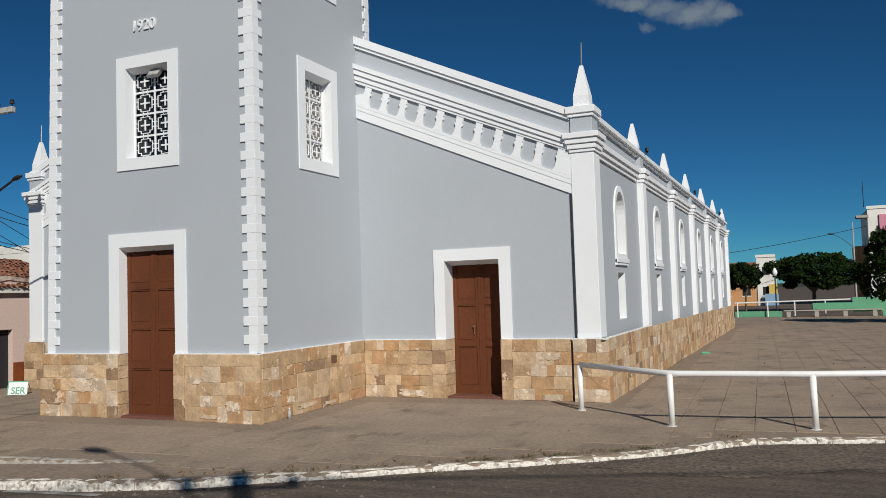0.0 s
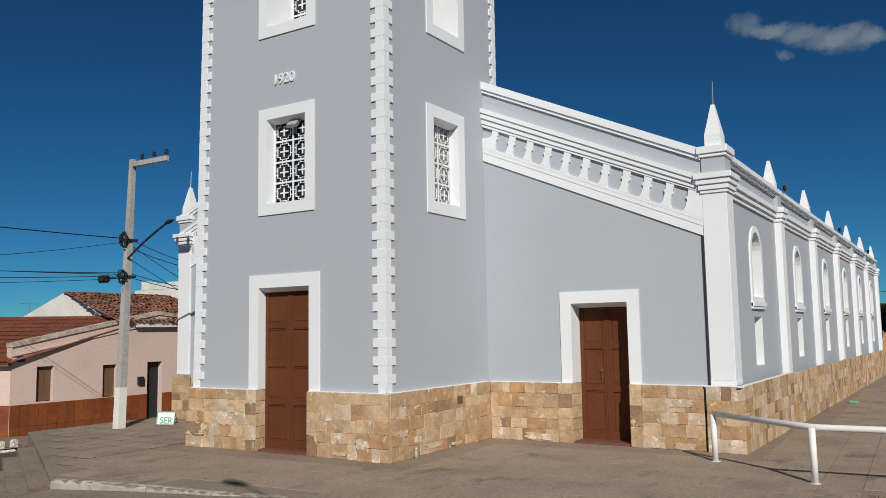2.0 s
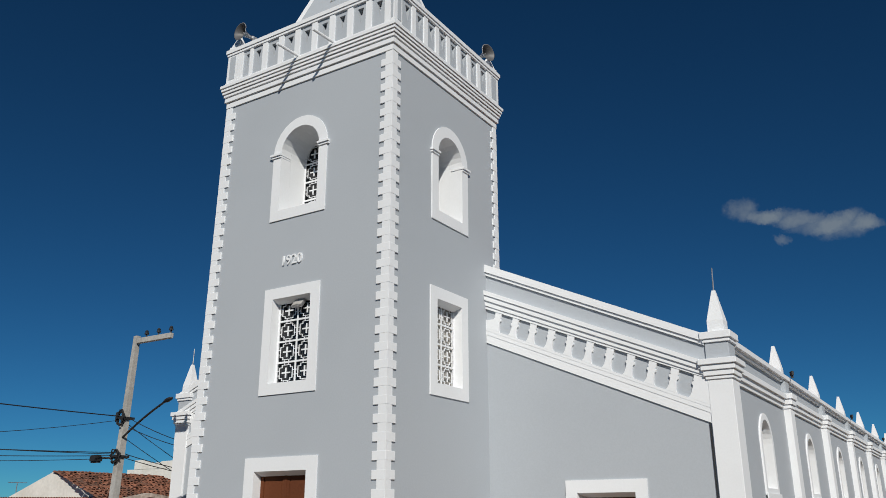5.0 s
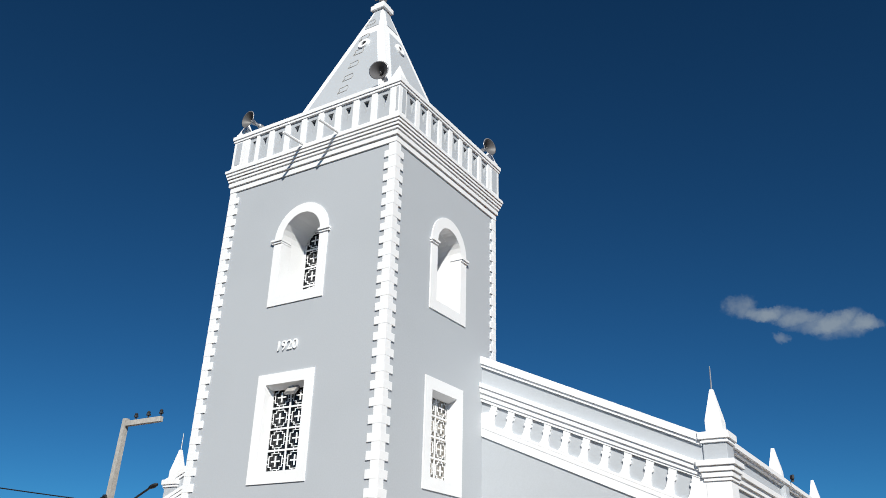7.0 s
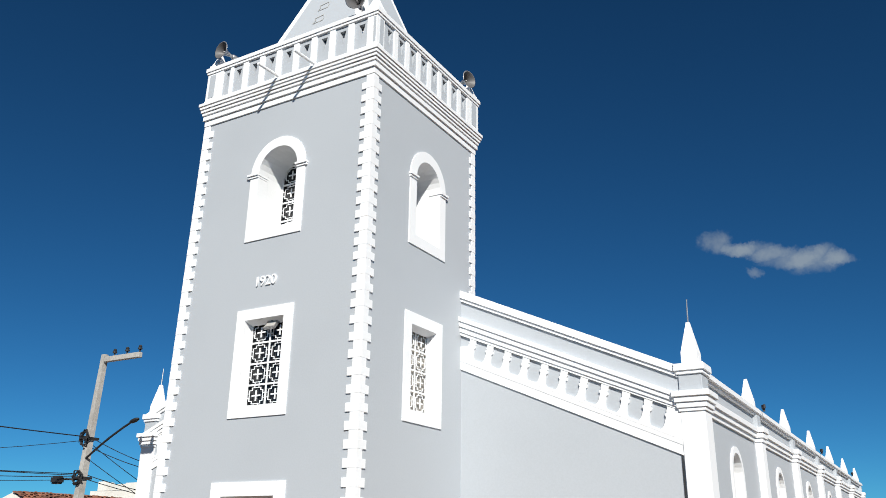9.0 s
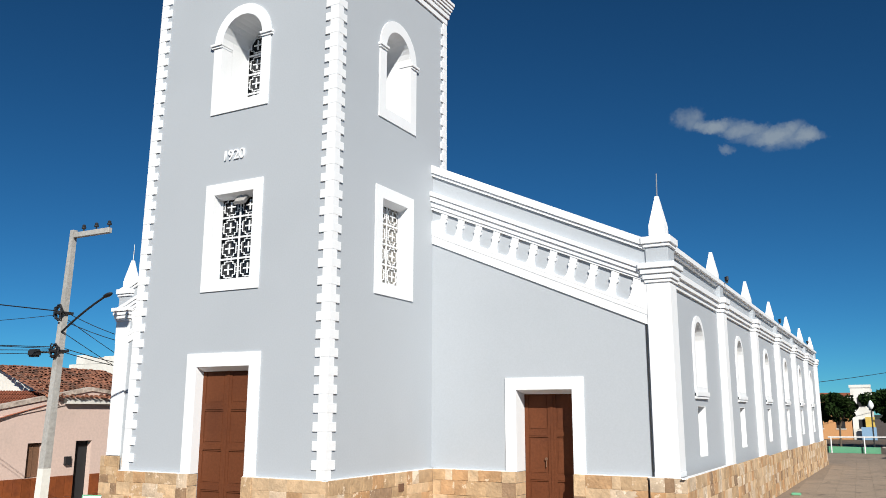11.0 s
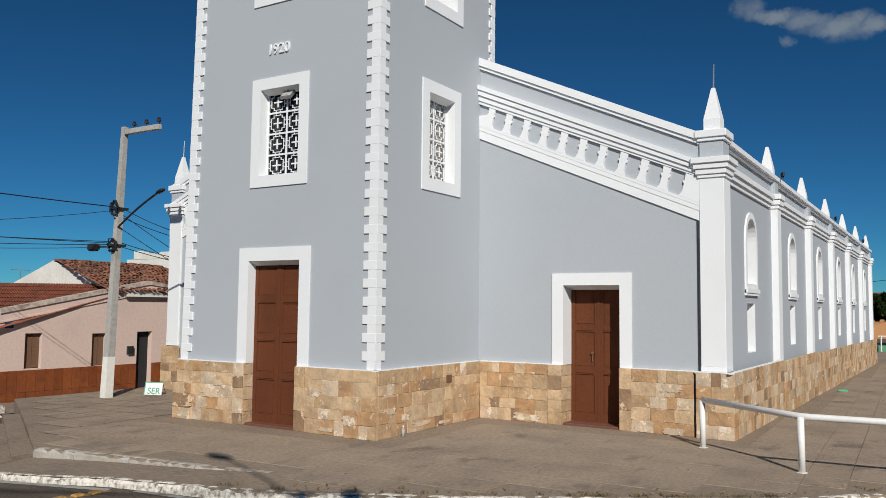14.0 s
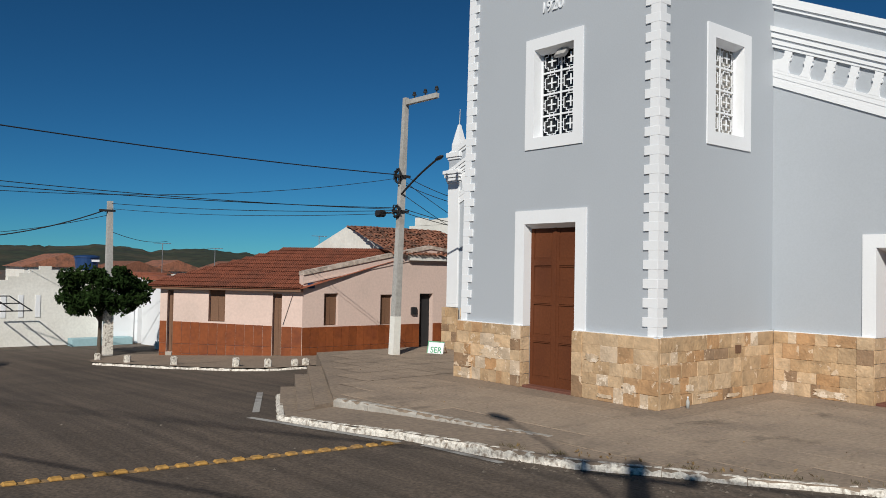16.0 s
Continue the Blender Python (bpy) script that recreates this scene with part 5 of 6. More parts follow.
ob.matrix_basis = m @ pose(0.03, -0.02, 0.10, 90, 0, 0)
ob.parent = sign

# ---- pink corner house ----
HC = Vector((-16.09, 1.85, 0))
HD = Vector((-0.768, -0.641, 0))
HN = Vector((-0.641, 0.768, 0))
GZ = -0.66
HA = lambda u, d, z: (HC.x - d, HC.y + u, z)
HB = lambda u, d, z: tuple(HC + HD * u + HN * d + Vector((0, 0, z)))
house = thing("corner_house", "low pink corner house with brown tiled base and red clay roof", "house")
bm = bmesh.new()
holesA = [(2.72 - 1.85, 3.30 - 1.85, 0.40, 1.54, 0), (5.15 - 1.85, 5.70 - 1.85, 0.36, 1.49, 0), (7.0 - 1.85, 7.65 - 1.85, GZ, 1.52, 0)]
wall(bm, HA, 0.0, 9.0, GZ - 0.2, 1.8, 0.3, holesA)
prism(bm, [(0, 1.8), (9.0, 1.8), (9.0, 2.9), (5.6, 3.28), (0, 2.2)], 0, 0.25, HA)
part("gable_wall", weld(bm), PINK, house)
bm = bmesh.new()
prism(bm, [(0, 2.18), (5.6, 3.26), (9.0, 2.9), (9.0, 3.0), (5.6, 3.40), (0, 2.32)], -0.05, 0.3, HA)
part("wall_coping", fix(bm), mat("stained_coping", (0.50, 0.42, 0.36), 0.9, 0.3, 8, 2.5, 0.4, (0.2, 0.16, 0.13), 1.0), house, "weathered stained coping")
bm = bmesh.new()
prism(bm, [(0, 1.88), (5.6, 2.95), (5.6, 3.0), (0, 1.93)], -0.04, -0.001, HA)
part("plaster_line", fix(bm), PINK, house)
holesB = [(0.76, 1.1, GZ, 1.52, 0), (2.89, 3.52, 0.47, 1.62, 0), (4.88, 5.12, GZ, 1.55, 0)]
bm = bmesh.new()
wall(bm, HB, 0.0, 5.4, GZ - 0.3, 1.78, 0.3, holesB)
part("street_wall", weld(bm), PINK, house)
bm = bmesh.new()
prism(bm, [(5.4, GZ - 0.3), (5.4, 1.78), (5.1, 1.78), (5.1, GZ - 0.3)], 0.3, 6.0, HB)
part("far_wall", fix(bm), OFFWHITE, house)
# clay roof with courses of tiles
s_r = 0.33
bm = bmesh.new()


def roof_pt(u, d, lift=0.0):
    return HC + HD * u + HN * d + Vector((0, 0, 1.72 + s_r * (d + 0.3) + lift))


cols = 64
for k in range(cols):
    u0, u1 = -0.02 + 5.75 * k / cols, -0.02 + 5.75 * (k + 1) / cols
    um = (u0 + u1) / 2
    for r in range(11):
        d0, d1 = -0.32 + 4.6 * r / 11, -0.32 + 4.6 * (r + 1) / 11 + 0.06
        shift = max(0.0, d0) * 0.83
        pts = []
        for d, l in ((d0, 0.04), (d1, 0.012)):
            w = 0.048
            pts.append([roof_pt(um - w - shift, d, l - 0.05), roof_pt(um - w * 0.5 - shift, d, l), roof_pt(um + w * 0.5 - shift, d, l), roof_pt(um + w - shift, d, l - 0.05)])
        v = [[bm.verts.new(p) for p in row] for row in pts]
        for i in range(3):
            bm.faces.new((v[0][i], v[0][i + 1], v[1][i + 1], v[1][i]))
roof_tiles = part("roof_tiles", bm, ROOF, house, "weathered red clay barrel tiles")
roof_tiles["kind"] = "stuff"
bm = bmesh.new()
q = [roof_pt(-0.02, -0.3, -0.03), roof_pt(5.75, -0.3, -0.03), roof_pt(5.75 - 3.5, 4.25, -0.03), roof_pt(-0.02 - 3.5, 4.25, -0.03)]
back = [HC + HD * (5.75 - 3.5) + HN * 8.0 + Vector((0, 0, 1.9)), HC + HD * (-3.5) + HN * 8.0 + Vector((0, 0, 1.9))]
vs = [bm.verts.new(p) for p in q]
bm.faces.new(vs)
vb = [bm.verts.new(p) for p in back]
bm.faces.new((vs[3], vs[2], vb[0], vb[1]))
end = [bm.verts.new(HC + HD * 5.75 + HN * 8.0 + Vector((0, 0, 1.6))), ]
bm.faces.new((vs[1], vs[2], vb[0], end[0]))
part("roof_deck", fix(bm), ROOF, house)
bm = bmesh.new()
prism(bm, [(-0.02, 1.60), (5.6, 1.60), (5.6, 1.72), (-0.02, 1.72)], -0.25, 0.0, HB)
part("eave", fix(bm), WOOD, house, "dark eave board")
# tiled base, tile by tile
def tile_run(put, a, b, top):
    n = max(1, round((b - a) / 0.33))
    for i in range(n):
        u0, u1 = a + (b - a) * i / n, a + (b - a) * (i + 1) / n
        zs = [GZ - 0.30, GZ - 0.04, GZ + 0.31, top + 0.016 * (u0 if put is HB else 0)]
        for z0, z1 in zip(zs, zs[1:]):
            bm = bmesh.new()
            prism(bm, [(u0 + 0.006, z0 + 0.006), (u1 - 0.006, z0 + 0.006), (u1 - 0.006, z1 - 0.006), (u0 + 0.006, z1 - 0.006)], -0.02, -0.002, put)
            part("wall_tile", fix(bm), TILE, house)


tile_run(HA, 0.0, 5.14, 0.36)
tile_run(HA, 5.81, 6.6, 0.36)
tile_run(HB, 0.0, 0.755, 0.37)
tile_run(HB, 1.105, 4.875, 0.37)
tile_run(HB, 5.125, 5.4, 0.37)
for u0, u1 in ((0.76, 1.1), (4.88, 5.12)):
    bm = bmesh.new()
    prism(bm, [(u0, GZ - 0.3), (u1, GZ - 0.3), (u1, GZ - 0.002), (u0, GZ - 0.002)], -0.06, 0.2, HB)
    part("door_step", fix(bm), CEMENT, house)


def shutter(put, ua, ub, za, zb, parent, name, open_by=0.0):
    win = part(name, bmesh.new(), WOOD, parent, "closed brown wooden shutter" if name == "window" else "brown wooden door")
    bm = bmesh.new()
    prism(bm, [(ua + 0.03 + open_by, za + 0.02), (ub - 0.02, za + 0.02), (ub - 0.02, zb - 0.04), (ua + 0.03 + open_by, zb - 0.04)], 0.13, 0.17, put)
    mid = (ua + ub) / 2
    prism(bm, [(mid - 0.012, za + 0.02), (mid + 0.012, za + 0.02), (mid + 0.012, zb - 0.05), (mid - 0.012, zb - 0.05)], 0.115, 0.129, put)
    part("leaf", fix(bm), WOOD, win)
    bm = bmesh.new()
    prism(bm, [(ua, za), (ub, za), (ub, zb), (ua, zb)], 0.24, 0.26, put)
    part("dark_inside", fix(bm), DARK, win)
    bm = bmesh.new()
    prism(bm, [(ua, zb - 0.045), (ub, zb - 0.045), (ub, zb), (ua, zb)], 0.08, 0.12, put)
    prism(bm, [(ua, za), (ua + 0.04, za), (ua + 0.04, zb - 0.05), (ua, zb - 0.05)], 0.08, 0.12, put)
    part("frame", fix(bm), WOOD, win)


for h in holesA[:2]:
    shutter(HA, *h[:4], house, "window")
shutter(HB, *holesB[1][:4], house, "window")
for h in (holesB[0], holesB[2]):
    shutter(HB, h[0], h[1], GZ, h[3], house, "door")
bm = bmesh.new()
prism(bm, [(5.15, GZ), (5.80, GZ), (5.80, 1.52), (5.15, 1.52)], 0.22, 0.25, HA)
part("open_doorway", fix(bm), DARK, house, "dark open doorway")
bm = bmesh.new()
prism(bm, [(0.18, 1.72), (0.46, 1.72), (0.46, 1.90), (0.18, 1.90)], -0.02, -0.002, HA)
part("street_plate", fix(bm), BLUE, house, "small blue enamel plate")
bm = bmesh.new()
prism(bm, [(4.72, 0.72), (4.95, 0.72), (4.95, 1.0), (4.72, 1.0)], -0.10, -0.002, HA)
part("meter_box", fix(bm), BLACK, house, "dark electricity meter box")
bm = bmesh.new()
rod(bm, tuple(HB(0.35, -0.03, 1.5)), tuple(HB(0.7, -0.03, 0.42)), 0.008, n=5)
part("loose_wire", fix(bm), BLACK, house)
# pavement strip in front of the house, kerb and whitewashed bollards
bm = bmesh.new()
PV = [(-12.3, 9.0), (-12.3, -0.1), (-12.4, -1.3), (-13.2, -2.1), (-15.6, -3.3), (-18.5, -4.4), (-19.6, -4.2), (-21.5, -2.4), (-21, -1.2), (-15.9, 2.2), (-15.9, 9.0)]
top = [bm.verts.new((x, y, road_z(x, y) + 0.09)) for x, y in PV]
bm.faces.new(top)
tagged(part("pavement_far", fix(bm), PAVE), "narrow worn pavement in front of the houses", "pavement", kind="structure")
kerb_run("kerb_far", [(p[0], p[1]) for p in PV[1:6]][::-1], lambda x, y: road_z(x, y) + 0.065, lambda x, y: road_z(x, y) - 0.06, 0.11, KERB, "whitewashed kerb across the street", chip=0.03)
for x, y, h in ((-13.6, -1.75, 0.26), (-12.75, -1.15, 0.24), (-15.6, -2.85, 0.26), (-17.6, -3.6, 0.24), (-19.5, -3.95, 0.22), (-12.6, -0.35, 0.2), (-12.65, 0.05, 0.2)):
    bm = bmesh.new()
    box(bm, x - 0.09, x + 0.09, y - 0.09, y + 0.09, road_z(x, y) + 0.06, road_z(x, y) + 0.09 + h)
    bmesh.ops.bevel(bm, geom=list(bm.edges), offset=0.03, segments=2, affect="EDGES")
    tagged(part("stone_bollard", fix(bm), KERB), "stubby whitewashed stone bollard on the kerb", "bollard", "whitewashed bollards")


# ---- old house behind the corner house ----
old = thing("old_house", "old whitewashed house with dark mottled clay roof", "house")
bm = bmesh.new()
box(bm, -22.0, -16.12, 9.02, 16.0, -0.8, 2.9)
part("wall_body", fix(bm), PINK, old)
bm = bmesh.new()
rows, cols = 16, 30
tile_rng = random.Random(41)
for k in range(cols):
    for r in range(rows):
        f0, f1 = r / rows, (r + 1.15) / rows
        pts = []
        for f, l in ((f0, 0.05), (f1, 0.015)):
            y0 = (5.5 + 0.8 * f) + (6.1 - 1.2 * f) * (k + 0.5) / cols
            p = Vector((-15.75 - 4.55 * f + tile_rng.uniform(-0.04, 0.04), y0 + tile_rng.uniform(-0.02, 0.02), 3.0 + 1.25 * f + tile_rng.uniform(-0.012, 0.025)))
            pts.append([p + Vector((0, -0.085, l - 0.05)), p + Vector((0, -0.04, l)), p + Vector((0, 0.04, l)), p + Vector((0, 0.085, l - 0.05))])
        v = [[bm.verts.new(p) for p in row] for row in pts]
        for i in range(3):
            bm.faces.new((v[0][i], v[0][i + 1], v[1][i + 1], v[1][i]))
part("roof_tiles", bm, OLDROOF, old, "mottled old clay tiles")["kind"] = "stuff"
bm = bmesh.new()
prism(bm, [(-15.9, 2.8), (-15.9, 2.93), (-20.3, 4.15), (-20.34, 4.25), (-24.4, 2.95), (-24.4, 2.8)], 0.0, 4.7, front(6.36))
part("gable", fix(bm), OFFWHITE, old, "stained whitewashed gable")
old2 = thing("parapet_house", "whitewashed house with a stained stepped parapet", "house")
part("wall_body", cuboid(-30.2, -22.0, 17.0, 24, -0.8, 5.05), OFFWHITE, old2)
parapet_rng = random.Random(8)
x = -29.6
while x < -22.2:
    w = parapet_rng.uniform(0.35, 0.9)
    part("parapet_block", cuboid(x, x + w, 16.98, 17.3, 5.051, 5.32 + parapet_rng.uniform(0.0, 0.22)), OFFWHITE, old2)
    x += w

# ---- white houses down the street ----
def row_house(name, label, y0, y1, x, z1, material, steps, base):
    h = thing(name, label, "house", "houses down the street")
    part("wall_body", cuboid(x - 8, x, y0, y1, -1.6, z1), material, h)
    if steps:
        n = 5
        for k in range(n):
            part("gable_step", cuboid(x - 0.3, x + 0.003, y0 + (y1 - y0) * 0.09 * (k + 1), y1 - (y1 - y0) * 0.09 * (k + 1), z1 + 0.16 * k, z1 + 0.16 * (k + 1)), material, h)
    bm = bmesh.new()
    prism(bm, [(y0 + 0.1, z1 - 0.1), (y1 - 0.1, z1 - 0.1), (y1 - 0.1, z1 + 0.25), (y0 + 0.1, z1 + 0.25)], 0.4, 7.8, side(x))
    if not steps:
        part("roof", fix(bm), ROOF, h)
    part("base_band", cuboid(x - 0.001, x + 0.03, y0, y1, -1.5, base), GREEN if not steps else material, h) if base else None
    return h


rh = row_house("white_house", "whitewashed house with stepped gable and narrow windows", -5.3, -0.5, -31.0, 1.50, OFFWHITE, True, 0)
for y in (-4.6, -3.9, -3.2):
    part("window", cuboid(-30.995, -30.97, y - 0.1, y + 0.1, 0.0, 1.0), WHITE, rh, "narrow white window strip")
row_house("white_house", "plain white house with red tile roof edge", -0.45, 0.95, -30.6, 1.62, WHITE, False, 0)
row_house("white_house", "white house wall with a dark doorway", 1.0, 2.6, -30.2, 1.82, WHITE, False, 0)
bl = mat("pale_blue_paint", (0.30, 0.46, 0.50), 0.7, 0.05, 8, 1, 0.1)
tagged(part("doorstep", cuboid(-30.6, -29.9, -2.0, 0.7, -1.5, -0.95, 0.02), bl), "pale blue painted cement doorstep", "doorstep", "doorsteps", "structure")
tagged(part("doorstep", cuboid(-25.4, -24.7, 0.1, 0.9, -1.3, -0.78, 0.02), bl), "pale blue painted cement doorstep", "doorstep", "doorsteps", "structure")
shade_wall = thing("side_house", "white house side in shade beside the pink house", "house")
part("wall_body", cuboid(-29.5, -23.4, 0.95, 6.0, -1.4, 1.75), WHITE, shade_wall)
part("roof", cuboid(-29.6, -23.3, 0.9, 6.1, 1.752, 1.95), ROOF, shade_wall)
part("door", cuboid(-25.6, -24.9, 0.93, 0.948, -1.0, 0.9), DARK, shade_wall, "dark doorway")
tank = thing("water_tank", "blue plastic water tank on a roof", "water tank", at=(-31.8, -0.93, 2.14))
tank.scale = (0.64, 0.64, 0.64)
bm = bmesh.new()
lathe(bm, [(0.001, 0.0), (0.72, 0.0), (0.78, 0.3), (0.86, 0.9), (0.92, 0.92), (0.92, 1.02), (0.6, 1.1), (0.001, 1.14)], 24)
part("body", fix(bm), BLUE, tank, smooth=False)
bm = bmesh.new()
box(bm, 0.84, 0.88, 0.1, 0.65, 0.62, 0.78)
part("label_band", fix(bm), WHITE, tank, "white marking band")
tagged(part("tank_base", cuboid(-32.3, -31.3, -1.45, -0.52, 1.4, 2.139), CEMENT), "cement base under the water tank on the roof", "tank base")
# low roofs farther back
rng = random.Random(3)
for k in range(9):
    y = -16 + 5.0 * k
    x = -44 - rng.uniform(0, 8)
    far = thing("far_house", "distant low house with clay roof and pale wall", "house", "distant houses")
    h = rng.uniform(2.3, 2.9)
    part("wall_body", cuboid(x - 5, x, y, y + 4.6, -1.6, h - 0.6), OFFWHITE if k % 2 else PINK, far)
    bm = bmesh.new()
    prism(bm, [(y - 0.2, h - 0.6), (y + 4.8, h - 0.6), (y + 2.3, h + 0.25)], -0.2, 5.2, side(x))
    part("roof", fix(bm), OLDROOF, far)
for x, y, z, h in ((-34, 3.5, 2.0, 1.6), (-33, 6.0, 2.0, 1.4), (-28, 9.5, 2.0, 2.1)):
    bm = bmesh.new()
    rod(bm, (x, y, z - 0.6), (x, y, z + h), 0.02, n=5)
    rod(bm, (x, y - 0.45, z + h), (x, y + 0.45, z + h), 0.015, n=5)
    for q in (-0.3, -0.1, 0.1, 0.3):
        rod(bm, (x - 0.25, y + q, z + h), (x + 0.25, y + q, z + h), 0.01, n=4)
    tagged(part("roof_aerial", fix(bm), METAL), "thin metal television aerial on a roof", "aerial", "roof aerials")
lampost = thing("street_lamp", "twin-headed street lamp down the street", "street lamp", at=(-33.0, -6.3, 0))
bm = bmesh.new()
rod(bm, (0, 0, -1.2), (0, 0, 4.0), 0.06, 0.045, 8)
part("post", fix(bm), METAL, lampost)
for s in (-1, 1):
    bm = bmesh.new()
    box(bm, -0.1, 0.1, min(0.05 * s, 0.7 * s), max(0.05 * s, 0.7 * s), 4.0, 4.09, Matrix.Rotation(radians(18 * s), 4, "X"))
    part("lamp_head", fix(bm), WHITE if s < 0 else METAL, lampost)
awning = thing("metal_awning", "bare dark metal awning frame beside the white house", "awning")
bm = bmesh.new()
for y in (-6.0, -5.3, -4.6):
    rod(bm, (-29.8, y, 1.0), (-28.0, y + 0.5, 0.45), 0.03, n=5)
for t in (0, 0.5, 1):
    rod(bm, (-29.8 + 1.8 * t, -6.0 + 0.5 * t, 1.0 - 0.55 * t), (-29.8 + 1.8 * t, -4.6 + 0.5 * t, 1.0 - 0.55 * t), 0.025, n=5)
part("frame", fix(bm), BLACK, awning)
bm = bmesh.new()
rod(bm, (-28.0, -5.5, -1.2), (-28.0, -5.5, 0.46), 0.035, n=6)
part("post", fix(bm), BLACK, awning)

# ---- hills ----
HILL = mat("wooded_hill", (0.026, 0.034, 0.015), 0.95, 0.6, 0.14, 0.02, 0.0, (0.07, 0.055, 0.03), 0.8)
bm = bmesh.new()
n = 600
prev = None
for k in range(n + 1):
    a = radians(60 + 170 * k / n)
    d = Vector((math.cos(a), math.sin(a), 0))
    ridge = 12 + 8 * noise.noise((math.cos(a) * 3, math.sin(a) * 3, 0.3)) + 4 * noise.noise((k * 0.08, 0, 7.0)) + 2.0 * noise.noise((k * 0.41, 3.0, 1.0)) + 1.6 * abs(noise.noise((k * 0.93, 5.0, 2.0)))
    ridge *= min(1.0, max(0.12, (math.degrees(a) - 100) / 45))
    ring = [bm.verts.new(d * r + Vector((0, 0, z))) for r, z in ((420, -2), (560, ridge * 0.5), (680, ridge), (850, ridge * 0.7), (890, -3))]
    if prev:
        for i in range(4):
            bm.faces.new((prev[i], ring[i], ring[i + 1], prev[i + 1]))
    prev = ring
tagged(part("backdrop", fix(bm), HILL, smooth=True), "low dark wooded hills on the horizon", "hills", kind="structure")


# ---- trees ----
def leaf_quad(bm, c, size, rng):
    n = Vector((rng.gauss(0, 1), rng.gauss(0, 1), rng.gauss(0.5, 1))).normalized()
    s = n.orthogonal().normalized()
    s.rotate(Matrix.Rotation(rng.uniform(0, 6.28), 3, n).to_quaternion())
    t = n.cross(s)
    p = [c + s * size, c + t * size * 0.45 + n * size * 0.12, c - s * size, c - t * size * 0.45 + n * size * 0.12]
    bm.faces.new([bm.verts.new(q) for q in p])


def tree(x, y, z0, trunk_h, rx, ry, rz, cz, leaves, size, seed, label, boxy=0.35):
    rng = random.Random(seed)
    t = thing("street_tree", label, "tree", "street trees")
    bm = bmesh.new()
    rod(bm, (x, y, z0 - 0.05), (x + 0.05, y, z0 + trunk_h), 0.055 * rx, 0.04 * rx, 9)
    for k in range(7):
        a = k * 0.9 + rng.uniform(0, 0.5)
        m1 = Vector((x + math.cos(a) * rx * 0.35, y + math.sin(a) * ry * 0.35, cz - rz * 0.3))
        rod(bm, (x + 0.05, y, z0 + trunk_h * 0.93), m1, 0.045 * rx, 0.03 * rx, 6)
        rod(bm, m1, m1 + Vector((math.cos(a) * rx * 0.35, math.sin(a) * ry * 0.35, rz * 0.6)), 0.03 * rx, 0.008 * rx, 5)
    part("trunk", fix(bm), BARK, t)
    bm = bmesh.new()
    clumps = []
    for k in range(60):
        a, b = rng.uniform(0, 6.283), rng.uniform(-0.75, 0.98)
        r = math.sqrt(max(0, 1 - abs(b) ** 2.6)) * rng.uniform(0.55, 1.0)
        clumps.append((Vector((x + rx * r * math.cos(a), y + ry * r * math.sin(a), cz + rz * b * rng.uniform(0.8, 1.02))), rng.uniform(0.16, 0.30)))
    for k in range(leaves):
        c, s = clumps[rng.randrange(60)]
        v = Vector((rng.gauss(0, 1), rng.gauss(0, 1), rng.gauss(0, 0.8))).normalized() * rng.uniform(0.5, 1.0) ** 0.5 * s
        leaf_quad(bm, c + Vector((v.x * rx, v.y * ry, v.z * rz * 1.2)), size * rng.uniform(0.7, 1.3), rng)
    part("crown", bm, LEAF, t, "dense dark green crown")
    return t


tree(-23.5, -2.72, -0.95, 1.3, 1.6, 1.62, 0.95, 1.38, 12000, 0.085, 1, "small clipped dark green street tree")
# stands out of view, added only to cast shade on the left of the road
tree(-17.5, -12.6, -0.7, 1.8, 2.3, 2.0, 1.0, 2.3, 5000, 0.13, 6, "unseen tree added on the near side to shade the road")
tree(4.4, 75, -0.5, 1.8, 1.9, 1.75, 1.35, 2.95, 7000, 0.16, 2, "round dark street tree beyond the square")
tree(10.7, 76, -0.5, 2.0, 4.0, 3.6, 1.75, 3.2, 14000, 0.2, 3, "wide spreading dark green tree beyond the square")
tree(15.6, 43.5, -0.33, 1.2, 2.7, 2.4, 2.45, 3.0, 13000, 0.17, 4, "dark leafy tree at the edge of the square")
tree(26, 48, -0.4, 1.8, 3.0, 3.0, 2.2, 3.6, 4000, 0.2, 5, "dark leafy tree at the edge of the square")

# ---- far side of the square ----
GRN = Vector((0.77, -0.64, 0))


def low_wall(name, label, p, q, z0, z1, w, material):
    p, q = Vector((*p, 0)), Vector((*q, 0))
    d = (q - p).normalized()
    s = Vector((-d.y, d.x, 0)) * w
    bm = bmesh.new()
    pts = [p, q, q + s, p + s]
    lo = [bm.verts.new(v + Vector((0, 0, z0))) for v in pts]
    hi = [bm.verts.new(v + Vector((0, 0, z1))) for v in pts]
    bm.faces.new(hi)
    for i in range(4):
        bm.faces.new((lo[i], lo[(i + 1) % 4], hi[(i + 1) % 4], hi[i]))
    return tagged(part(name, fix(bm), material), label, "low wall", "green walls of the square", "structure")


low_wall("low_wall_1", "low pale green wall at the far edge of the square", (4.3, 58.5), (8.0, 58.0), -0.6, 0.02, 0.4, GREEN)
low_wall("low_wall_2", "pale green wall at the far edge of the square", (10.3, 57.5), (13.1, 57.2), 0.12, 0.62, 0.3, GREEN)
low_wall("low_wall_3", "taller pale green wall beside the square", (13.1, 57.2), (15.1, 57.0), -0.1, 1.0, 0.3, GREEN)
low_wall("low_wall_4", "tallest pale green wall beside the square", (15.1, 57.0), (28, 56.0), -0.6, 1.25, 0.35, GREEN)
bench = thing("long_bench", "long pale cement bench on short piers", "bench")
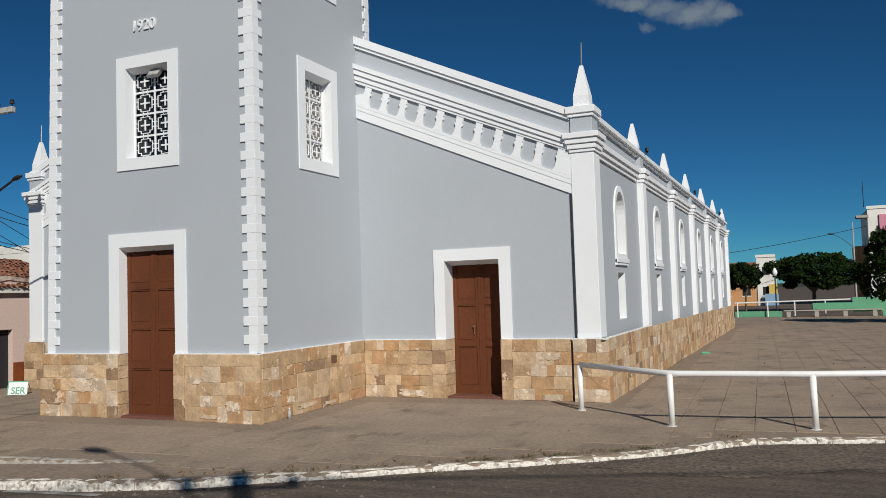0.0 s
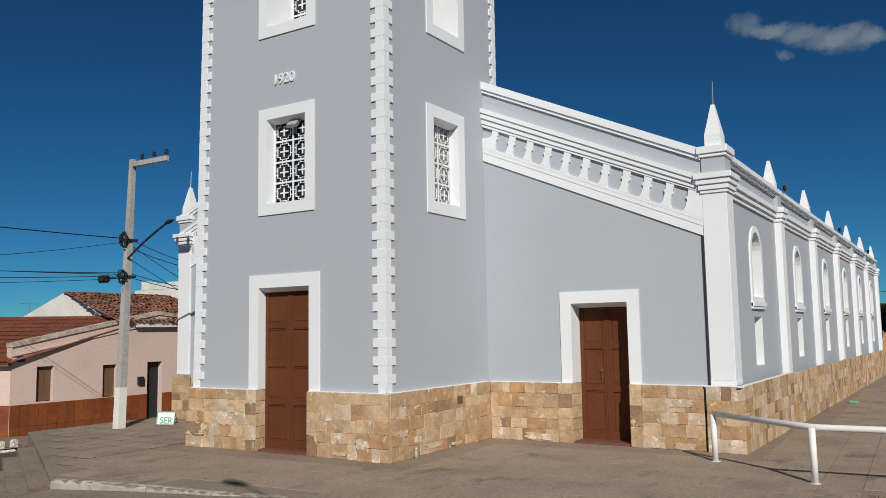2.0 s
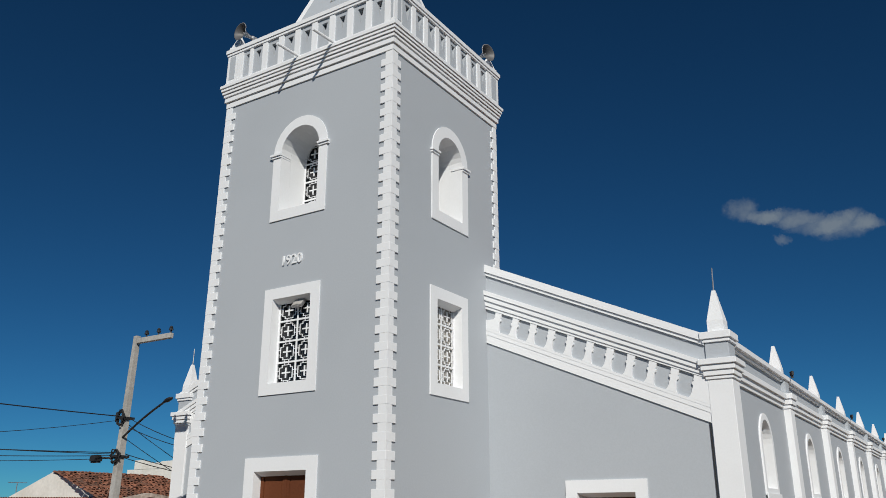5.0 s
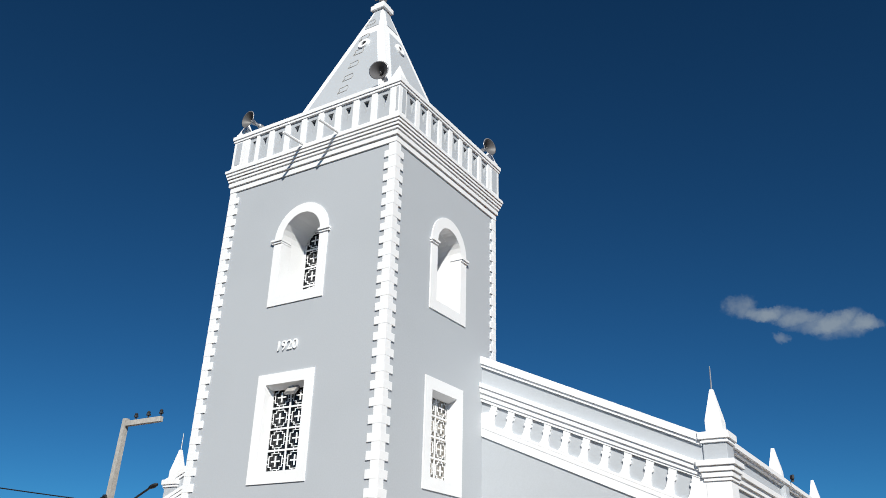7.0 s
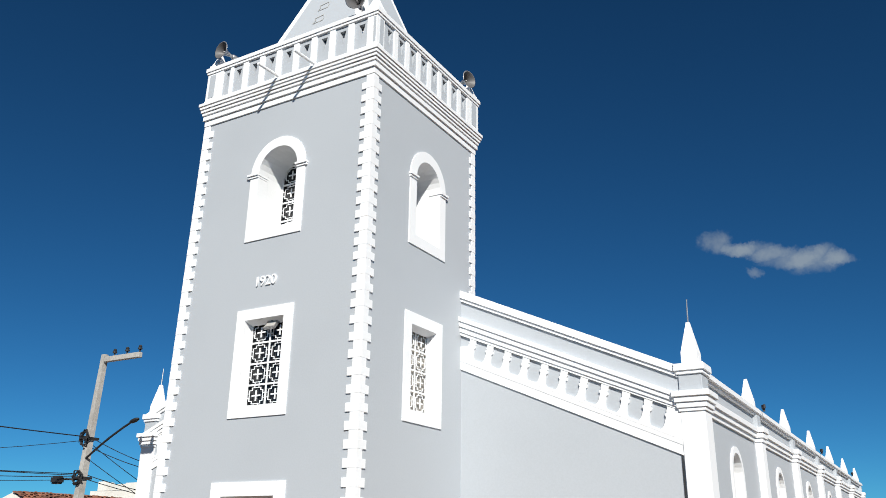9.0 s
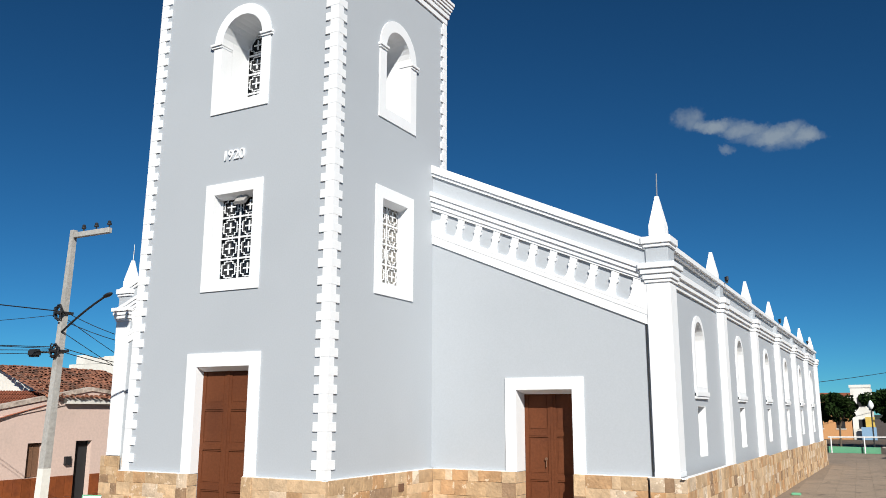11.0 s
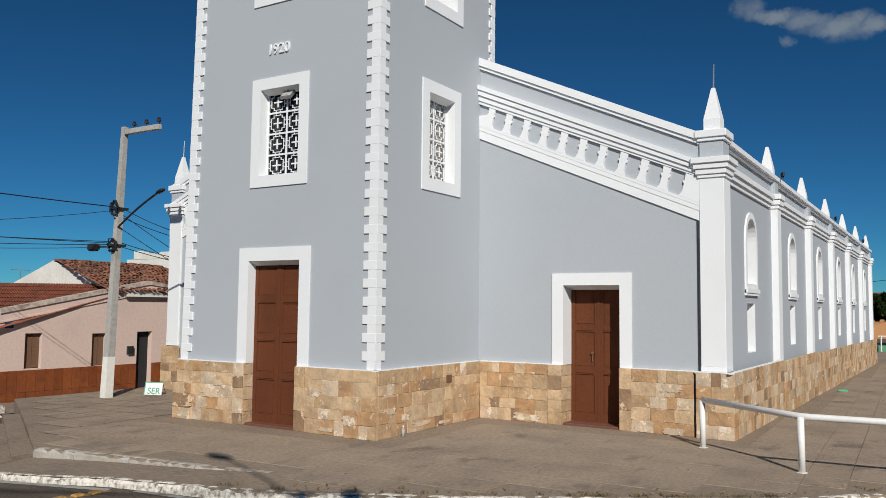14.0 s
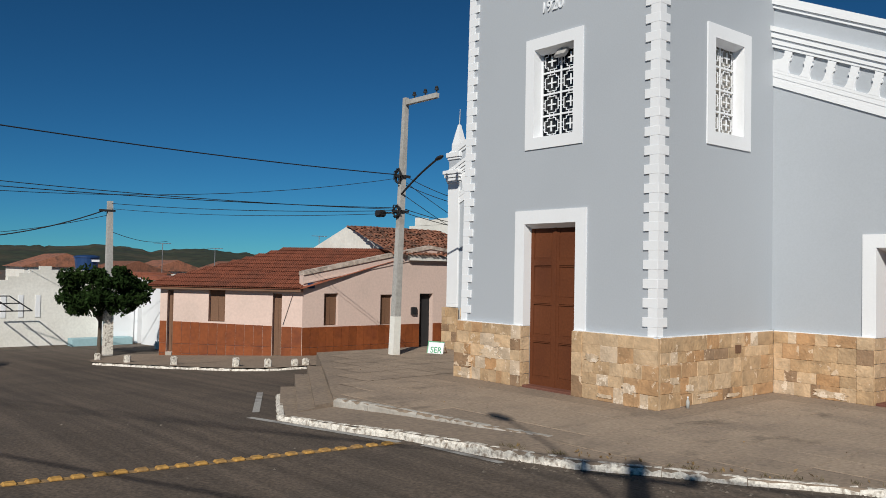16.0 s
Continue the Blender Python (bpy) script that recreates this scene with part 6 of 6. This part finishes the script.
part("slab", cuboid(8.2, 15.1, 56.6, 57.1, 0.04, 0.12), CEMENT, bench)
for k in range(4):
    part("pier", cuboid(8.4 + 2.0 * k, 8.7 + 2.0 * k, 56.65, 57.05, -0.55, 0.04), CEMENT, bench)
rail2 = thing("tube_railing", "white tube railing at the far edge of the square", "railing")
bm = bmesh.new()
rod(bm, (4.5, 58.2, 0.72), (13.2, 57.4, 0.86), 0.06, n=8)
part("top_rail", fix(bm), RAILW, rail2)
for x in (4.7, 7.0, 9.0, 11.2):
    bm = bmesh.new()
    rod(bm, (x, 58.15 - (x - 4.5) * 0.09, -0.5), (x, 58.15 - (x - 4.5) * 0.09, 0.75), 0.05, n=8)
    part("post", fix(bm), RAILW, rail2)
globe = thing("globe_lamp", "square lamp with a white globe on a dark post", "street lamp", at=(7.6, 60.5, 0))
bm = bmesh.new()
rod(bm, (0, 0, -0.5), (0, 0, 2.85), 0.06, 0.05, 8)
part("post", fix(bm), BLACK, globe)
bm = bmesh.new()
lathe(bm, [(0.05, 2.85), (0.14, 2.92), (0.21, 3.1), (0.2, 3.25), (0.08, 3.5), (0.001, 3.55)], 14)
part("globe", bm, WHITE, globe, "white lamp globe", smooth=True)


def town_block(label, x0, x1, y0, y1, h, material, rows=1, cols=2):
    b = thing("town_building", label, "building", "buildings beyond the square")
    part("wall_body", cuboid(x0, x1, y0, y1, -0.6, h), material, b)
    part("parapet", cuboid(x0 - 0.1, x1 + 0.1, y0 - 0.1, y0 + 0.3, h + 0.002, h + 0.35), OFFWHITE, b)
    for r in range(rows):
        for c in range(cols):
            w = (x1 - x0) / cols
            cx, cz = x0 + w * (c + 0.5), 1.2 + (h - 0.4) / rows * r
            win = part("window", cuboid(cx - w * 0.2, cx + w * 0.2, y0 - 0.03, y0 - 0.002, cz - 0.5, cz + 0.6), DARK, b)
            part("frame", cuboid(cx - w * 0.24, cx + w * 0.24, y0 - 0.06, y0 - 0.002, cz - 0.6, cz - 0.5), OFFWHITE, win)
    return b


ORANGE = mat("orange_house_paint", (0.55, 0.28, 0.12), 0.8, 0.05, 6, 0.5, 0.1)
OCHRE = mat("yellow_house_paint", (0.60, 0.42, 0.10), 0.8, 0.05, 6, 0.5, 0.1)
PALEBLUE = mat("blue_house_paint", (0.22, 0.36, 0.52), 0.8, 0.05, 6, 0.5, 0.1)
ROSE = mat("rose_house_paint", (0.60, 0.25, 0.32), 0.8, 0.05, 6, 0.5, 0.1)
town_block("orange painted house with red roof line", -3.0, 4.4, 100, 108, 4.2, ORANGE, 1, 3)
part("roof", cuboid(-3.2, 4.5, 99.8, 108, 4.57, 5.0), ROOF, bpy.data.objects["town_building"])
town_block("white house with flat roof and yellow band", 4.5, 6.7, 100, 108, 5.6, OFFWHITE, 2, 1)
tagged(part("painted_wall", cuboid(5.9, 6.9, 99.5, 99.8, 0.9, 2.1), OCHRE), "yellow painted yard wall", "wall", kind="structure")
tagged(part("painted_wall", cuboid(5.4, 7.0, 99.2, 99.45, -0.6, 0.9), PALEBLUE), "pale blue painted yard wall", "wall", kind="structure")
bld = town_block("tall white and pink building with balcony", 17.2, 26, 95, 106, 10.6, OFFWHITE, 3, 3)
part("pink_panel", cuboid(18.4, 25, 94.8, 94.99, 6.8, 9.9), ROSE, bld, "pink painted panel")
part("balcony", cuboid(16.0, 17.3, 94.6, 97, 9.6, 9.9), CEMENT, bld)
part("stair_tower", cuboid(15.9, 17.15, 98, 104, -0.6, 6.4), ORANGE, bld)
bm = bmesh.new()
rod(bm, (16.9, 95.5, 10.9), (16.9, 95.5, 14.0), 0.05, 0.03, 6)
part("mast", fix(bm), BLACK, bld)
lp = thing("street_lamp", "grey street lamp on a tall post beyond the square", "street lamp")
bm = bmesh.new()
rod(bm, (15.4, 92, -0.6), (15.4, 92, 9.0), 0.1, 0.07, 8)
part("post", fix(bm), CONCRETE, lp)
street_lamp_arm(lp, (15.4, 92, 6.0), (13.3, 92, 7.7), (-1, 0, 0.15))
cable((-10, 90, 5.0), (17, 95, 8.6), 0.5, 0.03)

# ---- markings and litter ----
def stripe(name, a, b, w, material, label, z=0.006):
    a, b = Vector((*a, 0)), Vector((*b, 0))
    d = (b - a).normalized()
    s = Vector((-d.y, d.x, 0)) * w / 2
    bm = bmesh.new()
    n = max(2, int((b - a).length / 0.4))
    prev = None
    for k in range(n + 1):
        c = a.lerp(b, k / n)
        row = [bm.verts.new((p.x, p.y, road_z(p.x, p.y) + z)) for p in (c - s, c + s)]
        if prev:
            bm.faces.new((prev[0], row[0], row[1], prev[1]))
        prev = row
    return tagged(part(name, fix(bm), material), label, "road marking", "road markings", "structure")


stripe("road_line_1", (-7.66, -3.95), (-4.85, -5.45), 0.13, LINE, "worn white line on the asphalt")
stripe("road_line_2", (-4.4, -5.8), (-1.0, -5.0), 0.14, LINE, "worn white line beside the kerb")
stripe("road_line_3", (-0.6, -4.85), (1.0, -4.75), 0.12, LINE, "worn white line beside the kerb")
STRIP = mat("faded_yellow_paint", (0.32, 0.20, 0.08), 0.85, 0.25, 20, 3, 0.2, (0.12, 0.10, 0.08), 1.0)
bump_line = thing("speed_bump", "row of yellow speed bump studs across the street", "speed bump", kind="structure")
p0, p1 = Vector((-0.95, -5.12, 0)), Vector((-2.21, -13.5, 0))
n = 34
for k in range(n):
    c = p0.lerp(p1, (k + 0.5) / n)
    bm = bmesh.new()
    z = road_z(c.x, c.y)
    box(bm, c.x - 0.07, c.x + 0.07, c.y - 0.08, c.y + 0.08, z - 0.01, z + 0.038)
    bmesh.ops.bevel(bm, geom=list(bm.edges), offset=0.02, segments=1, affect="EDGES")
    part("stud", fix(bm), YELLOW, bump_line)
bm = bmesh.new()
a, b = p0 + Vector((-0.09, 0.1, 0)), p1 + Vector((0.09, 0, 0))
bm.faces.new([bm.verts.new((x, y, road_z(x, y) + 0.004)) for x, y in ((a.x, a.y), (p1.x - 0.09, p1.y), (p1.x + 0.09, p1.y), (p0.x + 0.09, p0.y + 0.1))])
part("painted_strip", fix(bm), STRIP, bump_line, "faded yellow paint under the studs")
BOTTLE = mat("dull_clear_plastic", (0.42, 0.43, 0.42), 0.3, 0.05, 20, 3, 0.05)
bottle = thing("bottle", "small empty plastic bottle by the plinth corner", "bottle", at=(0.25, 0.62, 0.0))
bm = bmesh.new()
lathe(bm, [(0.001, 0.0), (0.032, 0.0), (0.034, 0.12), (0.014, 0.17), (0.013, 0.19)], 12)
part("body", bm, BOTTLE, bottle, smooth=True)
bm = bmesh.new()
lathe(bm, [(0.016, 0.188), (0.016, 0.212), (0.001, 0.213)], 10)
part("cap", bm, WHITE, bottle)
tagged(part("litter_bag", cuboid(6.1, 6.4, 17.2, 17.5, -0.115, -0.03, 0.03), GREEN), "small green plastic bag on the pavement", "bag")
litter_rng = random.Random(21)
bm = bmesh.new()
for k in range(110):
    t = litter_rng.random()
    i = litter_rng.randrange(4, len(KERB_LINE) - 1)
    a, b = KERB_LINE[i], KERB_LINE[i + 1]
    x, y = a[0] + (b[0] - a[0]) * t, a[1] + (b[1] - a[1]) * t
    o = 0.22 + abs(litter_rng.gauss(0, 0.12))
    leaf_quad(bm, Vector((x - 0.5 * o, y + 0.85 * o, 0.022)), litter_rng.uniform(0.015, 0.045), litter_rng)
for k in range(500):
    leaf_quad(bm, Vector((litter_rng.uniform(-8, 14), litter_rng.uniform(-3.2, 14), 0.012)), litter_rng.uniform(0.008, 0.03), litter_rng)
DRY = mat("dry_leaves", (0.20, 0.13, 0.06), 0.9, 0.3, 20, 3, 0, island=0.4)
bm2 = bm
for f in [f for f in bm2.faces if TL < f.calc_center_median().x < 5.7 and f.calc_center_median().y > -0.15 and not (f.calc_center_median().x > 0.15 and f.calc_center_median().y < D - 0.15)]:
    bm2.faces.remove(f)
tagged(part("dry_leaf_litter", bm2, DRY), "scattered dry leaves and grit on the pavement", "litter", kind="stuff")

GRIT = mat("road_grit", (0.13, 0.11, 0.09), 0.95, 0.3, 20, 3, 0, island=0.35)
verts, faces = [], []
grit_rng = random.Random(77)
for k in range(1500):
    if k % 2:
        i = grit_rng.randrange(2, len(KERB_LINE) - 1)
        t = grit_rng.random()
        a, b = KERB_LINE[i], KERB_LINE[i + 1]
        o = abs(grit_rng.gauss(0, 0.35)) + 0.02
        x, y = a[0] + (b[0] - a[0]) * t + 0.5 * o, a[1] + (b[1] - a[1]) * t - 0.86 * o
    else:
        x, y = grit_rng.uniform(-8, 16), grit_rng.uniform(-9, -0.5)
        if y > -5.8 + 0.55 * max(0.0, x + 0.5):
            continue
    r_ = grit_rng.uniform(0.004, 0.016) * (1.6 if grit_rng.random() < 0.08 else 1)
    z = road_z(x, y)
    n0 = len(verts)
    verts += [(x - r_, y - r_, z), (x + r_, y - r_ * 0.8, z), (x + r_ * 0.9, y + r_, z), (x - r_ * 0.8, y + r_, z), (x, y, z + r_)]
    faces += [(n0, n0 + 1, n0 + 4), (n0 + 1, n0 + 2, n0 + 4), (n0 + 2, n0 + 3, n0 + 4), (n0 + 3, n0, n0 + 4)]
me = bpy.data.meshes.new("road_grit")
me.from_pydata(verts, [], faces)
me.materials.append(GRIT)
tagged(new("road_grit", me), "loose grit and pebbles along the gutter", "grit", kind="stuff")

# a patch of broken asphalt beside the kerb, and dry weeds on the kerb
PATCH = mat("broken_asphalt", (0.140, 0.108, 0.082), 0.95, 0.6, 16, 1.8, 1.0, (0.074, 0.060, 0.048), 0.9)
patch_rng = random.Random(41)
edge = [(6.7, -1.75), (7.6, -1.0), (8.3, -0.25), (8.75, 0.2), (9.5, 0.45), (10.4, 0.72), (13.0, 1.45), (16.0, 2.3)]
low_edge = [(16.0, -0.6), (14.2, -0.9), (12.6, -0.7), (11.2, -1.2), (9.8, -1.1), (8.6, -1.9), (7.4, -2.0)]
out = []
ring = edge + low_edge
for (ax_, ay), (bx, by) in zip(ring, ring[1:] + ring[:1]):
    for k in range(4):
        t = k / 4
        j = patch_rng.uniform(-0.09, 0.09) if (ax_, ay) in low_edge else 0.0
        out.append((ax_ + (bx - ax_) * t + j, ay + (by - ay) * t + j))
bm = bmesh.new()
bm.faces.new([bm.verts.new((x, y, road_z(x, y) + 0.006)) for x, y in out])
bmesh.ops.triangulate(bm, faces=list(bm.faces))
tagged(part("road_patch", fix(bm), PATCH), "patch of broken dark asphalt beside the kerb", "road patch", kind="structure")
weed_rng = random.Random(51)
bm = bmesh.new()
for k in range(46):
    i = weed_rng.choice((6, 6, 7, 7, 7, 8, 8, 9, 10, 12))
    t = weed_rng.random()
    a, b = KERB_LINE[i], KERB_LINE[i + 1]
    x, y = a[0] + (b[0] - a[0]) * t - 0.09, a[1] + (b[1] - a[1]) * t + 0.17
    for n in range(22):
        ang, ln = weed_rng.uniform(0, 6.28), weed_rng.uniform(0.03, 0.11)
        px, py = x + weed_rng.gauss(0, 0.05), y + weed_rng.gauss(0, 0.04)
        d = Vector((math.cos(ang), math.sin(ang), 0)) * ln * 0.8
        s_ = Vector((-math.sin(ang), math.cos(ang), 0)) * 0.004
        base = Vector((px, py, 0.0))
        bm.faces.new([bm.verts.new(v) for v in (base - s_, base + s_, base + d + Vector((0, 0, ln * 0.6)))])
WEED = mat("dry_weeds", (0.15, 0.12, 0.055), 0.9, 0.3, 20, 3, 0, island=0.4)
tagged(part("dry_weeds", bm, WEED), "dry weeds growing along the kerb", "weeds", kind="stuff")

# ---- pavement slabs ----
pave = bpy.data.objects["pavement"]
slab_rng = random.Random(13)


def slab_mesh(seed):
    r = random.Random(seed)
    bm = bmesh.new()
    o = 0.5
    lo = [bm.verts.new((x, y, 0)) for x, y in ((-o, -o), (o, -o), (o, o), (-o, o))]
    hi = [bm.verts.new((x * 0.996, y * 0.996, 1.0)) for x, y in ((-o, -o), (o, -o), (o, o), (-o, o))]
    bm.faces.new(hi)
    for i in range(4):
        bm.faces.new((lo[i], lo[(i + 1) % 4], hi[(i + 1) % 4], hi[i]))
    fix(bm)
    me = bpy.data.meshes.new("slab")
    bm.to_mesh(me)
    bm.free()
    me.materials.append(SLAB)
    return me


SLABS = [slab_mesh(k) for k in range(3)]


def inside(x, y):
    poly = [(21.5, 4.0)] + KERB_LINE[2:] + EDGE[:-1] + [(-11.6, 4.0)]
    hit = False
    for (ax_, ay), (bx, by) in zip(poly, poly[1:] + poly[:1]):
        if (ay > y) != (by > y) and x < ax_ + (y - ay) / (by - ay) * (bx - ax_):
            hit = not hit
    return hit or (y >= 4.0 and -11.6 < x < 30 and y < 57 and y > 0.277 * x - 2.0)


def free(x, y, r):
    pts = [(x + i * r, y + j * r) for i in (-1, 1) for j in (-1, 1)]
    if not all(inside(*p) for p in pts):
        return False
    return not any((TL - 0.15 < a < 0.2 and b > -0.2) or (XL - 0.2 < a < NX + 0.32 and D - 0.3 < b < NAVE_END + 0.1) for a, b in pts)


TURN = 2.2
rt = Matrix.Rotation(radians(TURN), 2)
W, H_ = 0.605, 0.74
near_list, far_list = [], []
for i in range(-40, 60):
    for j in range(-40, 110):
        c = rt @ Vector((i * W, j * H_))
        x, y = c.x + 4.12, c.y - 0.16
        if free(x, y, 0.40):
            d = math.hypot(x - 6.0, y + 0.0)
            (near_list if d < 40 else far_list).append((d, x, y))
near_list.sort()
for n, (d, x, y) in enumerate(near_list[:290]):
    ob = new("slab", SLABS[n % 3])
    ob.parent = pave
    h = 0.009 + slab_rng.uniform(-0.002, 0.003)
    ob.matrix_basis = Matrix.LocRotScale((x, y, plaza_z(x, y) + 0.0005), Euler((0 if y < 4 else -0.008, slab_rng.uniform(-0.002, 0.002), radians(TURN))), (W - 0.009, H_ - 0.009, h))
verts, faces = [], []
for d, x, y in near_list[290:] + [f for f in far_list if f[2] < 56]:
    k = len(verts)
    h = plaza_z(x, y) + 0.007 + slab_rng.uniform(-0.002, 0.002)
    for a, b in ((-1, -1), (1, -1), (1, 1), (-1, 1)):
        v = rt @ Vector((a * (W / 2 - 0.008), b * (H_ / 2 - 0.008)))
        verts.append((x + v.x, y + v.y, h - 0.008 * (v.y if y > 4 else 0)))
    faces.append((k, k + 1, k + 2, k + 3))
me = bpy.data.meshes.new("slab_field")
me.from_pydata(verts, [], faces)
me.materials.append(SLAB)
field = new("slab_field", me)
field.parent = pave
field["kind"] = "stuff"
